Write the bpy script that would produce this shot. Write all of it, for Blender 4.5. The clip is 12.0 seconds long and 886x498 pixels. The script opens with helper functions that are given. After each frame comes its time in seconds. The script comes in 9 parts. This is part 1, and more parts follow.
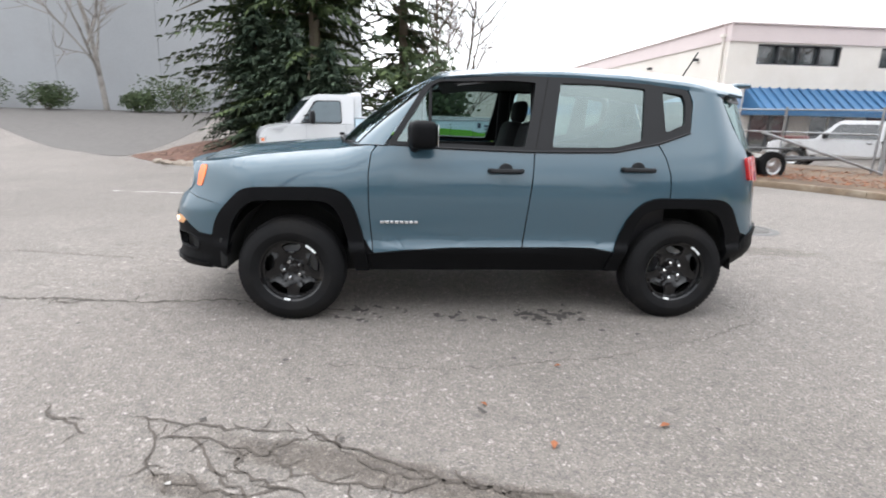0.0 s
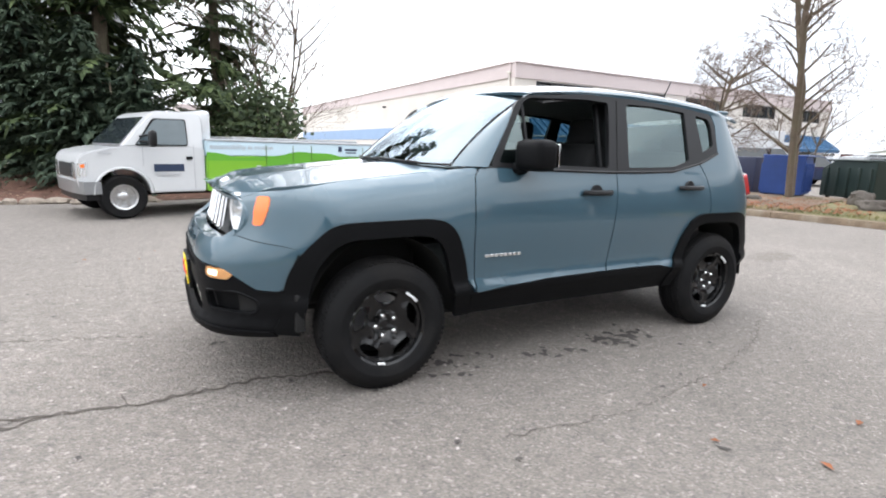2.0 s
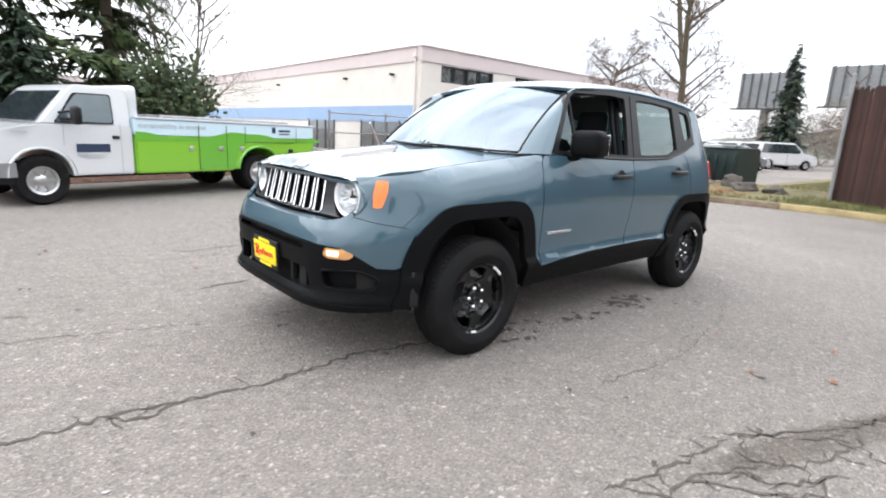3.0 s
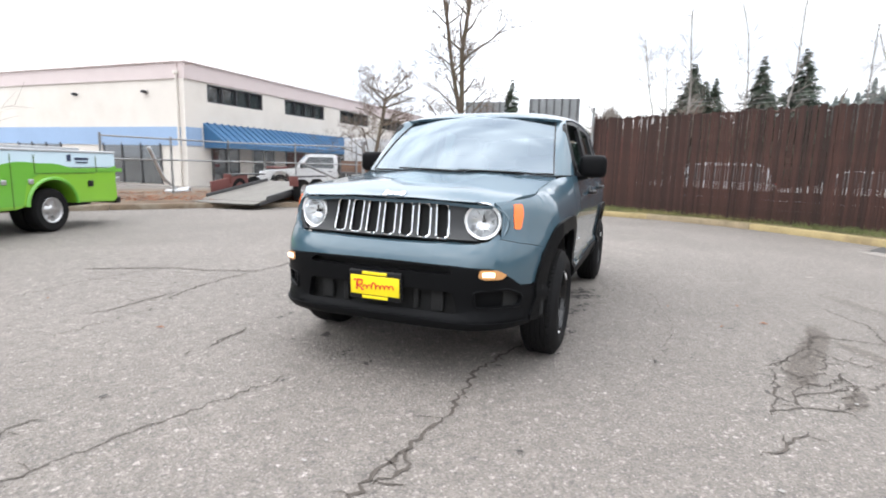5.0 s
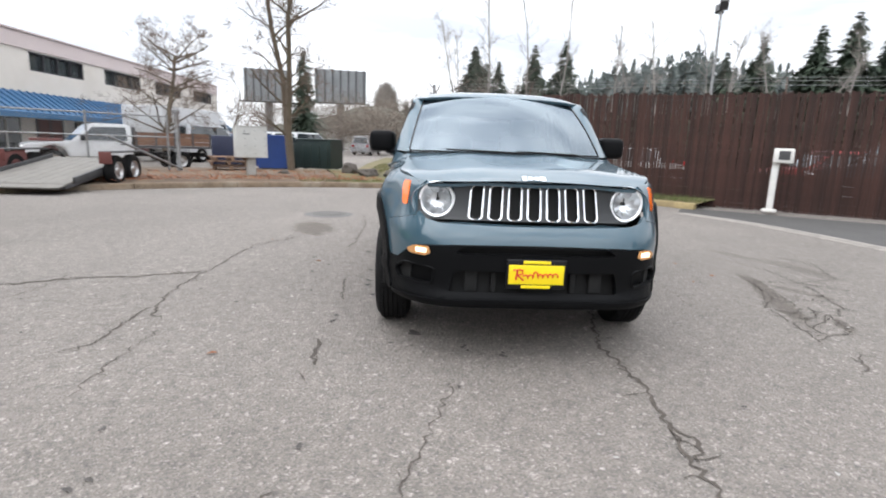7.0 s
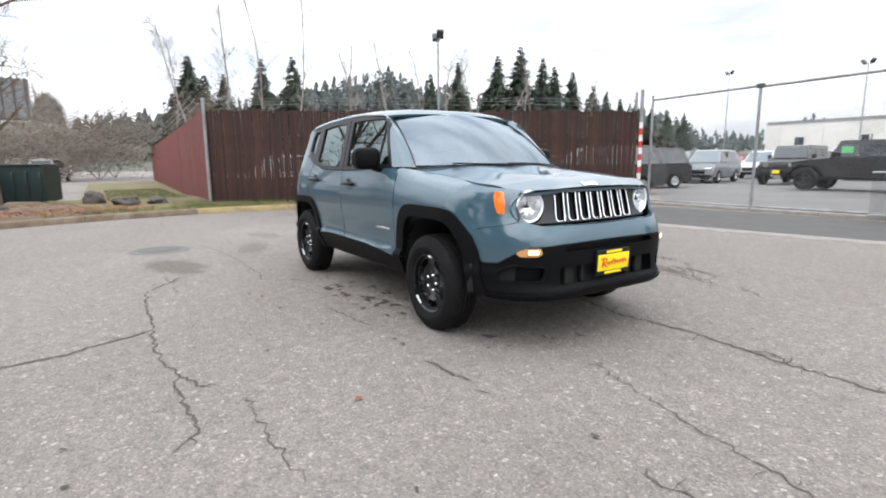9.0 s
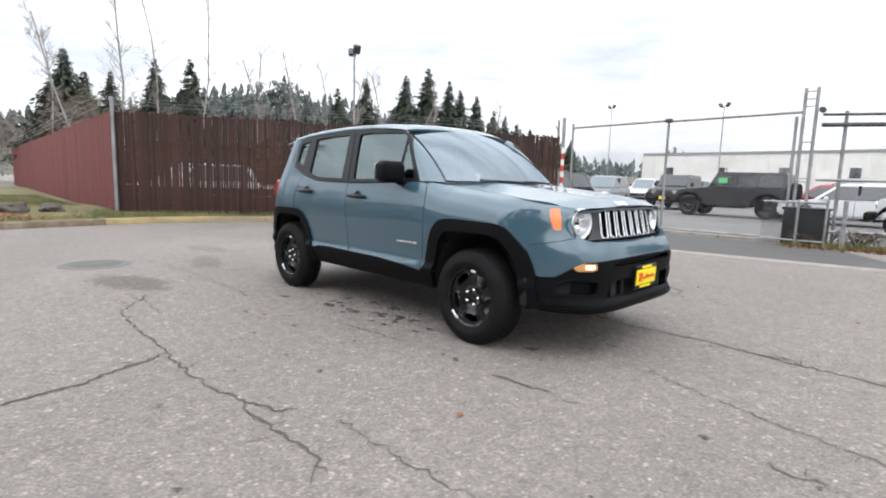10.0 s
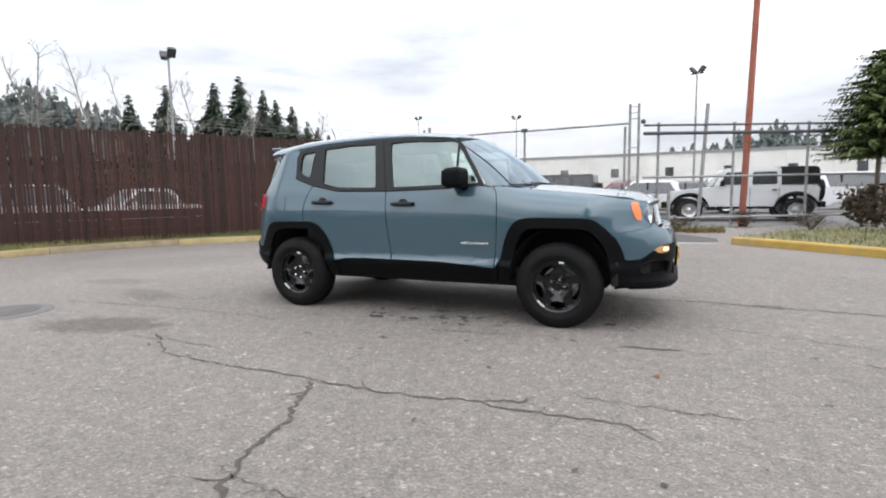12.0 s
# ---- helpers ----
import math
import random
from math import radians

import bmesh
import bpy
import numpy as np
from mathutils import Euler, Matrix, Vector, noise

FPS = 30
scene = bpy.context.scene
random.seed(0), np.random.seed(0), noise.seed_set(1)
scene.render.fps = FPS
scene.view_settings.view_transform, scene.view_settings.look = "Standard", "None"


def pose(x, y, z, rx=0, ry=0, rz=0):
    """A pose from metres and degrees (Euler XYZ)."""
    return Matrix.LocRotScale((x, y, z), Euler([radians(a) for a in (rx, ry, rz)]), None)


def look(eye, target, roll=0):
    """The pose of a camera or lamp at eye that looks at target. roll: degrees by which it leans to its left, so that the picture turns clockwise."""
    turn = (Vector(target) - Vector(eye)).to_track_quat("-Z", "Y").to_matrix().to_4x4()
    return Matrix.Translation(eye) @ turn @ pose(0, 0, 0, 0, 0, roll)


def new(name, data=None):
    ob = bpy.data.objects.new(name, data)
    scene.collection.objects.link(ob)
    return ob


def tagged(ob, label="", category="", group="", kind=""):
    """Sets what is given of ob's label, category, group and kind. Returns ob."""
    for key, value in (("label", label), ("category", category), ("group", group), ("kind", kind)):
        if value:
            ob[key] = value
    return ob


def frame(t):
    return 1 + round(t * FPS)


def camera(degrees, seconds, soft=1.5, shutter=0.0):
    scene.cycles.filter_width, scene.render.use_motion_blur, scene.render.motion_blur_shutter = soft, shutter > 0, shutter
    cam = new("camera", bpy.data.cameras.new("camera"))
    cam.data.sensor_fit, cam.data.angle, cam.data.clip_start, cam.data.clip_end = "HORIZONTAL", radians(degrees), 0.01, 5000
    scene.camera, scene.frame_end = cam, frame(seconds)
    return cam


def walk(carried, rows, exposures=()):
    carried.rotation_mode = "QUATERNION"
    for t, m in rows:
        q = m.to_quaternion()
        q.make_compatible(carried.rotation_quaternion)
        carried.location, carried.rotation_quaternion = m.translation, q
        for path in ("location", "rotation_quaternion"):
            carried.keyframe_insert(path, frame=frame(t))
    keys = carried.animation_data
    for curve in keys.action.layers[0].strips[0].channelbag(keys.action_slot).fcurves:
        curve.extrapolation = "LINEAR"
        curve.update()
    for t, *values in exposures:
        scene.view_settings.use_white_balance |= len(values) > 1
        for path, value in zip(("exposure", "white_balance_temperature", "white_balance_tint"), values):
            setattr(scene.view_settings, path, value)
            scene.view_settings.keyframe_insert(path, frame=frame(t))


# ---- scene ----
cam = camera(80.8, 12.0, soft=1.9, shutter=0.3)
PATH = [
    (0, (-0.564, -4.183, 1.327), (-0.412, -2.25, 0.835), 1.4),
    (0.5, (-0.938, -4.036, 1.287), (-0.569, -2.122, 0.838), 1.4),
    (1, (-1.347, -3.796, 1.296), (-0.849, -1.922, 0.808), 1.5),
    (1.5, (-1.809, -3.572, 1.349), (-1.007, -1.794, 0.909), 0.5),
    (2, (-2.265, -3.241, 1.24), (-1.322, -1.519, 0.861), 1.7),
    (2.5, (-2.828, -3.142, 1.262), (-1.731, -1.504, 0.927), 1.1),
    (2.7, (-3.027, -3.042, 1.254), (-1.851, -1.472, 0.861), 1.8),
    (4.3, (-4.302, -1.982, 1.18), (-2.659, -0.9, 0.824), 3.2),
    (4.5, (-4.385, -1.804, 1.195), (-2.698, -0.794, 0.83), 2.9),
    (5, (-4.641, -1.372, 1.194), (-2.802, -0.652, 0.878), 1.5),
    (5.5, (-4.793, -0.892, 1.176), (-2.898, -0.319, 0.888), 2.9),
    (6, (-4.883, -0.402, 1.198), (-2.934, -0.073, 0.887), 3.2),
    (6.5, (-4.931, 0.112, 1.207), (-2.964, 0.207, 0.859), 2.8),
    (7, (-4.866, 0.645, 1.199), (-2.907, 0.547, 0.808), 2.0),
    (7.5, (-4.751, 1.19, 1.181), (-2.84, 0.754, 0.786), 1.8),
    (7.7, (-4.68, 1.395, 1.161), (-2.781, 0.892, 0.787), 0.7),
    (9.3, (-4.183, 3.01, 1.178), (-2.603, 1.816, 0.896), 0.4),
    (9.5, (-4.033, 3.139, 1.151), (-2.492, 1.886, 0.914), 1.2),
    (10, (-3.717, 3.595, 1.155), (-2.313, 2.194, 0.896), 1.6),
    (10.5, (-3.316, 3.96, 1.115), (-1.956, 2.522, 0.827), 0.4),
    (11, (-2.989, 4.362, 1.117), (-1.918, 2.688, 0.895), -1.0),
    (11.5, (-2.541, 4.663, 1.078), (-1.613, 2.911, 0.814), -1.7),
    (12, (-2.113, 4.984, 1.098), (-1.308, 3.166, 0.882), -1.0),
]
walk(cam, [(t, look(e, g, r)) for t, e, g, r in PATH], [(0.0, 0.28), (4.5, 0.30), (5.5, 0.14), (6.5, 0.01), (7.5, -0.03), (9.5, 0.07), (10.0, -0.02), (12.0, -0.13)])

# ---- world, sun, exposure ----
world = bpy.data.worlds.new("overcast_sky")
scene.world = world
world.use_nodes = True
wn, wl = world.node_tree.nodes, world.node_tree.links
bg = wn["Background"]
sky = wn.new("ShaderNodeTexSky")
sky.sky_type = "NISHITA"
sky.sun_disc = False
sky.sun_elevation = radians(62)
sky.sun_rotation = radians(328)
sky.air_density, sky.dust_density, sky.ozone_density = 1.0, 6.0, 1.0
# thick even cloud: the sky's colour is mostly grey-white with soft banks
wtc = wn.new("ShaderNodeTexCoord")
wmap = wn.new("ShaderNodeMapping")
wmap.inputs["Scale"].default_value = (1.0, 1.0, 4.5)
wno = wn.new("ShaderNodeTexNoise")
wno.inputs["Scale"].default_value, wno.inputs["Detail"].default_value, wno.inputs["Roughness"].default_value = 1.7, 6, 0.55
wrp = wn.new("ShaderNodeValToRGB")
wrp.color_ramp.elements[0].position, wrp.color_ramp.elements[0].color = 0.36, (7.3, 7.8, 8.7, 1)
wrp.color_ramp.elements[1].position, wrp.color_ramp.elements[1].color = 0.60, (13.2, 13.5, 14.0, 1)
wmx = wn.new("ShaderNodeMix")
wmx.data_type = "RGBA"
wmx.inputs["Factor"].default_value = 0.93
wl.new(wtc.outputs["Generated"], wmap.inputs["Vector"])
wl.new(wmap.outputs["Vector"], wno.inputs["Vector"])
wl.new(wno.outputs["Fac"], wrp.inputs["Fac"])
wl.new(sky.outputs["Color"], wmx.inputs["A"])
wl.new(wrp.outputs["Color"], wmx.inputs["B"])
# an overcast sky is about twice as bright overhead as at the horizon
wsp, wrg, wsc = wn.new("ShaderNodeSeparateXYZ"), wn.new("ShaderNodeMapRange"), wn.new("ShaderNodeVectorMath")
wrg.inputs["To Min"].default_value, wrg.inputs["To Max"].default_value = 0.75, 1.85
wsc.operation = "SCALE"
wl.new(wtc.outputs["Generated"], wsp.inputs["Vector"])
wl.new(wsp.outputs["Z"], wrg.inputs["Value"])
wl.new(wmx.outputs["Result"], wsc.inputs[0])
wl.new(wrg.outputs["Result"], wsc.inputs["Scale"])
# the cloud is thinner and brighter round the hidden sun
wdt, wdr, wsd = wn.new("ShaderNodeVectorMath"), wn.new("ShaderNodeMapRange"), wn.new("ShaderNodeVectorMath")
wdt.operation, wsd.operation = "DOT_PRODUCT", "SCALE"
wdt.inputs[1].default_value = (-0.28, 0.76, 0.58)
wdr.inputs["From Min"].default_value = -1.0
wdr.inputs["To Min"].default_value, wdr.inputs["To Max"].default_value = 0.70, 1.32
wl.new(wtc.outputs["Generated"], wdt.inputs[0])
wl.new(wdt.outputs["Value"], wdr.inputs["Value"])
wl.new(wsc.outputs["Vector"], wsd.inputs[0])
wl.new(wdr.outputs["Result"], wsd.inputs["Scale"])
wl.new(wsd.outputs["Vector"], bg.inputs["Color"])
bg.inputs["Strength"].default_value = 0.150

sun = new("sun", bpy.data.lights.new("sun", "SUN"))
sun.data.energy, sun.data.angle, sun.data.color = 0.7, radians(90), (1.0, 0.97, 0.93)
sun.matrix_world = look((-2.5, 4.0, 9.0), (0, 0, 0))

# ---- materials ----
def mat(name, col, rough=0.6, metal=0.0, var=0.15, scale=8.0, fine=60.0, bump=0.15, coat=0.0, spec=0.5, coat_ior=1.5, coat_rough=0.04, dirt=None, dirt_amt=0.0, stretch=(1, 1, 1), rand=0.0):
    """A surface with variation at two scales, optional dirt patches and fine relief."""
    m = bpy.data.materials.new(name)
    m.use_nodes = True
    n, l = m.node_tree.nodes, m.node_tree.links
    b = n["Principled BSDF"]
    b.inputs["Roughness"].default_value, b.inputs["Metallic"].default_value = rough, metal
    b.inputs["Specular IOR Level"].default_value = spec
    b.inputs["Coat Weight"].default_value, b.inputs["Coat Roughness"].default_value = coat, coat_rough
    b.inputs["Coat IOR"].default_value = coat_ior
    tc, mp = n.new("ShaderNodeTexCoord"), n.new("ShaderNodeMapping")
    mp.inputs["Scale"].default_value = stretch
    l.new(tc.outputs["Object"], mp.inputs["Vector"])
    big, small = n.new("ShaderNodeTexNoise"), n.new("ShaderNodeTexNoise")
    big.inputs["Scale"].default_value, big.inputs["Detail"].default_value = scale, 5
    small.inputs["Scale"].default_value, small.inputs["Detail"].default_value = fine, 3
    l.new(mp.outputs["Vector"], big.inputs["Vector"])
    l.new(mp.outputs["Vector"], small.inputs["Vector"])
    add = n.new("ShaderNodeMath")
    add.operation = "MULTIPLY_ADD"
    add.inputs[1].default_value = 0.5
    l.new(small.outputs["Fac"], add.inputs[0])
    half = n.new("ShaderNodeMath")
    half.operation = "MULTIPLY"
    half.inputs[1].default_value = 0.5
    l.new(big.outputs["Fac"], half.inputs[0])
    l.new(half.outputs[0], add.inputs[2])
    ramp = n.new("ShaderNodeValToRGB")
    e = ramp.color_ramp.elements
    e[0].position, e[1].position = 0.3, 0.7
    e[0].color = (*[c * (1 - var) for c in col], 1)
    e[1].color = (*[min(1, c * (1 + var)) for c in col], 1)
    l.new(add.outputs[0], ramp.inputs["Fac"])
    out = ramp.outputs["Color"]
    if rand:
        oi, hsv = n.new("ShaderNodeObjectInfo"), n.new("ShaderNodeHueSaturation")
        mr = n.new("ShaderNodeMapRange")
        mr.inputs["To Min"].default_value, mr.inputs["To Max"].default_value = 1 - rand, 1 + rand
        l.new(oi.outputs["Random"], mr.inputs["Value"])
        l.new(mr.outputs["Result"], hsv.inputs["Value"])
        l.new(out, hsv.inputs["Color"])
        out = hsv.outputs["Color"]
    if dirt:
        dn, dr, mx = n.new("ShaderNodeTexNoise"), n.new("ShaderNodeValToRGB"), n.new("ShaderNodeMix")
        dn.inputs["Scale"].default_value, dn.inputs["Detail"].default_value, dn.inputs["Roughness"].default_value = scale * 0.45, 8, 0.65
        dr.color_ramp.elements[0].position, dr.color_ramp.elements[1].position = 0.48, 0.7
        dr.color_ramp.elements[1].color = (dirt_amt,) * 3 + (1,)
        mx.data_type = "RGBA"
        mx.inputs["B"].default_value = (*dirt, 1)
        l.new(mp.outputs["Vector"], dn.inputs["Vector"])
        l.new(dn.outputs["Fac"], dr.inputs["Fac"])
        l.new(dr.outputs["Color"], mx.inputs["Factor"])
        l.new(out, mx.inputs["A"])
        out = mx.outputs["Result"]
    l.new(out, b.inputs["Base Color"])
    if bump:
        bp = n.new("ShaderNodeBump")
        bp.inputs["Strength"].default_value, bp.inputs["Distance"].default_value = bump, 0.01
        l.new(add.outputs[0], bp.inputs["Height"])
        l.new(bp.outputs["Normal"], b.inputs["Normal"])
    return m


def glass(name, tint, rough=0.0, ior=1.5, gloss=(1, 1, 1)):
    """Thin clear pane: tinted see-through with a Fresnel gloss."""
    m = bpy.data.materials.new(name)
    m.use_nodes = True
    n, l = m.node_tree.nodes, m.node_tree.links
    for x in [x for x in n if x.type == "BSDF_PRINCIPLED"]:
        n.remove(x)
    tr, gl, lw, mx = n.new("ShaderNodeBsdfTransparent"), n.new("ShaderNodeBsdfGlossy"), n.new("ShaderNodeLayerWeight"), n.new("ShaderNodeMixShader")
    pw, ma = n.new("ShaderNodeMath"), n.new("ShaderNodeMath")
    tr.inputs["Color"].default_value = (*tint, 1)
    gl.inputs["Roughness"].default_value = rough
    gl.inputs["Color"].default_value = (*gloss, 1)
    f0 = ((ior - 1) / (ior + 1)) ** 2
    lw.inputs["Blend"].default_value = 0.5
    pw.operation, ma.operation = "POWER", "MULTIPLY_ADD"
    pw.inputs[1].default_value = 5.0
    ma.inputs[1].default_value, ma.inputs[2].default_value = 1 - f0, f0
    l.new(lw.outputs["Facing"], pw.inputs[0])
    l.new(pw.outputs[0], ma.inputs[0])
    l.new(ma.outputs[0], mx.inputs["Fac"])
    l.new(tr.outputs["BSDF"], mx.inputs[1])
    l.new(gl.outputs["BSDF"], mx.inputs[2])
    l.new(mx.outputs["Shader"], n["Material Output"].inputs["Surface"])
    return m


def glow(name, col, strength):
    m = bpy.data.materials.new(name)
    m.use_nodes = True
    b = m.node_tree.nodes["Principled BSDF"]
    b.inputs["Base Color"].default_value = (*col, 1)
    b.inputs["Emission Color"].default_value = (*col, 1)
    b.inputs["Emission Strength"].default_value = strength
    b.inputs["Roughness"].default_value = 0.2
    return m


# ---- mesh helpers ----
def finish(name, bm, material, parent=None, label="", angle=38):
    me = bpy.data.meshes.new(name)
    bm.to_mesh(me)
    bm.free()
    me.materials.append(material)
    for p in me.polygons:
        p.use_smooth = True
    me.set_sharp_from_angle(angle=radians(angle))
    ob = new(name, me)
    if parent:
        ob.parent = parent
    return tagged(ob, label)


part = finish


def thing(name, label, category, group="", m=None):
    ob = new(name)
    ob.empty_display_size = 0.1
    if m is not None:
        ob.matrix_world = m
    return tagged(ob, label, category, group)


def box(bm, c, s, bev=0.0, m=None):
    g = bmesh.ops.create_cube(bm, size=1.0)
    vs = g["verts"]
    for v in vs:
        v.co = Vector((v.co.x * s[0], v.co.y * s[1], v.co.z * s[2]))
    if bev:
        es = list({e for v in vs for e in v.link_edges})
        r = bmesh.ops.bevel(bm, geom=es, offset=bev, segments=3, affect="EDGES", profile=0.5, clamp_overlap=True)
        vs = list({v for v in r["verts"]} | {v for f in r["faces"] for v in f.verts} | {v for v in vs if v.is_valid})
    t = Matrix.Translation(c) if m is None else Matrix.Translation(c) @ m
    bmesh.ops.transform(bm, matrix=t, verts=vs)
    return bm


def cyl(bm, p0, p1, r0, r1=None, seg=16, caps=True):
    r1 = r0 if r1 is None else r1
    p0, p1 = Vector(p0), Vector(p1)
    q = (p1 - p0).to_track_quat("Z", "Y").to_matrix()
    a, b = [], []
    for i in range(seg):
        w = 2 * math.pi * i / seg
        d = q @ Vector((math.cos(w), math.sin(w), 0))
        a.append(bm.verts.new(p0 + d * r0))
        b.append(bm.verts.new(p1 + d * r1))
    for i in range(seg):
        j = (i + 1) % seg
        bm.faces.new((a[i], a[j], b[j], b[i]))
    if caps:
        bm.faces.new(a[::-1])
        bm.faces.new(b)
    return bm


def tube(bm, pts, r, seg=8, closed=False, radii=None):
    """A round bar along a line of points."""
    pts = [Vector(p) for p in pts]
    n = len(pts)
    rings = []
    up = None
    for i, p in enumerate(pts):
        if closed:
            d = pts[(i + 1) % n] - pts[i - 1]
        else:
            d = pts[min(i + 1, n - 1)] - pts[max(i - 1, 0)]
        d.normalize()
        if up is None:
            up = d.orthogonal().normalized()
        else:
            up = (up - d * up.dot(d)).normalized()
        side = d.cross(up)
        rr = radii[i] if radii else r
        rings.append([bm.verts.new(p + (up * math.cos(2 * math.pi * k / seg) + side * math.sin(2 * math.pi * k / seg)) * rr) for k in range(seg)])
    for i in range(n if closed else n - 1):
        a, b = rings[i], rings[(i + 1) % n]
        for k in range(seg):
            j = (k + 1) % seg
            bm.faces.new((a[k], a[j], b[j], b[k]))
    if not closed:
        bm.faces.new(rings[0][::-1])
        bm.faces.new(rings[-1])
    return bm


def lathe(bm, prof, m, seg=48, close=False):
    """Turns a profile of (radius, height) round the local z axis, placed by m."""
    rings = []
    for r, h in prof:
        rings.append([bm.verts.new(m @ Vector((r * math.cos(2 * math.pi * k / seg), r * math.sin(2 * math.pi * k / seg), h))) for k in range(seg)])
    prs = list(zip(rings[:-1], rings[1:])) + ([(rings[-1], rings[0])] if close else [])
    for a, b in prs:
        for k in range(seg):
            j = (k + 1) % seg
            bm.faces.new((a[k], a[j], b[j], b[k]))
    return bm


def rounded(pts, r, seg=5):
    """A polygon with its corners rounded by about r (one number, or one a corner)."""
    out = []
    n = len(pts)
    for i in range(n):
        p, a, b = Vector(pts[i]), Vector(pts[i - 1]), Vector(pts[(i + 1) % n])
        rr = r[i] if isinstance(r, (list, tuple)) else r
        if rr <= 0:
            out.append((p.x, p.y))
            continue
        da, db = a - p, b - p
        ra, rb = min(rr, da.length * 0.48), min(rr, db.length * 0.48)
        q0, q1 = p + da.normalized() * ra, p + db.normalized() * rb
        for k in range(seg + 1):
            t = k / seg
            q = q0 * (1 - t) ** 2 + p * 2 * t * (1 - t) + q1 * t * t
            out.append((q.x, q.y))
    return out


def panel(poly, fmap, step=0.05, thick=0.02, holes=(), out=None, lift=0.0, lip=0.0):
    """A sheet cut to a flat outline, laid on a curved surface by fmap and thickened inwards. lip: how far its rim turns in."""
    bm = bmesh.new()
    loops = [poly, *holes]
    edges = []
    for lp in loops:
        vs = [bm.verts.new((a, b, 0)) for a, b in lp]
        edges += [bm.edges.new((vs[i], vs[(i + 1) % len(vs)])) for i in range(len(vs))]
    bmesh.ops.triangle_fill(bm, use_beauty=True, use_dissolve=False, edges=edges, normal=(0, 0, 1))
    lo = [min(p[k] for p in poly) for k in (0, 1)]
    hi = [max(p[k] for p in poly) for k in (0, 1)]
    st = step if isinstance(step, tuple) else (step, step)
    for k in (0, 1):
        cuts = max(1, math.ceil((hi[k] - lo[k]) / st[k]))
        for i in range(1, cuts):
            c = [0, 0, 0]
            c[k] = lo[k] + (hi[k] - lo[k]) * i / cuts
            nn = [0, 0, 0]
            nn[k] = 1
            bmesh.ops.bisect_plane(bm, geom=bm.verts[:] + bm.edges[:] + bm.faces[:], dist=1e-5, plane_co=c, plane_no=nn)
    flat = {v: (v.co.x, v.co.y) for v in bm.verts}
    for v in bm.verts:
        v.co = Vector(fmap(*flat[v]))
    bm.normal_update()
    cen = sum((v.co for v in bm.verts), Vector()) / len(bm.verts)
    ref = Vector(out) if out else cen - Vector((0, 0, 0.6))
    tot = sum((f.normal * f.calc_area() for f in bm.faces), Vector())
    if tot.dot(ref) < 0:
        bmesh.ops.reverse_faces(bm, faces=bm.faces[:])
        bm.normal_update()
    if lift:
        nn = {v: v.normal.copy() for v in bm.verts}
        for v in bm.verts:
            v.co += nn[v] * lift
    if thick:
        vs, fs = bm.verts[:], bm.faces[:]
        bd = [e for e in bm.edges if e.is_boundary]
        loops_dir = []
        for e in bd:
            f = e.link_faces[0]
            lp = [x for x in f.loops if x.edge == e][0]
            loops_dir.append((lp.vert, lp.link_loop_next.vert))
        inn = {v: bm.verts.new(v.co - v.normal * thick) for v in vs}
        for f in fs:
            bm.faces.new([inn[v] for v in reversed(f.verts[:])])
        for a, b in loops_dir:
            try:
                bm.faces.new((b, a, inn[a], inn[b]))
            except ValueError:
                pass
    return bm


def lerp_table(tab):
    xs, ys = [p[0] for p in tab], [p[1] for p in tab]
    return lambda x: float(np.interp(x, xs, ys))


def smooth01(a, b, x):
    t = max(0.0, min(1.0, (x - a) / (b - a)))
    return t * t * (3 - 2 * t)

M_PAINT = mat("blue_grey_car_paint", (0.042, 0.084, 0.112), rough=0.34, metal=0.10, var=0.03, scale=2, fine=900, bump=0.0, coat=0.9, coat_ior=1.68, coat_rough=0.035, spec=0.15)
M_CLAD = mat("dark_grey_moulded_plastic", (0.0050, 0.0052, 0.0058), rough=0.5, var=0.12, scale=6, fine=400, bump=0.10, spec=0.07)
M_BLACK = mat("satin_black_trim", (0.010, 0.010, 0.011), rough=0.35, var=0.1, scale=6, fine=200, bump=0.02, spec=0.22)
M_GRILLE = mat("dark_grey_grille_paint", (0.010, 0.0115, 0.0135), rough=0.4, var=0.08, scale=5, fine=300, bump=0.03)
M_HOLLOW = mat("matt_black_hollow", (0.006, 0.006, 0.006), rough=0.9, var=0.2, scale=9, fine=90, bump=0.1)
M_RUBBER = mat("tyre_rubber", (0.0105, 0.0105, 0.011), rough=0.7, var=0.2, scale=9, fine=120, bump=0.15, dirt=(0.030, 0.026, 0.022), dirt_amt=0.25, spec=0.08)
M_RIM = mat("gloss_black_wheel_paint", (0.006, 0.006, 0.0065), rough=0.07, var=0.1, scale=9, fine=90, bump=0.0, coat=0.0, spec=0.42)
M_CHROME = mat("chrome", (0.80, 0.81, 0.82), rough=0.10, metal=1.0, var=0.03, scale=5, fine=80, bump=0.0)
M_ALU = mat("dull_bare_metal", (0.55, 0.56, 0.57), rough=0.35, metal=0.9, var=0.12, scale=8, fine=120, bump=0.05)
M_AMBER = mat("amber_lens", (0.85, 0.16, 0.012), rough=0.15, var=0.06, scale=30, fine=200, bump=0.05, coat=0.8)
M_REDLENS = mat("red_lens", (0.42, 0.012, 0.014), rough=0.15, var=0.08, scale=20, fine=150, bump=0.05, coat=0.8)
M_SIGNAL = glow("lit_turn_signal", (1.0, 0.80, 0.55), 1.3)
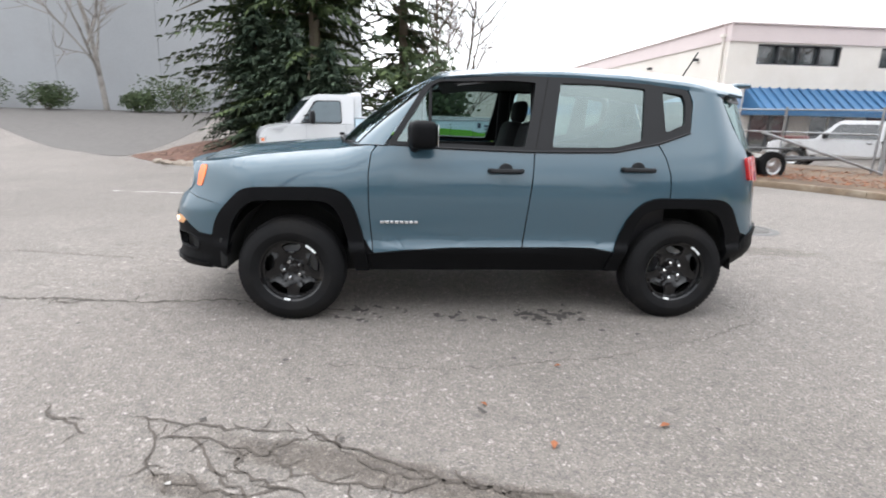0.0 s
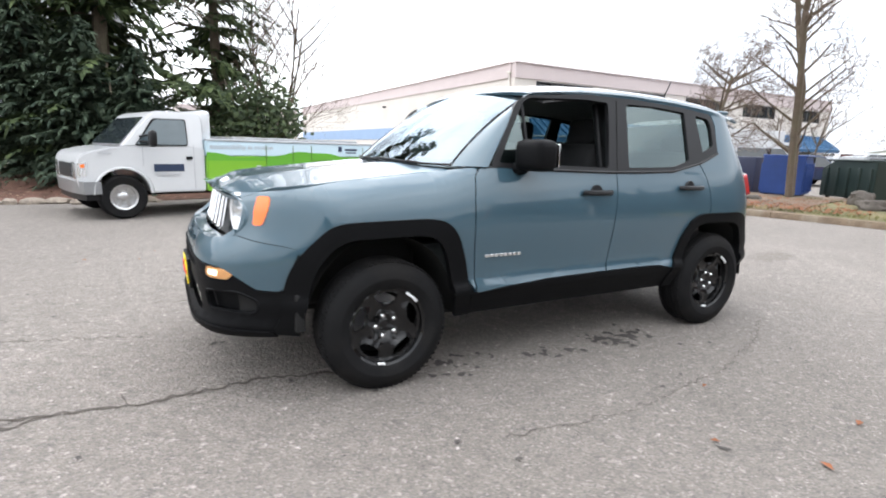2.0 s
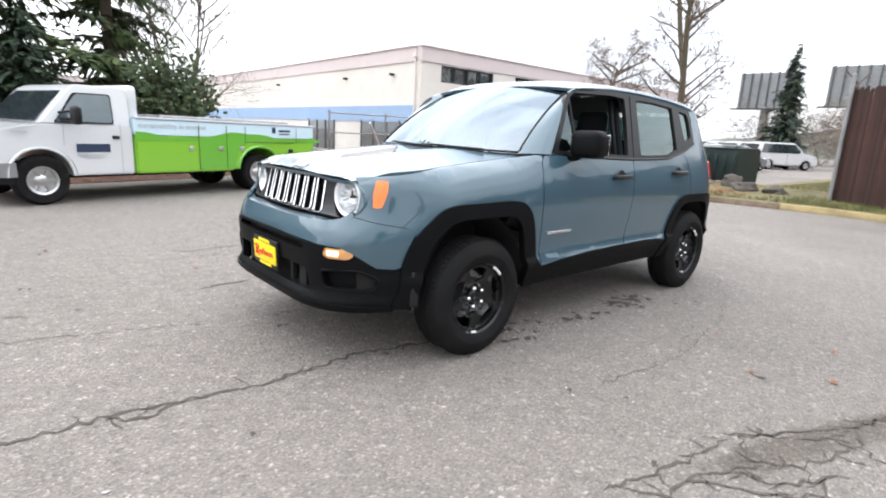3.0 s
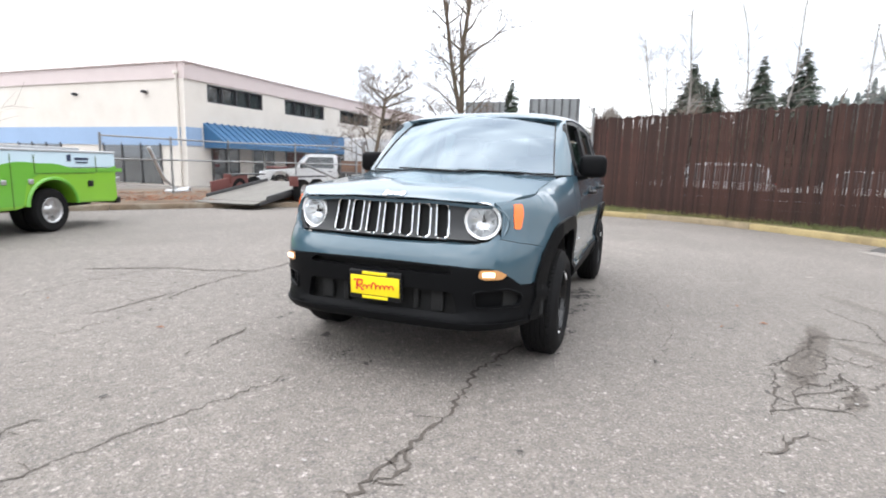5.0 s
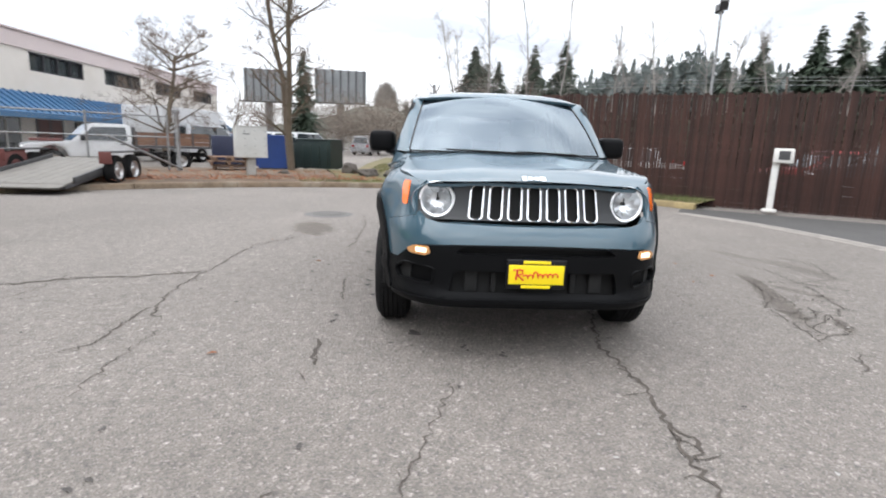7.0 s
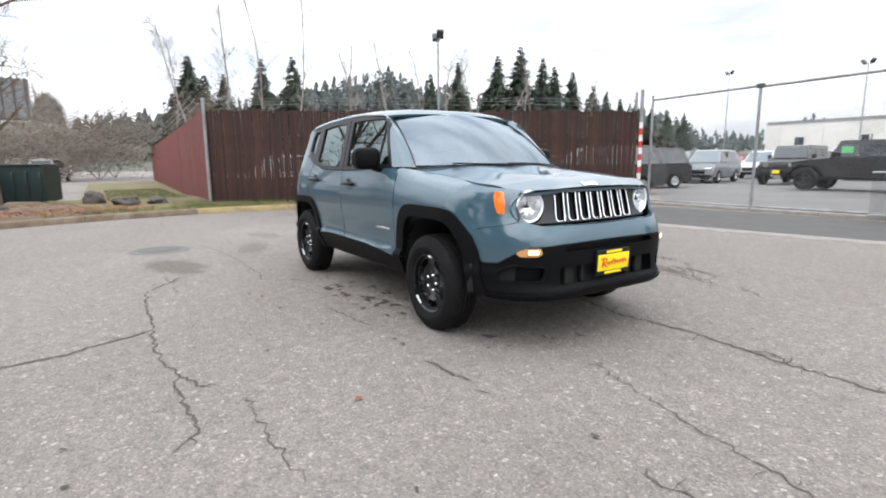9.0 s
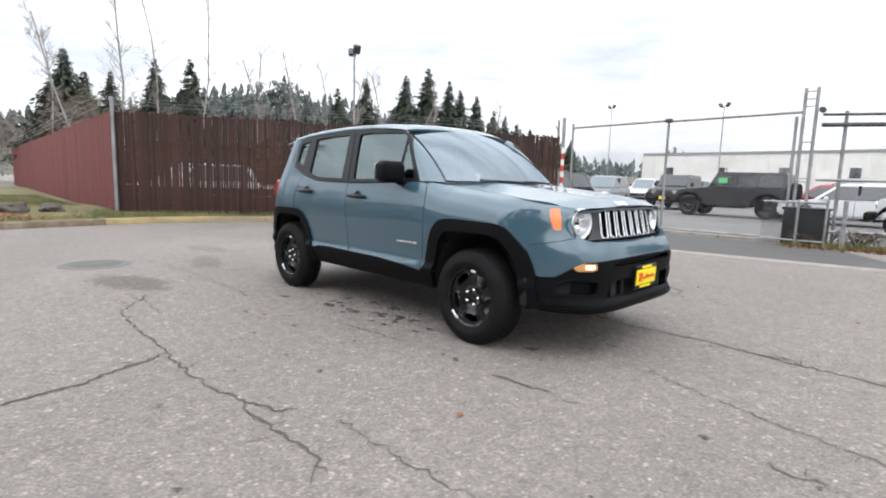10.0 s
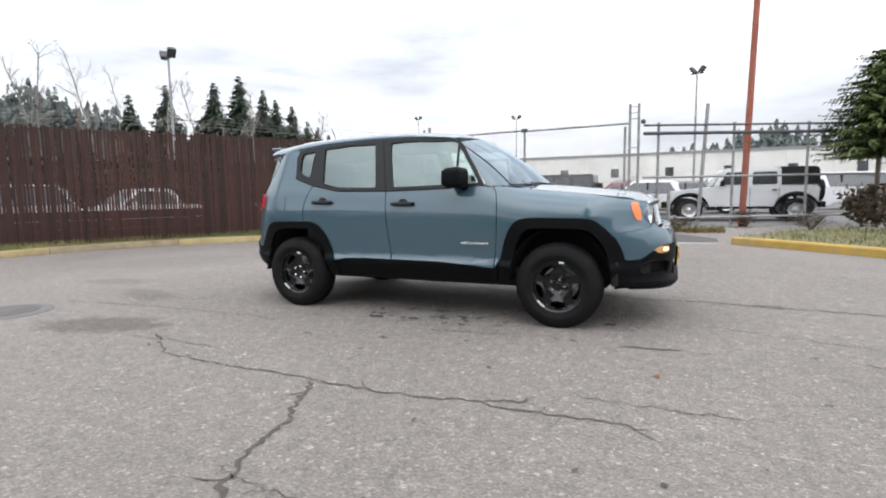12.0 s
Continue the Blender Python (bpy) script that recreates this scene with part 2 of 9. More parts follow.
M_SIGLENS = mat("clear_amber_lens", (0.55, 0.27, 0.10), rough=0.15, var=0.1, scale=30, fine=200, bump=0.05, coat=0.8)
M_PLATE = mat("yellow_plate_paint", (0.86, 0.66, 0.008), rough=0.4, var=0.04, scale=8, fine=100, bump=0.0)
M_REDINK = mat("red_ink", (0.62, 0.03, 0.02), rough=0.5, var=0.05, bump=0.0)
M_SEAT = mat("black_seat_cloth", (0.012, 0.012, 0.013), rough=0.9, var=0.2, scale=12, fine=250, bump=0.25)
M_LINER = mat("grey_headliner_cloth", (0.16, 0.16, 0.165), rough=0.9, var=0.08, scale=10, fine=250, bump=0.1)
M_BADGE = mat("silver_badge", (0.72, 0.73, 0.74), rough=0.22, metal=0.9, var=0.04, bump=0.0)
M_GLASS = glass("car_side_glass", (0.27, 0.37, 0.365), ior=2.35, gloss=(0.80, 0.95, 0.94))
M_WSCREEN = glass("windscreen_glass", (0.26, 0.32, 0.33), ior=2.55, gloss=(0.78, 0.90, 1.0))
M_LOGO = mat("bright_silver_lettering", (0.82, 0.83, 0.84), rough=0.45, metal=0.2, var=0.03, bump=0.0)
M_REFL = mat("bright_lamp_reflector", (0.88, 0.89, 0.9), rough=0.28, metal=0.9, var=0.03, bump=0.0)
M_LAMPRING = mat("bright_satin_lamp_ring", (0.86, 0.87, 0.88), rough=0.35, metal=0.35, var=0.03, bump=0.0)
M_LENS = glass("clear_lamp_lens", (0.93, 0.94, 0.95), ior=1.45)

# ---- the compact 4x4 car: nose towards -x, wheels on z = 0 ----
CHY = 0.885


def plan_curve():
    pts = []
    for i in range(161):
        a = (i / 160) * math.pi / 2
        y = CHY * math.sin(a) ** (2 / 5.5)
        x = -1.5 - 0.62 * max(0.0, 1 - (y / CHY) ** 5.5) ** 0.857
        pts.append((x, y))
    for i in range(1, 60):
        pts.append((-1.5 + 2.85 * i / 60, CHY))
    for i in range(161):
        a = (1 - i / 160) * math.pi / 2
        y = CHY * math.sin(a) ** (2 / 3.6)
        x = 1.35 + 0.70 * max(0.0, 1 - (y / CHY) ** 3.6) ** (1 / 2.4)
        pts.append((x, y))
    return np.array(pts)


PLAN = plan_curve()
PU = np.concatenate([[0], np.cumsum(np.hypot(*np.diff(PLAN, axis=0).T))])
UMAX = float(PU[-1])
FRONT_SHIFT = lerp_table([(0.28, 0.10), (0.33, 0.0), (0.36, -0.030), (0.385, -0.030), (0.41, -0.006), (0.46, -0.002), (0.56, -0.014), (0.63, -0.018), (0.67, -0.016), (0.72, -0.004), (0.77, 0.022), (0.81, 0.048), (0.85, 0.066), (0.89, 0.076), (0.98, 0.088), (1.03, 0.094), (1.10, 0.15)])
REAR_SHIFT = lerp_table([(0.33, -0.10), (0.42, 0.0), (0.60, 0.03), (0.68, 0.0), (0.9, -0.03), (1.1, -0.06), (1.3, -0.13), (1.55, -0.20)])
HOOD_EDGE = lerp_table([(-2.1, 0.99), (-1.95, 1.015), (-1.7, 1.05), (-1.45, 1.075), (-1.2, 1.10), (-1.0, 1.118), (-0.8, 1.145), (-0.6, 1.15)])
SIDE_LOW = lerp_table([(0.30, 0.825), (0.40, 0.862), (0.468, 0.898), (0.492, 0.902), (0.508, 0.893), (0.528, 0.877), (0.60, 0.880), (0.72, 0.892), (0.80, 0.898)])


def half_width(x, z):
    if z <= 0.80:
        return SIDE_LOW(z)
    door = 0.898 - 0.053 * max(0.0, (z - 0.9) / 0.25) ** 1.4 if z < 1.15 else 0.845 - 0.33 * (z - 1.15)
    if x > -0.6:
        return door
    h = HOOD_EDGE(x)
    t = max(0.0, min(1.0, (z - 0.80) / (h - 0.80)))
    hood = 0.70 + 0.198 * (1 - t ** 2.3) ** (1 / 2.3)
    k = smooth01(-1.05, -0.6, x)
    return hood * (1 - k) + door * k


def ux(x):
    """Length along the plan outline at the station x of the flank."""
    i0, i1 = 70, len(PLAN) - 70
    return float(np.interp(x, PLAN[i0:i1, 0], PU[i0:i1]))


def uy(y):
    """Length along the plan outline at the half width y of the nose."""
    return math.copysign(float(np.interp(abs(y), PLAN[:150, 1], PU[:150])), y)


def skin(u, z, side=1):
    s = side if u >= 0 else -side
    a = abs(u)
    x, y = float(np.interp(a, PU, PLAN[:, 0])), float(np.interp(a, PU, PLAN[:, 1]))
    w = half_width(x, z) / CHY
    if x < -1.25:
        f = smooth01(-1.45, -1.85, x)
        x += FRONT_SHIFT(z) * f
        w = w * (1 - f) + f * (w * 0.35 + 0.65)
    elif x > 1.2:
        x += REAR_SHIFT(z) * smooth01(1.35, 1.85, x)
    return Vector((x, s * y * w, z))


def left(u, z):
    return skin(u, z, -1)


def right(u, z):
    return skin(u, z, 1)


def sx(pts):
    return [(ux(x), z) for x, z in pts]


def hood_map(x, y):
    h = HOOD_EDGE(x) + 0.034 * (1 - (y / 0.72) ** 2) + 0.010 * math.exp(-((abs(y) - 0.30) / 0.16) ** 2)
    return Vector((x, y, h - 0.040 * smooth01(-1.83, -1.99, x - 0.05 * (y / 0.7) ** 2)))


def screen_map(s, t):
    b = Vector((-1.03 + 0.17 * s * s, 0.735 * s, 1.145 + 0.0 * s))
    e = Vector((-0.335 + 0.085 * s * s, 0.62 * s, 1.628 - 0.048 * s * s))
    p = b.lerp(e, t)
    return p + Vector((-0.55, 0, 0.84)) * (0.035 * (1 - (2 * t - 1) ** 2))


ROOF_TOP = lerp_table([(-0.40, 1.592), (-0.385, 1.602), (-0.36, 1.618), (-0.33, 1.633), (-0.28, 1.646), (-0.15, 1.660), (0.05, 1.674), (0.35, 1.686), (0.7, 1.690), (1.05, 1.682), (1.4, 1.663), (1.7, 1.635), (1.95, 1.605)])
ROOF_EDGE = lerp_table([(-0.45, 1.565), (-0.2, 1.60), (0.1, 1.622), (0.45, 1.630), (0.9, 1.617), (1.3, 1.585), (1.6, 1.545), (1.95, 1.50)])


def roof_map(x, v):
    a = math.sin(v * math.pi / 2)
    w = 0.845 - 0.33 * (ROOF_EDGE(x) - 1.15)
    zt, ze = ROOF_TOP(x), ROOF_EDGE(x)
    xx = x + 0.085 * a * a * smooth01(0.15, -0.385, x) - 0.14 * a * a * smooth01(1.3, 1.9, x)
    narrow = 1 - 0.10 * smooth01(1.2, 1.95, x)
    return Vector((xx, w * a * narrow, zt - (zt - ze) * abs(a) ** 3.6 - 0.0))


def build_wheel(parent, x, side):
    """Tyre, gloss-black ten-window steel wheel, nuts and brake disc; side +1 faces +y."""
    m = Matrix.Translation((x, 0.805 * side - 0.115 * side, 0.338)) @ Matrix.Rotation(radians(-90 * side), 4, "X")
    wheel = new("wheel")
    wheel.parent = parent
    wheel.matrix_local = m
    i = Matrix.Identity(4)
    bm = bmesh.new()
    R = 0.343
    prof = [(0.206, 0.01), (0.214, 0.0), (0.245, -0.008), (0.285, -0.004), (0.315, 0.012), (0.332, 0.028), (R - 0.003, 0.045)]
    for k in range(4):
        z0 = 0.05 + k * 0.030
        prof += [(R, z0), (R, z0 + 0.022), (R - 0.009, z0 + 0.024), (R - 0.009, z0 + 0.028)]
    half = [(r, h) for r, h in prof]
    outer = [(0.206, 0.205), (0.214, 0.213), (0.240, 0.222), (0.252, 0.226), (0.256, 0.2275), (0.262, 0.226), (0.285, 0.222), (0.300, 0.214), (0.318, 0.202), (0.333, 0.187), (R - 0.003, 0.172)]
    lathe(bm, half + outer[::-1], i, 72)
    part("tyre", bm, M_RUBBER, wheel)
    bm = bmesh.new()
    for k in range(72):
        a = 2 * math.pi * k / 72
        for z0, tilt in ((0.036, 0.35), (0.178, -0.35)):
            mm = Matrix.Rotation(a, 4, "Z") @ Matrix.Translation((R - 0.004, 0, z0)) @ Matrix.Rotation(tilt, 4, "Y")
            box(bm, (0, 0, 0), (0.006, 0.017, 0.026))
            bmesh.ops.transform(bm, matrix=mm, verts=bm.verts[-8:])
    part("tread_block", bm, M_RUBBER, wheel)["kind"] = "stuff"
    bm = bmesh.new()
    lathe(bm, [(0.186, 0.02), (0.190, 0.10), (0.188, 0.165), (0.196, 0.198), (0.207, 0.206), (0.214, 0.212), (0.218, 0.208), (0.214, 0.200), (0.206, 0.196)], i, 60)
    part("rim", bm, M_RIM, wheel)
    # the pressed disc with five paired windows
    holes = []
    for k in range(5):
        a0 = 2 * math.pi * (k + 0.25) / 5
        wdw = []
        for rr, da in ((0.172, -0.40), (0.178, -0.20), (0.180, 0.0), (0.178, 0.20), (0.172, 0.40), (0.135, 0.34), (0.118, 0.0), (0.135, -0.34)):
            wdw.append((rr * math.cos(a0 + da), rr * math.sin(a0 + da)))
        holes.append(rounded(wdw, 0.014, 3))
    rim = [(0.197 * math.cos(2 * math.pi * k / 72), 0.197 * math.sin(2 * math.pi * k / 72)) for k in range(72)]
    hub = [(0.030 * math.cos(-2 * math.pi * k / 20), 0.030 * math.sin(-2 * math.pi * k / 20)) for k in range(20)]

    def dish(a, b):
        r = math.hypot(a, b)
        ang = math.atan2(b, a) * 5
        spoke = 0.5 - 0.5 * math.cos(ang - 2 * math.pi * 0.25)
        z = 0.140 + 0.030 * smooth01(0.05, 0.085, r) - 0.004 + 0.028 * smooth01(0.10, 0.13, r) * smooth01(0.19, 0.16, r) * (1 - spoke) + 0.012 * smooth01(0.175, 0.197, r)
        return Vector((a, b, z))

    part("wheel_disc", panel(rim, dish, 0.022, 0.008, holes + [hub], out=(0, 0, 1)), M_RIM, wheel)
    bm = bmesh.new()
    lathe(bm, [(0.0, 0.128), (0.029, 0.128), (0.032, 0.145), (0.028, 0.150), (0.020, 0.152), (0.0, 0.152)], i, 24)
    part("hub_cap", bm, M_RIM, wheel)
    for k in range(5):
        a = 2 * math.pi * (k + 0.5) / 5
        bm = bmesh.new()
        c = (0.056 * math.cos(a), 0.056 * math.sin(a))
        cyl(bm, (*c, 0.135), (*c, 0.176), 0.0140, 0.0125, 6)
        cyl(bm, (*c, 0.176), (*c, 0.184), 0.0105, 0.004, 10)
        part("wheel_nut", bm, M_CHROME, wheel)
    # clip-on balance weights at the rim's lip, bright silver standing in for highlights too
    for a in (-1.75, 0.75, 0.95):
        bm = bmesh.new()
        box(bm, (0, 0, 0), (0.014, 0.040, 0.012), 0.004)
        bmesh.ops.transform(bm, matrix=Matrix.Rotation(a, 4, "Z") @ Matrix.Translation((0.196, 0, 0.206)), verts=bm.verts[:])
        part("balance_weight", bm, M_LOGO, wheel)
    bm = bmesh.new()
    cyl(bm, (0, 0, 0.05), (0, 0, 0.075), 0.145, seg=36)
    part("brake_disc", bm, M_ALU, wheel)
    bm = bmesh.new()
    cyl(bm, (0, 0, 0.0), (0, 0, 0.045), 0.185, seg=36)
    part("wheel_backing", bm, M_HOLLOW, wheel)
    return wheel


def ring_poly(n, r, cx, cz):
    return [(cx + r * math.cos(2 * math.pi * k / n), cz + r * math.sin(2 * math.pi * k / n)) for k in range(n)]


F_IN = [(-1.715, 0.33), (-1.68, 0.50), (-1.63, 0.68), (-1.53, 0.80), (-1.05, 0.805), (-0.965, 0.72), (-0.91, 0.50), (-0.875, 0.33)]
R_IN = [(0.895, 0.33), (0.925, 0.50), (0.985, 0.71), (1.08, 0.775), (1.46, 0.775), (1.565, 0.71), (1.625, 0.52), (1.65, 0.33)]
F_OUT = [(-1.745, 0.33), (-1.735, 0.57), (-1.665, 0.79), (-1.585, 0.882), (-1.0, 0.890), (-0.90, 0.82), (-0.83, 0.62), (-0.785, 0.33)]
R_OUT = [(0.80, 0.33), (0.83, 0.47), (0.915, 0.72), (1.04, 0.842), (1.57, 0.84), (1.665, 0.765), (1.735, 0.58), (1.75, 0.33)]


def open_round(pts, r, seg=6):
    """Rounds the inner corners of an open line."""
    full = rounded(pts, [0] + [r] * (len(pts) - 2) + [0], seg)
    return full


F_IN_R, R_IN_R, F_OUT_R, R_OUT_R = [open_round(p, 0.10) for p in (F_IN, R_IN, F_OUT, R_OUT)]
# the front flare's leading leg runs on over the bumper's end
F_WIDE_R = open_round([(-1.805, 0.345), (-1.785, 0.55), (-1.70, 0.775)] + F_OUT[3:], 0.13)
F_MID = open_round([(a[0] * 0.7 + b[0] * 0.3, a[1] * 0.7 + b[1] * 0.3) for a, b in zip(F_OUT, F_IN)], 0.10)
R_MID = open_round([(a[0] * 0.7 + b[0] * 0.3, a[1] * 0.7 + b[1] * 0.3) for a, b in zip(R_OUT, R_IN)], 0.10)

WIN_FRONT = [(-0.615, 1.172), (-0.395, 1.515), (-0.34, 1.545), (0.10, 1.563), (0.285, 1.556), (0.262, 1.40), (0.205, 1.150)]
WIN_REAR = [(0.385, 1.152), (0.425, 1.40), (0.448, 1.556), (0.72, 1.556), (1.015, 1.535), (0.985, 1.205), (0.80, 1.160)]
WIN_QUARTER = [(1.145, 1.262), (1.128, 1.520), (1.265, 1.502), (1.285, 1.45), (1.275, 1.312)]
GREEN = [(-0.670, 1.150), (-0.437, 1.518), (-0.36, 1.556), (0.10, 1.595), (0.55, 1.592), (1.0, 1.568), (1.30, 1.535), (1.33, 1.46), (1.315, 1.268), (1.10, 1.195), (0.80, 1.135), (0.20, 1.128), (-0.3, 1.140)]


def build_car():
    car = thing("compact_car", "blue-grey compact off-road car, driver window open, on cracked asphalt", "car")
    # the dark inner shell closes the gaps between the panels
    for mp, s in ((left, -1), (right, 1)):
        shell = sx([(-1.80, 0.40)]) + sx(F_MID[1:-1]) + sx([(-0.75, 0.36), (0.83, 0.36)]) + sx(R_MID[1:-1]) + sx([(1.8, 0.36)]) + [(UMAX, 0.40), (UMAX, 1.10)] + sx([(1.3, 1.24), (1.1, 1.17), (0.8, 1.11), (-0.7, 1.11), (-1.0, 1.09), (-1.5, 1.04)]) + [(uy(0.70), 0.97), (uy(0.70), 0.40)]
        part("inner_shell", panel(shell, mp, 0.08, 0.012, out=(0, s, 0), lift=-0.022), M_HOLLOW, car)
        fender = [(0.678, 0.815), (0.684, 0.95), (0.672, 1.005)] + sx([(x, HOOD_EDGE(x) - 0.004) for x in (-1.86, -1.8, -1.7, -1.6, -1.45, -1.3, -1.2, -1.1, -1.0, -0.9)]) + sx([(-0.80, 1.140), (-0.735, 1.147), (-0.772, 1.10), (-0.79, 0.97), (-0.788, 0.75), (-0.772, 0.56), (-0.765, 0.47)]) + sx(F_MID[::-1][6:-8]) + sx([(-1.725, 0.755)]) + [(uy(0.80), 0.772), (uy(0.74), 0.79)]
        part("front_fender", panel(fender, mp, 0.035, 0.016, out=(0, s, 0)), M_PAINT, car)
        fdoor = sx([(-0.728, 1.145), (-0.3, 1.138), (0.20, 1.126), (0.268, 1.126), (0.262, 1.0), (0.238, 0.75), (0.215, 0.506), (-0.25, 0.502), (-0.55, 0.485), (-0.757, 0.462), (-0.765, 0.56), (-0.781, 0.75), (-0.783, 0.97), (-0.765, 1.10)])
        door = part("front_door", panel(rounded(fdoor, 0.01, 2), mp, 0.04, 0.02, out=(0, s, 0)), M_PAINT, car)
        rdoor = sx([(0.276, 1.126), (0.80, 1.132), (1.085, 1.190), (1.14, 1.10), (1.172, 1.0), (1.182, 0.90), (1.182, 0.80)] + R_MID[::-1][len(R_MID) // 2 + 3:-2] + [(0.84, 0.475), (0.70, 0.503), (0.50, 0.508), (0.223, 0.506), (0.246, 0.75), (0.270, 1.0)])
        rd = part("rear_door", panel(rdoor, mp, 0.04, 0.02, out=(0, s, 0)), M_PAINT, car)
        quarter = sx([(1.094, 1.192), (1.315, 1.262), (1.34, 1.46), (1.31, 1.545)]) + sx([(1.5, 1.535), (1.62, 1.515)]) + sx([(1.72, 1.49), (1.78, 1.30), (1.84, 1.16), (1.86, 1.09), (1.86, 0.93), (1.86, 0.55)]) + sx(R_MID[::-1][6:len(R_MID) // 2 - 2]) + sx([(1.30, 0.80), (1.190, 0.80), (1.190, 0.90), (1.180, 1.0), (1.148, 1.10)])
        part("rear_quarter_panel", panel(quarter, mp, 0.04, 0.02, out=(0.2, s, 0)), M_PAINT, car)
        tail = sx([(1.86, 0.55)]) + [(UMAX, 0.55), (UMAX, 1.08)] + sx([(1.87, 1.08)])
        part("tailgate", panel(tail, mp, 0.06, 0.02, out=(1, 0, 0)), M_PAINT, car)
        back = sx([(1.84, 1.17), (1.73, 1.49)]) + [(UMAX, 1.52), (UMAX, 1.12)]
        part("rear_glass", panel(back, mp, 0.06, 0.006, out=(1, 0, 0)), M_GLASS, car, "tinted rear window").visible_shadow = False
        rb = sx([(1.745, 0.52), (1.78, 0.56), (1.9, 0.62)]) + [(UMAX, 0.64), (UMAX, 0.36)] + sx([(1.9, 0.35), (1.745, 0.345)])
        part("rear_bumper", panel(rb, mp, 0.05, 0.03, out=(1, s, 0), lift=0.012), M_CLAD, car)
        lamp = sx([(1.80, 1.105), (1.80, 0.955)]) + sx([(1.99, 0.945), (1.99, 1.11)])
        part("tail_lamp", panel(rounded(lamp, 0.02), mp, 0.04, 0.05, out=(1, s, 0), lift=0.022), M_REDLENS, car, "red square tail lamp")
        # black cladding
        for nm, o, i in (("front_arch_flare", F_WIDE_R, F_IN_R), ("rear_arch_flare", R_OUT_R, R_IN_R)):
            def flare_map(u, z, mp=mp, s=s):
                return mp(u, z) + Vector((0, s * 0.020, 0))
            part(nm, panel(sx(o) + sx(i[::-1]), flare_map, 0.05, 0.045, out=(0, s, 0)), M_CLAD, car)
        sill = sx([(-0.775, 0.335), (-0.79, 0.46), (-0.55, 0.480), (-0.25, 0.497), (0.25, 0.501), (0.70, 0.498), (0.85, 0.468), (0.855, 0.335)])
        part("sill_cladding", panel(sill, mp, 0.05, 0.04, out=(0, s, 0), lift=0.006), M_CLAD, car)
        # windows
        frame_ob = part("window_surround", panel(sx(rounded(GREEN, 0.03, 3)), mp, 0.06, 0.030, [sx(rounded(w, 0.022, 4)) for w in (WIN_FRONT, WIN_REAR, WIN_QUARTER)], out=(0, s, 0), lift=0.003), M_BLACK, car)
        for nm, w in (("front_side_window", WIN_FRONT), ("rear_side_window", WIN_REAR), ("quarter_window", WIN_QUARTER)):
            if s < 0 and nm == "front_side_window":
                w = [(-0.615, 1.172), (-0.425, 1.47), (-0.415, 1.165)]
            g = part(nm, panel(sx(rounded(w, 0.022, 4)), mp, 0.12, 0.0, out=(0, s, 0), lift=-0.012), M_GLASS, frame_ob)
            g.visible_shadow = False
        bm = bmesh.new()
        tube(bm, [mp(ux(-0.40), 1.155) + Vector((0, -s * 0.012, 0)), mp(ux(-0.395), 1.54) + Vector((0, -s * 0.012, 0))], 0.011, 6)
        part("division_bar", bm, M_BLACK, frame_ob)
        for xx in (0.318,):
            bm = bmesh.new()
            tube(bm, [mp(ux(0.274 + 0.09 * k), 1.126 + 0.45 * k) + Vector((0, s * 0.004, 0)) for k in (0, 0.5, 1)], 0.0035, 4)
            part("door_gap", bm, M_HOLLOW, frame_ob)
        bm = bmesh.new()
        tube(bm, [mp(ux(x), z) + Vector((0, s * 0.006, 0)) for x, z in ((-0.70, 1.148), (-0.3, 1.136), (0.2, 1.124), (0.5, 1.126), (0.8, 1.132), (1.1, 1.190), (1.31, 1.262))], 0.008, 6)
        part("belt_moulding", bm, M_BLACK, car)
        # handles
        for dr, hx, hz in ((door, 0.085, 1.003), (rd, 0.955, 1.023)):
            n = Vector((0, s, 0))
            p = mp(ux(hx), hz)
            bm = bmesh.new()
            cyl(bm, p - n * 0.004, p + n * 0.004, 0.048, 0.046, 28)
            part("handle_cup", bm, M_GRILLE, dr)
            bm = bmesh.new()
            pts = [mp(ux(hx + d), hz) + n * o for d, o in ((-0.105, 0.006), (-0.095, 0.030), (-0.06, 0.042), (0.06, 0.042), (0.095, 0.030), (0.105, 0.006))]
            tube(bm, pts, 0.016, 8)
            part("door_handle", bm, M_BLACK, dr, "black pull handle")
        # letters of the door badge as plain bars
        for k in range(8):
            bm = bmesh.new()
            c = mp(ux(-0.70 + 0.031 * (k if s < 0 else k)), 0.665) + Vector((0, s * 0.004, 0))
            box(bm, c, (0.024, 0.006, 0.018), 0.002)
            part("badge_bar", bm, M_BADGE, door)
        # side marker
        mk = [(0.752, 0.862), (0.748, 0.93), (0.765, 0.996), (0.825, 0.996), (0.822, 0.95), (0.798, 0.862)]
        part("side_marker", panel(rounded(mk, 0.014, 4), mp, 0.03, 0.02, out=(-0.5, s, 0), lift=0.004), M_AMBER, car, "orange side marker lens")
        # door mirror
        bm = bmesh.new()
        box(bm, (-0.450, s * 0.950, 1.218), (0.165, 0.205, 0.170), 0.045, Matrix.Rotation(radians(s * -8), 4, "Z"))
        mir = part("door_mirror", bm, M_CLAD, car)
        bm = bmesh.new()
        tube(bm, [(-0.50, s * 0.835, 1.145), (-0.495, s * 0.87, 1.140), (-0.485, s * 0.91, 1.155)], 0.034, 8)
        part("mirror_arm", bm, M_CLAD, mir)
        bm = bmesh.new()
        box(bm, (-0.370, s * 0.955, 1.218), (0.006, 0.165, 0.125), 0.002, Matrix.Rotation(radians(s * -8), 4, "Z"))
        part("mirror_glass", bm, M_CHROME, mir)
        bm = bmesh.new()
        box(bm, (-1.715, s * 0.72, 0.45), (0.05, 0.26, 0.19), 0.01)
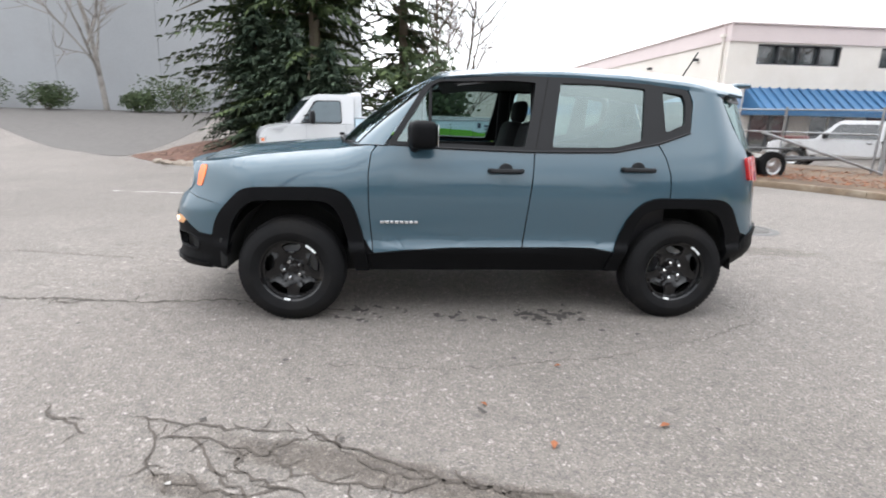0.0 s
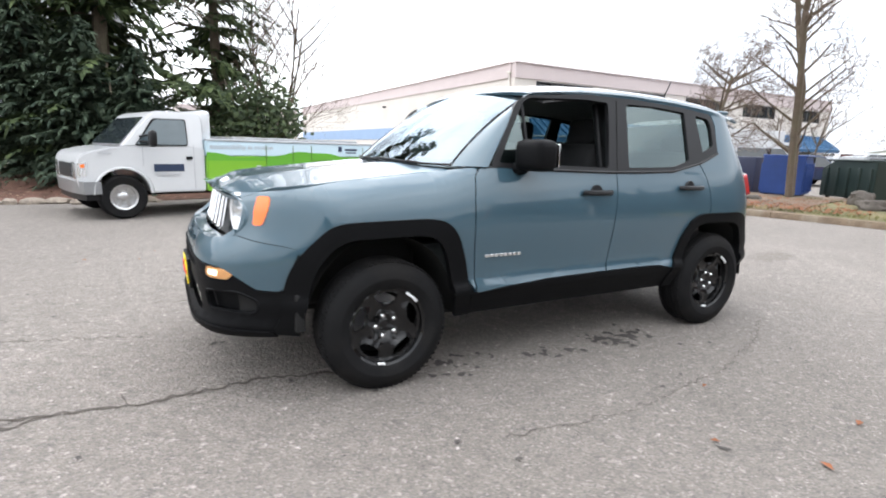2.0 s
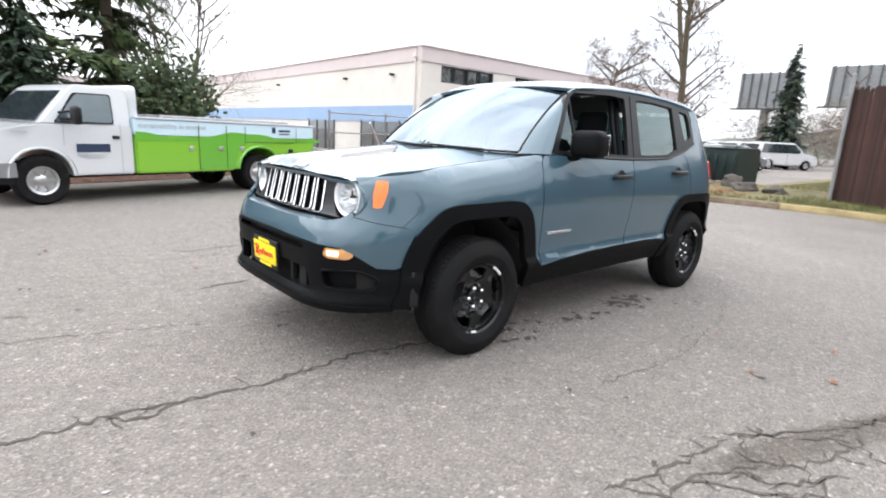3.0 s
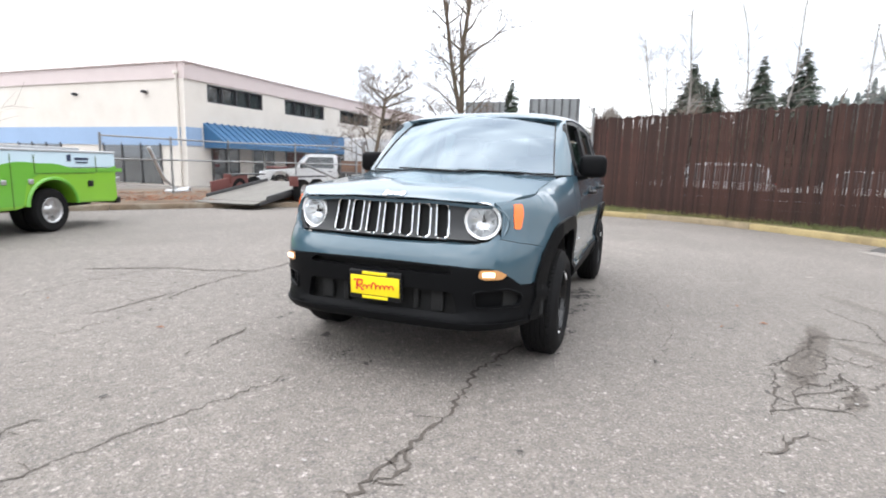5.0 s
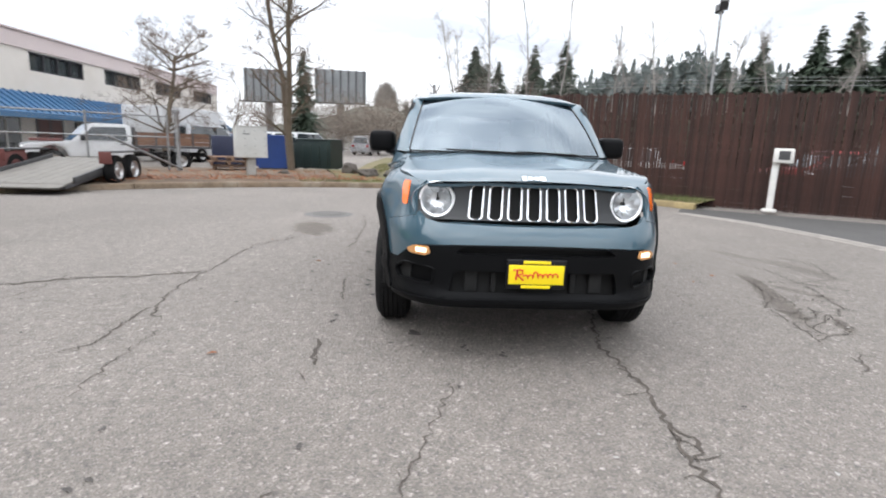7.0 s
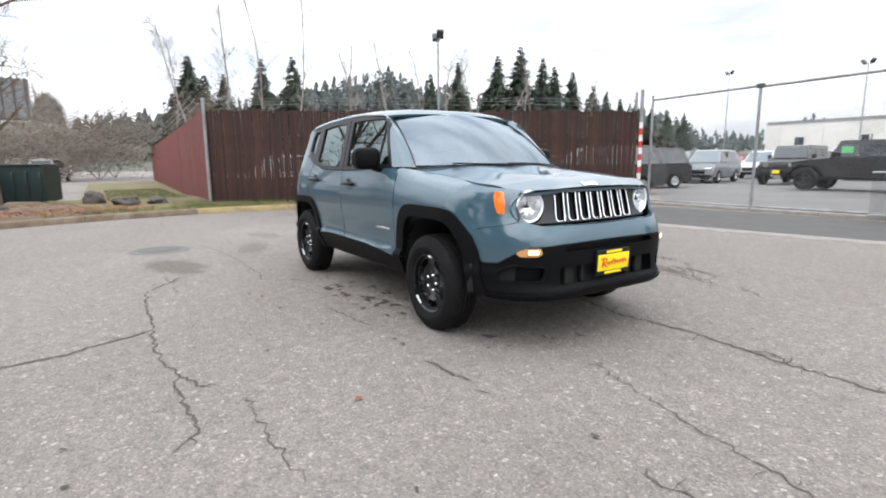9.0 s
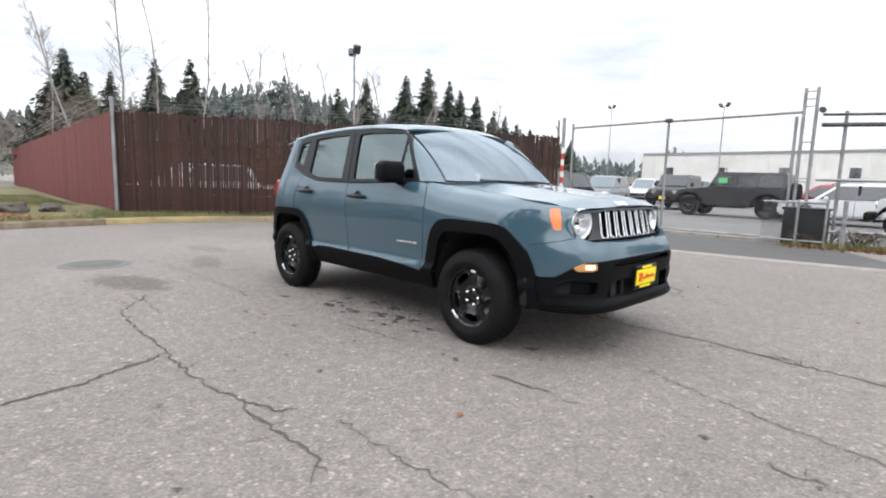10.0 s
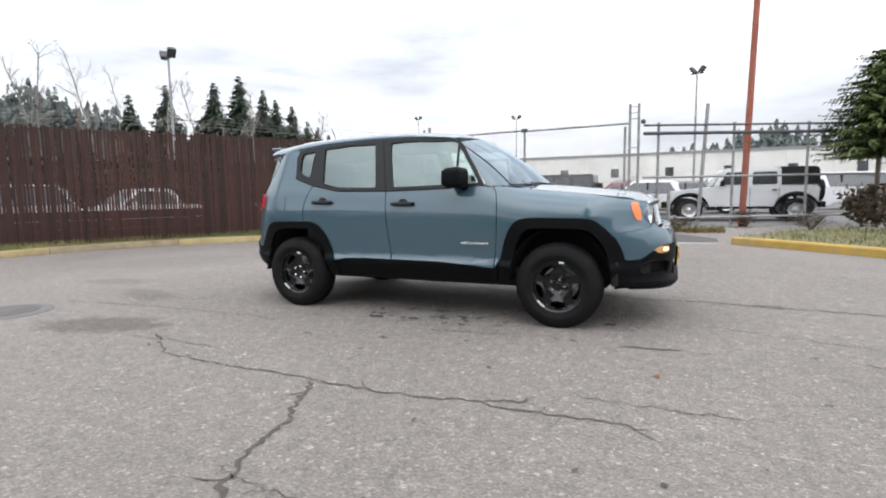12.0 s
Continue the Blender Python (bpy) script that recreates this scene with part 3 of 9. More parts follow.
        part("splash_shield", bm, M_HOLLOW, car)
        # wheel houses
        for cx in (-1.285, 1.285):
            bm = bmesh.new()
            n = 14
            rows = []
            for yy in (0.855, 0.45):
                rows.append([bm.verts.new((cx + 0.43 * math.cos(math.pi * k / n) * (0.97 if yy > 0.8 else 0.95), s * yy, 0.34 + 0.47 * math.sin(math.pi * k / n))) for k in range(n + 1)])
            for k in range(n):
                bm.faces.new((rows[0][k], rows[0][k + 1], rows[1][k + 1], rows[1][k]))
            bm.faces.new(rows[1])
            part("wheel_house", bm, M_HOLLOW, car)
            build_wheel(car, cx, s)
    # fuel flap
    fl = sx([(1.41, 0.95), (1.41, 1.085), (1.585, 1.085), (1.60, 0.95)])
    part("fuel_flap", panel(rounded(fl, 0.02, 4), right, 0.04, 0.006, out=(0, 1, 0), lift=0.004), M_PAINT, car)
    # bonnet, roof, windscreen
    front = [(skin(uy(y), 1.03).x + 0.022, y) for y in np.linspace(-0.64, 0.64, 21)]
    edge = [skin(ux(x), HOOD_EDGE(x) - 0.004) for x in (-1.86, -1.78, -1.7, -1.6, -1.45, -1.3, -1.2, -1.1, -1.05, -1.0, -0.95)]
    edge = [(p.x, p.y - 0.003) for p in edge if p.x > -1.9]
    rear = [(-1.045 + 0.150 * (y / 0.72) ** 2, y) for y in np.linspace(0.745, -0.745, 21)]
    hood = part("bonnet", panel(front + edge + rear + [(x, -y) for x, y in edge[::-1]], hood_map, 0.045, 0.018, out=(0, 0, 1)), M_PAINT, car)
    bm = bmesh.new()
    for k, (w, ln) in enumerate(((0.026, 0.050), (0.030, 0.034), (0.030, 0.034), (0.030, 0.046))):
        y = 0.052 - 0.035 * k
        p = hood_map(-1.93, y)
        slope = math.atan2(hood_map(-1.91, y).z - hood_map(-1.95, y).z, 0.04)
        n0 = len(bm.verts)
        box(bm, (0, 0, 0), (ln, w, 0.008), 0.003)
        bm.verts.ensure_lookup_table()
        bmesh.ops.transform(bm, matrix=Matrix.Translation(p + Vector((-0.002, 0, 0.004))) @ Matrix.Rotation(-slope, 4, "Y"), verts=bm.verts[n0:])
    part("bonnet_badge", bm, M_LOGO, hood)
    cowl = [(-1.04 + 0.155 * (y / 0.72) ** 2, y) for y in np.linspace(-0.73, 0.73, 17)] + [(-0.92 + 0.14 * (y / 0.72) ** 2, y) for y in np.linspace(0.76, -0.76, 17)]
    part("cowl", panel(cowl, lambda x, y: Vector((x, y, 1.135 + 0.02 * (1 - (y / 0.76) ** 2))), 0.08, 0.02, out=(0, 0, 1)), M_BLACK, car)
    sc = [(s, 0.0) for s in np.linspace(-1, 1, 15)] + [(s, 1.0) for s in np.linspace(1, -1, 15)]
    ws = part("windscreen", panel(rounded(sc, 0.0), screen_map, (0.1, 0.1), 0.0, out=(-1, 0, 1)), M_WSCREEN, car)
    ws.visible_shadow = False
    bm = bmesh.new()
    ringp = [screen_map(-0.99, t) for t in np.linspace(0.95, 0.05, 9)] + [screen_map(s, 0.015) for s in np.linspace(-0.99, 0.99, 15)] + [screen_map(0.99, t) for t in np.linspace(0.05, 0.95, 9)]
    tube(bm, [p + Vector((-0.002, 0, 0.002)) for p in ringp], 0.005, 6)
    part("windscreen_seal", bm, M_BLACK, ws)
    bm = bmesh.new()
    box(bm, screen_map(0, 0.93) + Vector((0.03, 0, -0.03)), (0.05, 0.22, 0.07), 0.015, Matrix.Rotation(radians(-40), 4, "Y"))
    part("rear_view_mirror", bm, M_BLACK, ws)
    for s0, s1, tt in ((-0.15, 0.62, 0.10), (-0.72, -0.08, 0.09)):
        bm = bmesh.new()
        tube(bm, [screen_map(s0, 0.01) + Vector((-0.02, 0, 0.008)), screen_map((s0 + s1) / 2, tt * 0.2) + Vector((-0.016, 0, 0.009)), screen_map(s1, tt * 0.3) + Vector((-0.013, 0, 0.009))], 0.007, 6)
        part("wiper", bm, M_BLACK, car)
    rp = [(x, -1.0) for x in np.linspace(-0.388, 1.87, 24)] + [(x, 1.0) for x in np.linspace(1.87, -0.388, 24)]
    part("roof", panel(rp, roof_map, (0.035, 0.07), 0.02, out=(0, 0, 1)), M_PAINT, car)
    lp = [(x, -0.9) for x in np.linspace(-0.30, 1.85, 12)] + [(x, 0.9) for x in np.linspace(1.85, -0.30, 12)]
    part("headliner", panel(lp, lambda x, v: roof_map(x, v) - Vector((0, 0, 0.055)), (0.15, 0.15), 0.01, out=(0, 0, 1)), M_LINER, car)
    for s in (-1, 1):
        # windscreen pillar between glass edge and side window surround, then the rail under the roof edge
        bm = bmesh.new()
        n = 16
        rows = []
        for k in range(n + 1):
            t = k / n
            a = screen_map(s * 1.0, t)
            xb = np.interp(t, [0, 0.5, 0.9, 1], [-0.690, -0.508, -0.362, -0.30])
            zb = np.interp(t, [0, 0.5, 0.9, 1], [1.147, 1.400, 1.562, 1.576])
            c = skin(ux(-0.3), zb, s)
            b = Vector((xb, c.y, zb))
            mid = a.lerp(b, 0.55) + Vector((-0.030, s * 0.024, 0.006))
            row = []
            for j in range(7):
                q = j / 6
                row.append(bm.verts.new(a * (1 - q) ** 2 + mid * 2 * q * (1 - q) + b * q * q))
            rows.append(row)
        for k in range(n):
            for j in range(6):
                f = (rows[k][j], rows[k][j + 1], rows[k + 1][j + 1], rows[k + 1][j])
                bm.faces.new(f if s < 0 else f[::-1])
        bmesh.ops.recalc_face_normals(bm, faces=bm.faces[:])
        part("windscreen_pillar", bm, M_PAINT, car)
        bm = bmesh.new()
        xs = np.linspace(-0.36, 1.75, 36)
        top = [roof_map(x, s * 1.0) for x in xs]
        rail = []
        for x, p in zip(xs, top):
            zb = np.interp(x, [-0.45, -0.36, 0.1, 0.55, 1.0, 1.31, 1.65], [1.54, 1.572, 1.592, 1.590, 1.566, 1.533, 1.50])
            q = skin(ux(x), min(zb, p.z - 0.002), s)
            rail.append((bm.verts.new(p + Vector((0, s * 0.0, 0))), bm.verts.new((p + q) / 2 + Vector((0, s * 0.010, 0.002))), bm.verts.new(q)))
        for a, b in zip(rail[:-1], rail[1:]):
            for j in (0, 1):
                bm.faces.new((a[j], a[j + 1], b[j + 1], b[j]))
        bmesh.ops.recalc_face_normals(bm, faces=bm.faces[:])
        part("roof_rail", bm, M_PAINT, car)
    bm = bmesh.new()
    box(bm, (1.86, 0, 1.592), (0.11, 0.92, 0.032), 0.014)
    part("roof_spoiler", bm, M_PAINT, car)
    bm = bmesh.new()
    cyl(bm, (1.62, 0, 1.635), (1.62, 0, 1.665), 0.025, 0.014, 14)
    tube(bm, [(1.62, 0, 1.66), (1.70, 0, 1.80), (1.735, 0, 1.865)], 0.0055, 6)
    part("aerial", bm, M_BLACK, car)
    build_nose(car)
    build_cabin(car)
    return car


def build_nose(car):
    def face(y, z):
        return skin(uy(y), z, 1)

    def face_in(d):
        return lambda y, z: skin(uy(y), z, 1) + Vector((d, 0, 0))
    fw = (-1, 0, 0)
    # painted lower band, wrapping up round the lamps to the fenders
    arch = [(-1.712, 0.752), (-1.735, 0.66), (-1.745, 0.575)]
    ub = [(ux(x), z) for x, z in arch]
    low = [(0.945, 0.556), (0.85, 0.563), (uy(0.70), 0.628), (uy(0.64), 0.662), (uy(0.5), 0.672), (uy(0.44), 0.676), (uy(0.2), 0.680), (0, 0.681)]
    up = [(uy(0.80), 0.769), (uy(0.74), 0.787), (0.678, 0.812), (uy(0.640), 0.84), (uy(0.60), 0.803), (uy(0.54), 0.788), (uy(0.45), 0.783), (uy(0.2), 0.777), (0, 0.776)]
    right_half = low[::-1] + ub[::-1] + up
    poly = right_half + [(-u, z) for u, z in up[::-1][1:]] + [(-u, z) for u, z in ub] + [(-u, z) for u, z in low[:-1]]
    part("front_band", panel(poly, skin, 0.03, 0.02, out=fw), M_PAINT, car)
    # black bumper
    hi = [(u, z - 0.004) for u, z in low]
    bot = [(ux(-1.745), 0.36), (uy(0.80), 0.345), (uy(0.6), 0.340), (uy(0.3), 0.338), (0, 0.337)]
    slot = rounded([(uy(-0.44), 0.637), (uy(-0.40), 0.666), (uy(0.40), 0.666), (uy(0.44), 0.637), (uy(0.40), 0.628), (uy(-0.40), 0.628)], 0.006, 2)
    fogs = [rounded([(s * uy(0.555), 0.447), (s * uy(0.55), 0.540), (s * uy(0.71), 0.552), (s * uy(0.765), 0.51), (s * uy(0.755), 0.447)], 0.034, 5) for s in (1, -1)]
    mid = rounded([(uy(-0.47), 0.412), (uy(-0.44), 0.535), (uy(0.44), 0.535), (uy(0.47), 0.412)], 0.014, 3)
    sig = [rounded([(s * uy(0.572), 0.622), (s * uy(0.582), 0.660), (s * uy(0.660), 0.656), (s * uy(0.700), 0.630), (s * uy(0.680), 0.608), (s * uy(0.60), 0.607)], 0.010, 3) for s in (1, -1)]
    rh = hi[::-1] + [(ux(-1.745), 0.571)] + bot
    poly = rh + [(-u, z) for u, z in bot[::-1][1:]] + [(-ux(-1.745), 0.571)] + [(-u, z) for u, z in hi[:-1]]
    bump = part("front_bumper", panel(poly, skin, 0.03, 0.035, [slot, mid, *fogs], out=fw, lift=0.006), M_CLAD, car)
    back = [(ux(-1.80), 0.37), (ux(-1.80), 0.56), (uy(0.7), 0.60), (uy(0.6), 0.67), (0, 0.675)]
    poly = back + [(-u, z) for u, z in back[::-1][1:]] + [(0, 0.36)]
    part("bumper_backing", panel(poly, skin, 0.06, 0.01, out=fw, lift=-0.065), M_HOLLOW, bump)
    for s in (0, 1):
        ts = part("turn_signal", panel(sig[s], skin, 0.03, 0.015, out=fw, lift=0.010), M_SIGLENS, bump, "lit amber turn signal")
        bm = bmesh.new()
        box(bm, skin((1, -1)[s] * uy(0.625), 0.634) + Vector((-0.012, 0, 0)), (0.012, 0.070, 0.028), 0.006, Matrix.Rotation(radians((-24, 24)[s]), 4, "Z"))
        part("lit_bulb", bm, M_SIGNAL, ts)
        bm = bmesh.new()
        tube(bm, [skin(u, z) + Vector((-0.006, 0, 0)) for u, z in fogs[s]], 0.008, 6, closed=True)
        part("fog_rim", bm, M_CLAD, bump)
        part("fog_cover", panel(fogs[s], skin, 0.05, 0.01, out=fw, lift=-0.035), M_CLAD, bump)
    for y in (-0.345, -0.22, 0.22, 0.345):
        bm = bmesh.new()
        p = skin(uy(y), 0.475, 1)
        box(bm, p + Vector((0.040, 0, 0)), (0.03, 0.07 if abs(y) > 0.3 else 0.03, 0.125), 0.006)
        part("grille_rib", bm, M_HOLLOW, bump)
    lip = [(ux(-1.80), 0.349), (uy(0.80), 0.362), (uy(0.6), 0.372), (uy(0.3), 0.380), (0, 0.380)]
    lo = [(0, 0.342), (uy(0.3), 0.342), (uy(0.6), 0.338), (uy(0.80), 0.338), (ux(-1.80), 0.343)]
    poly = lip + [(-u, z) for u, z in lip[::-1][1:]] + [(-u, z) for u, z in lo[::-1]] + lo[1:]
    part("chin_lip", panel(poly, skin, 0.04, 0.05, out=fw, lift=0.016), M_CLAD, bump)
    # grille face
    end = []
    for k in range(13):
        a = math.pi / 2 - math.pi * k / 12
        end.append((0.535 + 0.135 * math.cos(a) * 1.02, 0.900 + (0.098 if math.sin(a) > 0 else 0.122) * math.sin(a)))
    top = [(0.0, 1.012), (0.2, 1.010), (0.4, 1.002)]
    botm = [(0.4, 0.784), (0.2, 0.778), (0.0, 0.777)]
    hf = top + end + botm
    poly = [(uy(y), z) for y, z in hf] + [(uy(-y), z) for y, z in hf[::-1][1:-1]]
    slots = []
    for k in range(7):
        c = (k - 3) * 0.1085
        slots.append(rounded([(uy(c - 0.039), 0.797), (uy(c - 0.039), 0.992), (uy(c + 0.039), 0.992), (uy(c + 0.039), 0.797)], 0.024, 5))
    lamps = [ring_poly(36, 0.103, s * uy(0.545), 0.900) for s in (1, -1)]

    def gmap(u, z):
        y = skin(u, z, 1).y
        return Vector((-2.058 + FRONT_SHIFT(z) + 0.045 * (y / 0.6) ** 2, y, z))
    bm = bmesh.new()
    rings = []
    for u, z in poly:
        out_p = skin(u * 1.035, 0.8945 + (z - 0.8945) * 1.07, 1)
        in_p = gmap(u, z) + Vector((-0.002, 0, 0))
        rim_p = out_p.lerp(in_p, 0.30) + Vector((-0.010, 0, 0))
        rings.append([bm.verts.new(p) for p in (out_p, rim_p, out_p.lerp(in_p, 0.62) + Vector((-0.004, 0, 0)), in_p)])
    for p, q in zip(rings, rings[1:] + rings[:1]):
        for k in range(3):
            bm.faces.new((p[k], p[k + 1], q[k + 1], q[k]))
    bmesh.ops.recalc_face_normals(bm, faces=bm.faces[:])
    part("grille_surround", bm, M_PAINT, car, "painted rim turned in round the grille")
    gr = part("grille_panel", panel(poly, gmap, 0.04, 0.02, slots + lamps, out=fw), M_GRILLE, car)
    for sl in slots:
        bm = bmesh.new()
        cu = sum(p[0] for p in sl) / len(sl)
        pts = [gmap(cu + (u - cu) * 0.93, 0.8945 + (z - 0.8945) * 0.965) + Vector((-0.001, 0, 0)) for u, z in sl]
        tube(bm, pts, 0.0065, 6, closed=True)
        part("chrome_ring", bm, M_CHROME, gr, "chrome grille slot ring")
        part("slot_mesh", panel([(u, z) for u, z in sl], gmap, 0.06, 0.005, out=fw, lift=-0.024), M_HOLLOW, gr)
    for s in (1, -1):
        c = gmap(s * uy(0.545), 0.900) + Vector((0.006, 0, 0))
        m = Matrix.Translation(c) @ Matrix.Rotation(radians(s * -9), 4, "Z") @ Matrix.Rotation(radians(-90), 4, "Y")
        hl = new("headlamp")
        hl.parent = car
        hl.matrix_local = m
        tagged(hl, "round clear headlamp with chrome ring")
        i = Matrix.Identity(4)
        bm = bmesh.new()
        lathe(bm, [(0.101, -0.03), (0.1025, 0.004), (0.098, 0.008), (0.088, 0.005), (0.084, 0.0), (0.080, -0.02)], i, 48)
        part("lamp_ring", bm, M_LAMPRING, hl)
        bm = bmesh.new()
        lathe(bm, [(0.0, -0.055), (0.03, -0.053), (0.055, -0.042), (0.070, -0.022), (0.079, 0.0)], i, 40)
        for k in range(10):
            a = 2 * math.pi * k / 10
            box(bm, (0.055 * math.cos(a), 0.055 * math.sin(a), -0.03), (0.028, 0.004, 0.03), 0.0, Matrix.Rotation(a, 4, "Z"))
        part("reflector", bm, M_REFL, hl)
        bm = bmesh.new()
        cyl(bm, (0, 0, -0.05), (0, 0, -0.02), 0.010, 0.008, 16)
        box(bm, (0.02, 0, -0.03), (0.03, 0.008, 0.008), 0.003)
        part("bulb_shield", bm, M_GRILLE, hl)
        bm = bmesh.new()
        lathe(bm, [(0.0001, 0.016), (0.03, 0.0145), (0.06, 0.010), (0.085, 0.003), (0.096, -0.004)], i, 40)
        ln = part("lens", bm, M_LENS, hl)
        ln.visible_shadow = False
    # number plate: yellow card with red strokes and bars
    px = -2.160
    pl = new("number_plate")
    pl.parent = car
    pl.matrix_local = Matrix.Translation((px, 0, 0.528)) @ Matrix.Rotation(radians(-3), 4, "Y")
    tagged(pl, "yellow dealer plate in a black frame")
    bm = bmesh.new()
    box(bm, (0.012, 0, 0), (0.02, 0.325, 0.165), 0.006)
    part("plate_frame", bm, M_BLACK, pl)
    bm = bmesh.new()
    box(bm, (0.0, 0, 0), (0.006, 0.302, 0.108), 0.002)
    part("plate_card", bm, M_PLATE, pl)
    for z0, w in ((0.069, 0.15), (-0.068, 0.16)):
        bm = bmesh.new()
        box(bm, (0.0, 0, z0), (0.006, w, 0.017), 0.002)
        part("plate_strip", bm, M_PLATE, pl)
    bm = bmesh.new()
    tube(bm, [(-0.005, 0.112, -0.028), (-0.005, 0.104, 0.030), (-0.005, 0.128, 0.026)], 0.0055, 5)
    tube(bm, [(-0.005, 0.104, 0.030), (-0.005, 0.074, 0.026), (-0.005, 0.078, 0.004), (-0.005, 0.104, 0.000), (-0.005, 0.070, -0.030)], 0.005, 5)
    pts = []
    for k in range(64):
        t = k / 63
        w = t * 44
        pts.append((-0.005, 0.066 - 0.190 * t + 0.006 * math.cos(w), 0.011 * math.sin(w) - 0.010 + 0.010 * t + (0.014 if 0.30 < t < 0.36 else 0)))
    tube(bm, pts, 0.0038, 5)
    part("plate_stroke", bm, M_REDINK, pl)


def build_cabin(car):
    bm = bmesh.new()
    box(bm, (0.1, 0, 0.36), (2.9, 1.35, 0.16), 0.03)
    part("floor_pan", bm, M_HOLLOW, car)
    bm = bmesh.new()
    box(bm, (-0.78, 0, 0.98), (0.42, 1.42, 0.28), 0.08)
    part("dashboard", bm, M_BLACK, car)
    bm = bmesh.new()
    box(bm, (-1.45, 0, 0.62), (1.0, 1.05, 0.5), 0.08)
    part("engine_bay", bm, M_HOLLOW, car)
    bm = bmesh.new()
    m = Matrix.Translation((-0.42, -0.37, 1.02)) @ Matrix.Rotation(radians(65), 4, "Y")
    tube(bm, [m @ Vector((0.185 * math.cos(2 * math.pi * k / 28), 0.185 * math.sin(2 * math.pi * k / 28), 0)) for k in range(28)], 0.016, 8, closed=True)
    box(bm, (-0.42, -0.37, 1.02), (0.06, 0.18, 0.14), 0.02)
    part("steering_wheel", bm, M_BLACK, car)
    for y in (-0.37, 0.37):
        seat = new("front_seat")
        seat.parent = car
        bm = bmesh.new()
        box(bm, (0.0, y, 0.62), (0.52, 0.50, 0.20), 0.06)
        part("seat_cushion", bm, M_SEAT, seat)
        bm = bmesh.new()
        box(bm, (0.31, y, 0.98), (0.16, 0.48, 0.66), 0.07, Matrix.Rotation(radians(14), 4, "Y"))
        part("seat_back", bm, M_SEAT, seat)
        bm = bmesh.new()
        box(bm, (0.42, y, 1.385), (0.10, 0.26, 0.18), 0.045, Matrix.Rotation(radians(8), 4, "Y"))
        part("headrest", bm, M_SEAT, seat)
        for d in (-0.06, 0.06):
            bm = bmesh.new()
            cyl(bm, (0.385, y + d, 1.20), (0.41, y + d, 1.33), 0.007, seg=8)
            part("headrest_post", bm, M_CHROME, seat)
    seat = new("rear_bench")
    seat.parent = car
    bm = bmesh.new()
    box(bm, (0.95, 0, 0.66), (0.50, 1.24, 0.20), 0.06)
    part("seat_cushion", bm, M_SEAT, seat)
    bm = bmesh.new()
    box(bm, (1.27, 0, 0.98), (0.16, 1.24, 0.58), 0.06, Matrix.Rotation(radians(16), 4, "Y"))
    part("seat_back", bm, M_SEAT, seat)
    for y in (-0.40, 0.40):
        bm = bmesh.new()
        box(bm, (1.37, y, 1.31), (0.09, 0.25, 0.15), 0.04)
        part("headrest", bm, M_SEAT, seat)
    for s in (-1, 1):
        bm = bmesh.new()
        box(bm, (0.33, s * 0.70, 1.10), (0.10, 0.05, 0.95), 0.02, Matrix.Rotation(radians(s * 14), 4, "X"))
        part("pillar_trim", bm, M_BLACK, car)
        bm = bmesh.new()
        box(bm, (0.25, s * 0.80, 0.80), (1.9, 0.03, 0.62), 0.01)
        part("door_trim", bm, M_BLACK, car)


car = build_car()

# ---- yard: asphalt, cracks, stains, kerb, verge ----
# worn, damp and patched places of the yard: middle, half lengths, turn, strength
WORN = [
    ((2.45, 2.12), (0.62, 0.30), 0.25, 1.0), ((3.35, 1.0), (0.55, 0.22), -0.3, 0.6), ((4.6, 0.5), (0.5, 0.22), 0.2, 0.5),
    ((-0.75, -2.40), (0.75, 0.10), -0.32, 0.95), ((-0.15, -2.62), (0.40, 0.09), -0.2, 1.0), ((-1.35, -2.50), (0.20, 0.05), -0.4, 0.9),
    ((0.55, -3.55), (0.55, 0.14), 0.15, 0.5), ((1.15, -3.25), (0.5, 0.10), 0.4, 0.45), ((-0.45, -2.85), (0.30, 0.08), 0.5, 0.7),
]


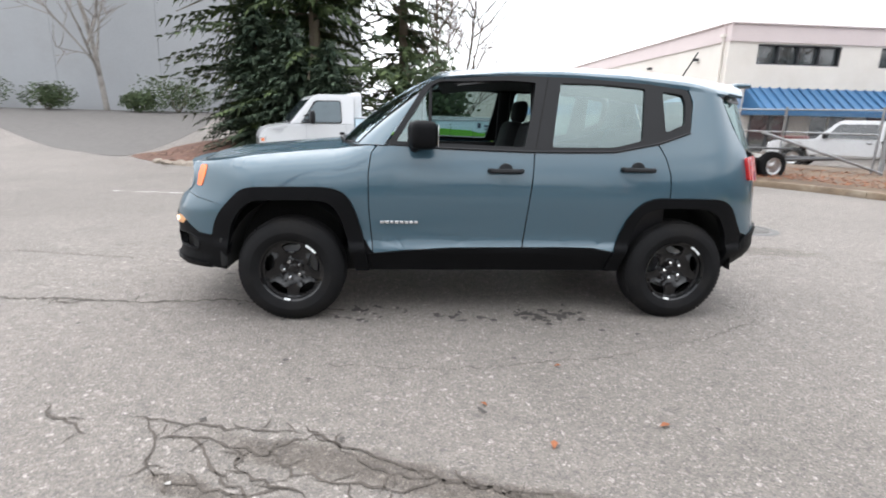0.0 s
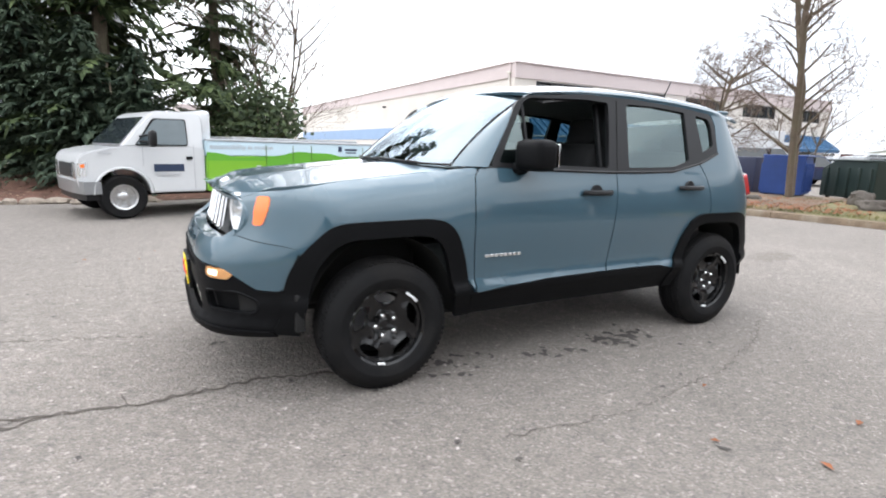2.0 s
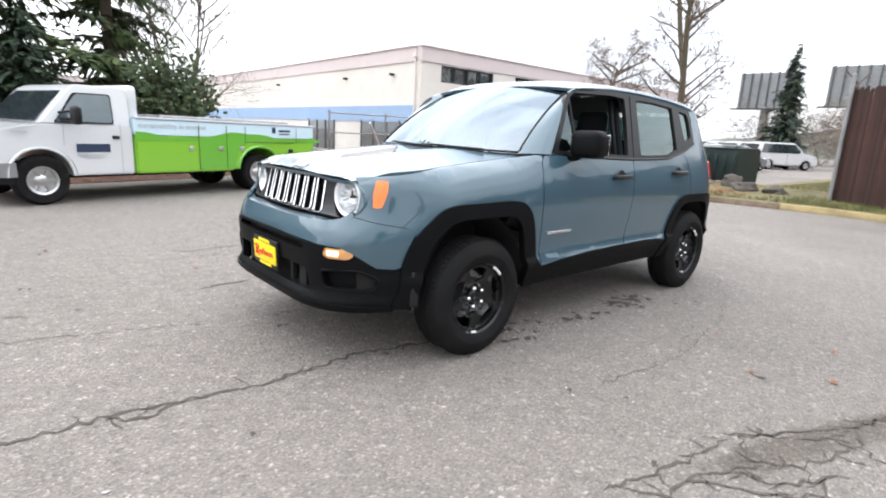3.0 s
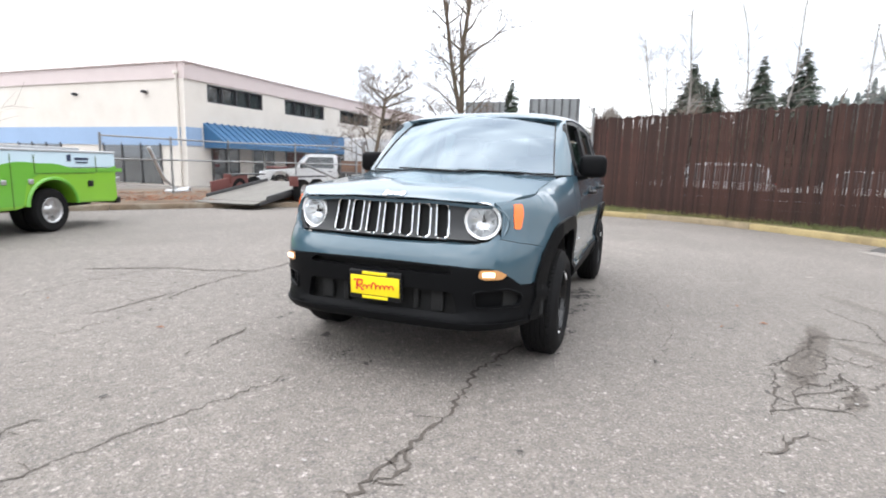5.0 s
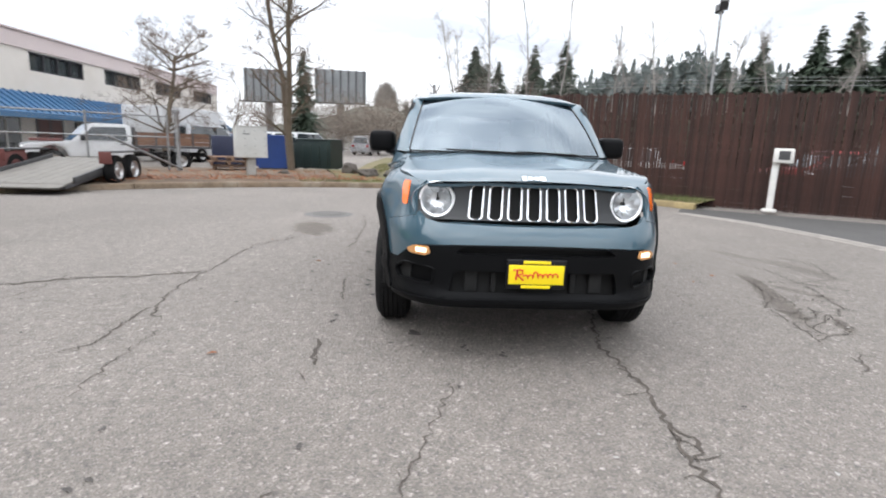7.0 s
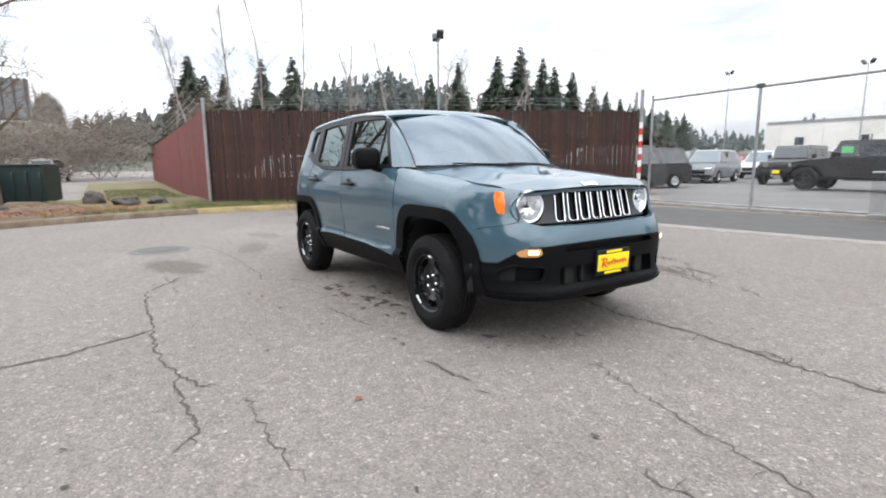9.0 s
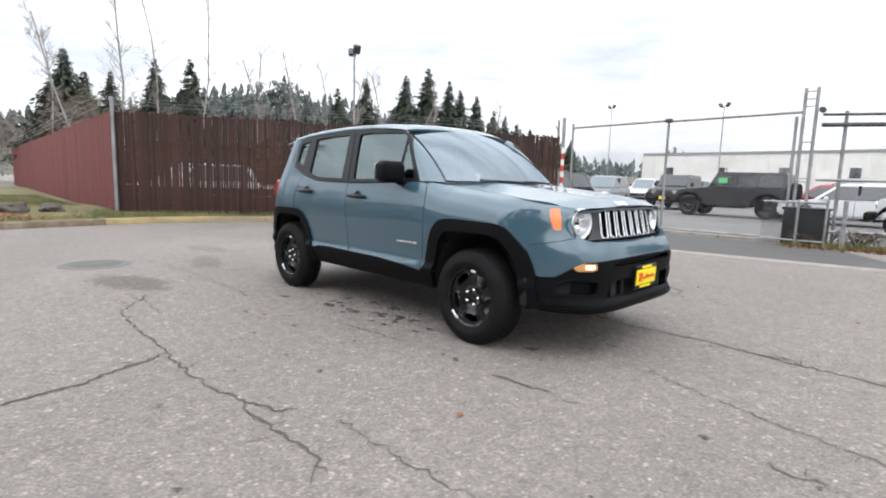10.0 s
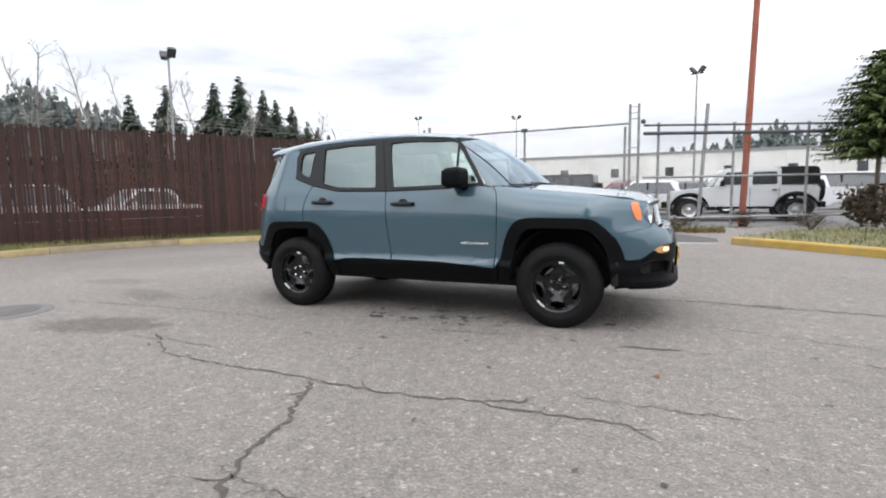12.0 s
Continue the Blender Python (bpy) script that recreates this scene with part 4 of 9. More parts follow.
def asphalt_material():
    """Old asphalt: pale and dark stones in a worn binder, broad lighter lanes, soft dark patches."""
    m = mat("old_asphalt", (0.196, 0.178, 0.167), rough=0.88, var=0.24, scale=0.30, fine=11, bump=0.0, dirt=(0.128, 0.117, 0.108), dirt_amt=0.8)
    n, l = m.node_tree.nodes, m.node_tree.links
    b = n["Principled BSDF"]
    src = b.inputs["Base Color"].links[0].from_socket
    tc = n.new("ShaderNodeTexCoord")

    def stones(scale, stops):
        vo, sp, rp = n.new("ShaderNodeTexVoronoi"), n.new("ShaderNodeSeparateColor"), n.new("ShaderNodeValToRGB")
        vo.inputs["Scale"].default_value = scale
        el = rp.color_ramp.elements
        el[0].position, el[0].color = stops[0][0], (*[stops[0][1]] * 3, 1)
        el[1].position, el[1].color = stops[-1][0], (*[stops[-1][1]] * 3, 1)
        for p, v in stops[1:-1]:
            el.new(p).color = (v, v * 0.99, v * 0.965, 1)
        l.new(tc.outputs["Object"], vo.inputs["Vector"])
        l.new(vo.outputs["Color"], sp.inputs["Color"])
        l.new(sp.outputs["Red"], rp.inputs["Fac"])
        return rp.outputs["Color"], vo

    def times(a, c):
        mu = n.new("ShaderNodeMix")
        mu.data_type, mu.blend_type = "RGBA", "MULTIPLY"
        mu.inputs["Factor"].default_value = 1.0
        l.new(a, mu.inputs["A"])
        l.new(c, mu.inputs["B"])
        return mu.outputs["Result"]
    fine, v1 = stones(125, ((0.0, 0.66), (0.35, 0.88), (0.80, 1.06), (0.93, 1.22), (1.0, 1.75)))
    coarse, v2 = stones(52, ((0.0, 0.80), (0.2, 0.96), (0.90, 1.02), (0.965, 1.10), (1.0, 1.7)))
    col = times(times(src, fine), coarse)
    # soft-edged patches, each a stretched blot broken up by noise
    no = n.new("ShaderNodeTexNoise")
    no.inputs["Scale"].default_value, no.inputs["Detail"].default_value, no.inputs["Roughness"].default_value = 7.0, 7, 0.7
    l.new(tc.outputs["Object"], no.inputs["Vector"])
    total = None
    for (cx, cy), (hx, hy), turn, amount in WORN:
        mp, ln, ad, mr = n.new("ShaderNodeMapping"), n.new("ShaderNodeVectorMath"), n.new("ShaderNodeMath"), n.new("ShaderNodeMapRange")
        mp.vector_type = "TEXTURE"
        mp.inputs["Location"].default_value, mp.inputs["Rotation"].default_value, mp.inputs["Scale"].default_value = (cx, cy, 0), (0, 0, turn), (hx, hy, 1)
        ln.operation, ad.operation = "LENGTH", "MULTIPLY_ADD"
        ad.inputs[1].default_value = 1.9
        l.new(tc.outputs["Object"], mp.inputs["Vector"])
        l.new(mp.outputs["Vector"], ln.inputs[0])
        l.new(no.outputs["Fac"], ad.inputs[0])
        l.new(ln.outputs["Value"], ad.inputs[2])
        mr.inputs["From Min"].default_value, mr.inputs["From Max"].default_value = 1.65, 2.05
        mr.inputs["To Min"].default_value, mr.inputs["To Max"].default_value = amount, 0.0
        l.new(ad.outputs[0], mr.inputs["Value"])
        if total is None:
            total = mr.outputs["Result"]
        else:
            mx = n.new("ShaderNodeMath")
            mx.operation = "MAXIMUM"
            l.new(total, mx.inputs[0])
            l.new(mr.outputs["Result"], mx.inputs[1])
            total = mx.outputs[0]
    dk = n.new("ShaderNodeMix")
    dk.data_type, dk.blend_type = "RGBA", "MULTIPLY"
    dk.inputs["B"].default_value = (0.60, 0.57, 0.54, 1)
    l.new(total, dk.inputs["Factor"])
    l.new(col, dk.inputs["A"])
    l.new(dk.outputs["Result"], b.inputs["Base Color"])
    bp = n.new("ShaderNodeBump")
    bp.inputs["Strength"].default_value, bp.inputs["Distance"].default_value = 0.75, 0.008
    l.new(v1.outputs["Distance"], bp.inputs["Height"])
    b2 = n.new("ShaderNodeBump")
    b2.inputs["Strength"].default_value, b2.inputs["Distance"].default_value = 0.5, 0.012
    l.new(v2.outputs["Distance"], b2.inputs["Height"])
    l.new(bp.outputs["Normal"], b2.inputs["Normal"])
    l.new(b2.outputs["Normal"], b.inputs["Normal"])
    return m


M_ASPHALT = asphalt_material()
M_CRACK = mat("dark_brown_crack", (0.068, 0.057, 0.048), rough=0.95, var=0.4, scale=12, fine=80, bump=0.4)
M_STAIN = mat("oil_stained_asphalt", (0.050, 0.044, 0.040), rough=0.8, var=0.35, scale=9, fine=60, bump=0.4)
M_PATCH = mat("dark_asphalt_patch", (0.092, 0.084, 0.078), rough=0.9, var=0.25, scale=4, fine=60, bump=0.5)
M_DAMP = mat("newer_dark_asphalt", (0.058, 0.055, 0.053), rough=0.85, var=0.25, scale=2, fine=70, bump=0.5)
M_KERB = mat("weathered_kerb_concrete", (0.24, 0.19, 0.12), rough=0.9, var=0.4, scale=3, fine=40, bump=0.5, dirt=(0.12, 0.09, 0.05), dirt_amt=0.8)
M_YELLOW = mat("worn_yellow_kerb_paint", (0.36, 0.235, 0.05), rough=0.8, var=0.25, scale=4, fine=50, bump=0.4, dirt=(0.22, 0.19, 0.14), dirt_amt=0.7)
M_OCHRE = mat("faded_ochre_kerb_paint", (0.30, 0.235, 0.115), rough=0.9, var=0.3, scale=3, fine=40, bump=0.5, dirt=(0.14, 0.10, 0.06), dirt_amt=0.8)
M_CONC = mat("grey_concrete", (0.33, 0.32, 0.30), rough=0.9, var=0.2, scale=3, fine=50, bump=0.4, dirt=(0.16, 0.15, 0.13), dirt_amt=0.6)
M_LITTER = mat("brown_leaf_litter", (0.105, 0.070, 0.046), rough=0.95, var=0.5, scale=2.2, fine=45, bump=0.8, dirt=(0.22, 0.17, 0.11), dirt_amt=0.6)
M_KERBDARK = mat("kerb_under_soil_and_leaves", (0.15, 0.11, 0.075), rough=0.95, var=0.45, scale=4, fine=45, bump=0.7, dirt=(0.30, 0.27, 0.22), dirt_amt=0.6)
M_GROUNDDARK = mat("dark_backdrop_ground", (0.055, 0.036, 0.024), rough=0.95, var=0.5, scale=2.2, fine=45, bump=0.8)
M_LOT = mat("damp_lot_tarmac", (0.115, 0.110, 0.106), rough=0.8, var=0.25, scale=0.5, fine=30, bump=0.3, dirt=(0.085, 0.080, 0.076), dirt_amt=0.7)
M_OLDPAINT = mat("worn_white_road_paint", (0.55, 0.54, 0.51), rough=0.9, var=0.3, scale=20, fine=150, bump=0.2)
M_SOIL = mat("bark_mulch", (0.115, 0.058, 0.040), rough=0.95, var=0.5, scale=5, fine=45, bump=0.8)
M_TURF = mat("thin_winter_turf", (0.105, 0.095, 0.040), rough=0.95, var=0.4, scale=1.4, fine=30, bump=0.8, dirt=(0.20, 0.145, 0.075), dirt_amt=0.9)
M_GRASS = mat("grass_blades", (0.088, 0.105, 0.032), rough=0.8, var=0.4, scale=2, fine=20, bump=0.0, dirt=(0.30, 0.25, 0.10), dirt_amt=0.8)
M_LEAF = mat("fallen_dry_leaf", (0.24, 0.085, 0.035), rough=0.85, var=0.4, scale=9, fine=40, bump=0.2, rand=0.4)


def ground_height(x, y):
    up = 1.25 * smooth01(12, 30, y) * smooth01(3, -3, x)
    return up


bm = bmesh.new()
lines = lambda a, b: sorted(set([-900, -400, -200, -120, -80, -60] + list(np.arange(a, b, 2.0)) + [60, 80, 120, 200, 400, 900]))
xs, ys = lines(-48, 50), lines(-48, 50)
gv = [[bm.verts.new((x, y, ground_height(x, y))) for x in xs] for y in ys]
for j in range(len(ys) - 1):
    for i in range(len(xs) - 1):
        bm.faces.new((gv[j][i], gv[j][i + 1], gv[j + 1][i + 1], gv[j + 1][i]))
ground = finish("ground", bm, M_ASPHALT)
tagged(ground, "worn grey asphalt yard with cracks and stains", "ground", kind="structure")


def ragged(pts, amp, step, rng):
    """A line broken into short uneven steps."""
    out = []
    for a, b in zip(pts[:-1], pts[1:]):
        a, b = Vector((*a, 0)), Vector((*b, 0))
        n = max(1, int((b - a).length / step))
        nrm = Vector((-(b - a).y, (b - a).x, 0)).normalized()
        for k in range(n):
            out.append(a.lerp(b, k / n) + nrm * rng.uniform(-amp, amp) * (1 if k else 0.4))
    out.append(Vector((*pts[-1], 0)))
    return out


def strip(bm, pts, w, rng, z):
    prev = None
    n = len(pts)
    for i, p in enumerate(pts):
        d = (pts[min(i + 1, n - 1)] - pts[max(i - 1, 0)]).normalized()
        nrm = Vector((-d.y, d.x, 0))
        ww = w * rng.uniform(0.35, 1.5) * (0.3 if i in (0, n - 1) else 1)
        a, b = bm.verts.new((p.x + nrm.x * ww, p.y + nrm.y * ww, z)), bm.verts.new((p.x - nrm.x * ww, p.y - nrm.y * ww, z))
        if prev:
            bm.faces.new((prev[0], a, b, prev[1]))
        prev = (a, b)


def blot(bm, cx, cy, r, rng, z, stretch=1.0, turn=0.0, n=14):
    vs = []
    z += 0.00002 * len(bm.faces)
    ph = [rng.uniform(0, 6.3) for _ in range(3)]
    for k in range(n):
        a = 2 * math.pi * k / n
        rr = r * (1 + 0.28 * math.sin(2 * a + ph[0]) + 0.2 * math.sin(3 * a + ph[1]) + 0.14 * math.sin(5 * a + ph[2]))
        x, y = rr * math.cos(a) * stretch, rr * math.sin(a)
        vs.append(bm.verts.new((cx + x * math.cos(turn) - y * math.sin(turn), cy + x * math.sin(turn) + y * math.cos(turn), z)))
    bm.faces.new(vs)


rng = random.Random(5)
MAIN_CRACKS = [
    (0.009, [(-0.95, -0.72), (-1.45, -0.60), (-1.82, -0.51), (-2.2, -0.53), (-2.5, -0.55), (-2.8, -0.50), (-3.0, -0.46), (-3.3, -0.47), (-3.8, -0.42), (-4.6, -0.5)]),
    (0.008, [(-2.79, -0.50), (-2.92, -0.57), (-3.06, -0.49)]),
    (0.004, [(-2.37, 0.44), (-2.75, 0.55), (-3.0, 0.61), (-3.3, 0.69), (-3.65, 0.77), (-4.3, 0.9)]),
    (0.007, [(1.7, 2.14), (1.17, 2.50), (0.55, 2.53), (0.0, 2.55), (-0.35, 2.56), (-0.82, 2.57), (-1.15, 2.51), (-1.40, 2.44), (-1.47, 2.34)]),
    (0.008, [(-1.24, 2.52), (-1.50, 2.53), (-1.80, 2.51), (-2.06, 2.55)]),
    (0.013, [(-0.18, 2.56), (-0.30, 2.87), (-0.42, 3.08), (-0.46, 3.33), (-0.55, 3.58), (-0.66, 3.75), (-0.95, 4.2)]),
    (0.004, [(1.85, 2.29), (1.38, 2.24), (0.86, 2.27)]),
    (0.005, [(3.85, 1.55), (3.11, 1.46), (2.86, 1.42), (2.23, 1.42), (1.42, 1.40), (1.06, 1.46)]),
    (0.005, [(3.01, 1.42), (3.18, 1.0), (2.51, 1.05), (2.58, 0.62)]),
    (0.0035, [(-1.70, 2.25), (-2.08, 2.26), (-2.42, 2.25), (-2.58, 2.24)]),
    (0.011, [(-1.80, 1.25), (-1.93, 1.21), (-2.05, 1.22), (-2.19, 1.18)]),
    (0.010, [(-2.29, 1.25), (-2.38, 1.20)]),
    (0.006, [(-0.34, 1.28), (-0.73, 1.25), (-0.98, 1.21)]),
    (0.005, [(-3.45, 1.13), (-3.34, 1.17), (-3.24, 1.12)]),
    (0.004, [(-2.04, 3.56), (-1.31, 3.66), (-0.42, 3.52)]),
    (0.0022, [(-1.0, -1.55), (-0.3, -1.62), (0.5, -1.52), (1.3, -1.28), (1.9, -0.95)]),
]
# each crack is a flat dark brown strip just above the asphalt
for w, pts in MAIN_CRACKS:
    bm = bmesh.new()
    line = ragged(pts, 0.022, 0.035, rng)
    strip(bm, line, w, rng, 0.004)
    for k in range(2, len(line) - 2, 3):
        if rng.random() < 0.35:
            p = line[k]
            a = rng.uniform(0, 6.28)
            q = p + Vector((math.cos(a), math.sin(a), 0)) * rng.uniform(0.05, 0.16)
            strip(bm, [p, (p + q) / 2 + Vector((rng.uniform(-0.015, 0.015), rng.uniform(-0.015, 0.015), 0)), q], w * 0.45, rng, 0.004)
    c = finish("asphalt_crack", bm, M_CRACK, ground)

ALLIGATOR = [
    [(-1.75, -2.03), (-1.59, -2.08), (-1.46, -2.09), (-1.21, -2.16), (-0.99, -2.19)],
    [(-1.69, -2.06), (-1.58, -2.21), (-1.54, -2.38), (-1.6, -2.44)],
    [(-1.58, -2.21), (-1.45, -2.19), (-1.24, -2.28), (-1.1, -2.32), (-0.94, -2.19), (-0.78, -2.3), (-0.6, -2.39), (-0.42, -2.5), (-0.26, -2.56), (-0.01, -2.6)],
    [(-1.45, -2.19), (-1.3, -2.38), (-1.11, -2.58)],
    [(-1.24, -2.28), (-1.18, -2.42), (-0.97, -2.53), (-0.9, -2.59)],
    [(-1.54, -2.38), (-1.39, -2.48), (-1.23, -2.52), (-1.13, -2.58), (-0.97, -2.53)],
    [(-1.1, -2.32), (-0.98, -2.45), (-0.76, -2.5), (-0.6, -2.56), (-0.42, -2.5)],
    [(-2.21, -1.9), (-2.13, -2.0), (-2.02, -2.07), (-1.88, -2.16)],
    [(-0.1, -2.6), (-0.64, -2.44), (-0.94, -2.19)],
    [(-0.1, -2.6), (-0.14, -3.06), (-0.53, -2.98), (-0.73, -2.74), (-0.6, -2.56)],
    [(-0.53, -2.98), (-0.9, -2.85), (-1.14, -2.64), (-1.11, -2.58)],
    [(-0.14, -3.06), (-0.3, -3.25), (-0.42, -3.49)],
    [(1.1, -3.7), (0.78, -3.9), (0.1, -3.6), (-0.14, -3.06)],
    [(0.9, -2.9), (0.4, -3.1), (-0.14, -3.06)],
]
for pts in ALLIGATOR:
    bm = bmesh.new()
    line = ragged(pts, 0.022, 0.035, rng)
    strip(bm, line, 0.0054, rng, 0.004)
    for k in range(1, len(line) - 1, 2):
        if rng.random() < 0.5:
            p = line[k]
            a = rng.uniform(0, 6.28)
            q = p + Vector((math.cos(a), math.sin(a), 0)) * rng.uniform(0.04, 0.13)
            strip(bm, ragged([(p.x, p.y), (q.x, q.y)], 0.014, 0.03, rng), 0.004, rng, 0.004)
    finish("asphalt_crack", bm, M_CRACK, ground)

bm = bmesh.new()
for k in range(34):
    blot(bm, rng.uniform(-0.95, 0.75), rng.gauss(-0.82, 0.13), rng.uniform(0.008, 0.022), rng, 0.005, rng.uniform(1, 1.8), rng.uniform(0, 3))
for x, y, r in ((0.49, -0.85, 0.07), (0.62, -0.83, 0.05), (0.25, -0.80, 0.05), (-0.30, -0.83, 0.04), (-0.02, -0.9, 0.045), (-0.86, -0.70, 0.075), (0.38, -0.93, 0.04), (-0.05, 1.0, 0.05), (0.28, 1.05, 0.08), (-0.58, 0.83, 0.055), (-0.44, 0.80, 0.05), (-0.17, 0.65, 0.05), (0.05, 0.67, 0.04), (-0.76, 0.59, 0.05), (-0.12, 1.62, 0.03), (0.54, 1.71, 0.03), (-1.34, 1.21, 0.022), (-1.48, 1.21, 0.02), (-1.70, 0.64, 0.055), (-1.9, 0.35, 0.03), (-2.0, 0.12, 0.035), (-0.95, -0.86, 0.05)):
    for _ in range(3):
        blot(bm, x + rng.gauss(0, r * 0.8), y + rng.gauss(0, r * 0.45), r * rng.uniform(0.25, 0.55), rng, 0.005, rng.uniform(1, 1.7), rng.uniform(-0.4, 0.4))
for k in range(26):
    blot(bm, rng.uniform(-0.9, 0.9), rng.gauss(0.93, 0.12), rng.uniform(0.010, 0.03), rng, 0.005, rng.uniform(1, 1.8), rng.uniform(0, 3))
for k in range(150):
    a, r = rng.uniform(0, 6.28), rng.uniform(1.2, 5.5)
    blot(bm, r * math.cos(a) * 1.1, r * math.sin(a) - 0.2, rng.uniform(0.004, 0.014), rng, 0.005, rng.uniform(1, 2), rng.uniform(0, 3), 8)
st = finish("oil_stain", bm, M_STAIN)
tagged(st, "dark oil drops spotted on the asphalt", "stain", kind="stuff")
bm = bmesh.new()
for k in range(70):
    a, r = rng.uniform(0, 6.28), rng.uniform(1.5, 7)
    blot(bm, r * math.cos(a), r * math.sin(a), rng.uniform(0.004, 0.011), rng, 0.006, 1.3, rng.uniform(0, 3), 6)
tagged(finish("loose_grit", bm, M_CONC), "pale grit scattered over the yard", "grit", kind="stuff")

drive = [(-12.2, 14.2), (-8.6, 11.4), (-9.0, 15), (-9.8, 22), (-12.0, 29.0), (-24, 29.3), (-26, 26.5), (-18, 20)]
finish("asphalt_patch", panel(rounded(drive, 0.8, 4), lambda a, b: Vector((a, b, ground_height(a, b) + 0.012)), 1.0, 0.008, out=(0, 0, 1)), M_PATCH, ground)
for pts in ([(-5.42, 4.86), (-5.2, 4.83)], [(-5.02, 4.76), (-4.9, 4.78), (-4.8, 4.74), (-4.66, 4.86)], [(-4.60, 4.74), (-4.35, 4.70), (-4.1, 4.72)]):
    bm = bmesh.new()
    strip(bm, ragged(pts, 0.012, 0.05, rng), 0.018, rng, 0.004)
    finish("paint_mark", bm, M_OLDPAINT, ground)

# manhole cover with its ring
M_IRON = mat("worn_cast_iron", (0.095, 0.088, 0.082), rough=0.8, metal=0.2, var=0.4, scale=14, fine=90, bump=0.5)
mh = thing("manhole_cover", "dark iron manhole cover set into the asphalt", "manhole", m=Matrix.Translation((3.86, 2.14, 0)))
bm = bmesh.new()
lathe(bm, [(0.0, 0.008), (0.27, 0.008), (0.28, 0.004)], Matrix.Identity(4), 36)
part("lid", bm, M_IRON, mh)
bm = bmesh.new()
lathe(bm, [(0.29, 0.005), (0.30, 0.012), (0.36, 0.010), (0.40, 0.003)], Matrix.Identity(4), 36)
part("ring", bm, M_LOT, mh)

# kerb line and the raised verge behind it
KERB = [(1.5, 11.2), (3.2, 10.2), (4.6, 9.3), (5.6, 8.6), (7.1, 7.0), (8.0, 5.8), (8.9, 3.8), (9.35, 2.0), (9.6, 0.4), (9.5, -1.0), (9.0, -2.4), (8.0, -3.8), (7.0, -4.7), (6.2, -5.35)]


def resample(pts, step):
    out = []
    for a, b in zip(pts[:-1], pts[1:]):
        a, b = Vector((*a, 0)), Vector((*b, 0))
        n = max(1, int((b - a).length / step))
        out += [a.lerp(b, k / n) for k in range(n)]
    out.append(Vector((*pts[-1], 0)))
    for _ in range(6):
        out = [out[0]] + [(out[i - 1] + out[i] * 2 + out[i + 1]) / 4 for i in range(1, len(out) - 1)] + [out[-1]]
    return out


def sweep(bm, line, prof):
    """Sweeps a profile of (offset to the left of the way, height) along a line on the ground."""
    rows = []
    n = len(line)
    for i, p in enumerate(line):
        d = (line[min(i + 1, n - 1)] - line[max(i - 1, 0)]).normalized()
        nrm = Vector((-d.y, d.x, 0))
        rows.append([bm.verts.new(p + nrm * o + Vector((0, 0, z))) for o, z in prof])
    for a, b in zip(rows[:-1], rows[1:]):
        for k in range(len(prof) - 1):
            bm.faces.new((a[k], a[k + 1], b[k + 1], b[k]))
    return rows


kl = resample(KERB, 0.35)
kerb = thing("kerb", "low weathered concrete kerb with faded yellow paint", "kerb")
kerb["kind"] = "structure"
i = 0
while i < len(kl) - 1:
    j = min(i + 6, len(kl) - 1)
    bm = bmesh.new()
    seg = [p.copy() for p in kl[i:j + 1]]
    seg[-1] = seg[-1].lerp(seg[-2], 0.03)
    rows = sweep(bm, seg, [(0.0, -0.02), (0.005, 0.10), (0.025, 0.125), (0.14, 0.13), (0.16, 0.11), (0.16, -0.02)])
    bm.faces.new(rows[0])
    bm.faces.new(rows[-1][::-1])
    bmesh.ops.recalc_face_normals(bm, faces=bm.faces[:])
    part("kerb_stone", bm, M_KERBDARK if seg[0].y > 1.2 else (M_KERB if (i // 6) % 2 else M_OCHRE), kerb)
    i = j
# verge: turf near the fence, leaf litter towards the trees
bm = bmesh.new()
VERGE = [(0.15, 0.115), (0.5, 0.15), (1.2, 0.19), (2.2, 0.21), (4.0, 0.20), (7.0, 0.12), (9.0, -0.05)]
cut = [k for k, p in enumerate(kl) if p.y > 2.6][-1]
sweep(bm, kl[cut:], VERGE)
tagged(finish("verge", bm, M_TURF), "thin yellowed turf behind the kerb by the slatted fence", "verge", kind="structure")
bm = bmesh.new()
sweep(bm, kl[:cut + 1], VERGE)
tagged(finish("verge", bm, M_LITTER), "brown leaf litter behind the kerb under the bare trees", "verge", kind="structure")


def scatter_blades(name, label, region, count, h, material, seed, width=0.008):
    r = random.Random(seed)
    vs, fs = [], []
    for _ in range(count):
        x, y, z = region(r)
        hh = h * r.uniform(0.4, 1.3)
        a = r.uniform(0, 6.28)
        dx, dy = math.cos(a) * width, math.sin(a) * width
        lx, ly = r.uniform(-0.5, 0.5) * hh, r.uniform(-0.5, 0.5) * hh
        k = len(vs)
        vs += [(x - dx, y - dy, z), (x + dx, y + dy, z), (x + lx, y + ly, z + hh)]
        fs.append((k, k + 1, k + 2))
    me = bpy.data.meshes.new(name)
    me.from_pydata(vs, [], fs)
    me.materials.append(material)
    return tagged(new(name, me), label, "grass", kind="stuff")


def on_verge(lo, hi, o0, o1):
    def f(r):
        t = r.uniform(lo, hi)
        k = min(len(kl) - 2, int(t * (len(kl) - 1)))
        d = (kl[k + 1] - kl[k]).normalized()
        p = kl[k].lerp(kl[k + 1], r.random()) + Vector((-d.y, d.x, 0)) * r.uniform(o0, o1)
        return p.x, p.y, 0.14
    return f


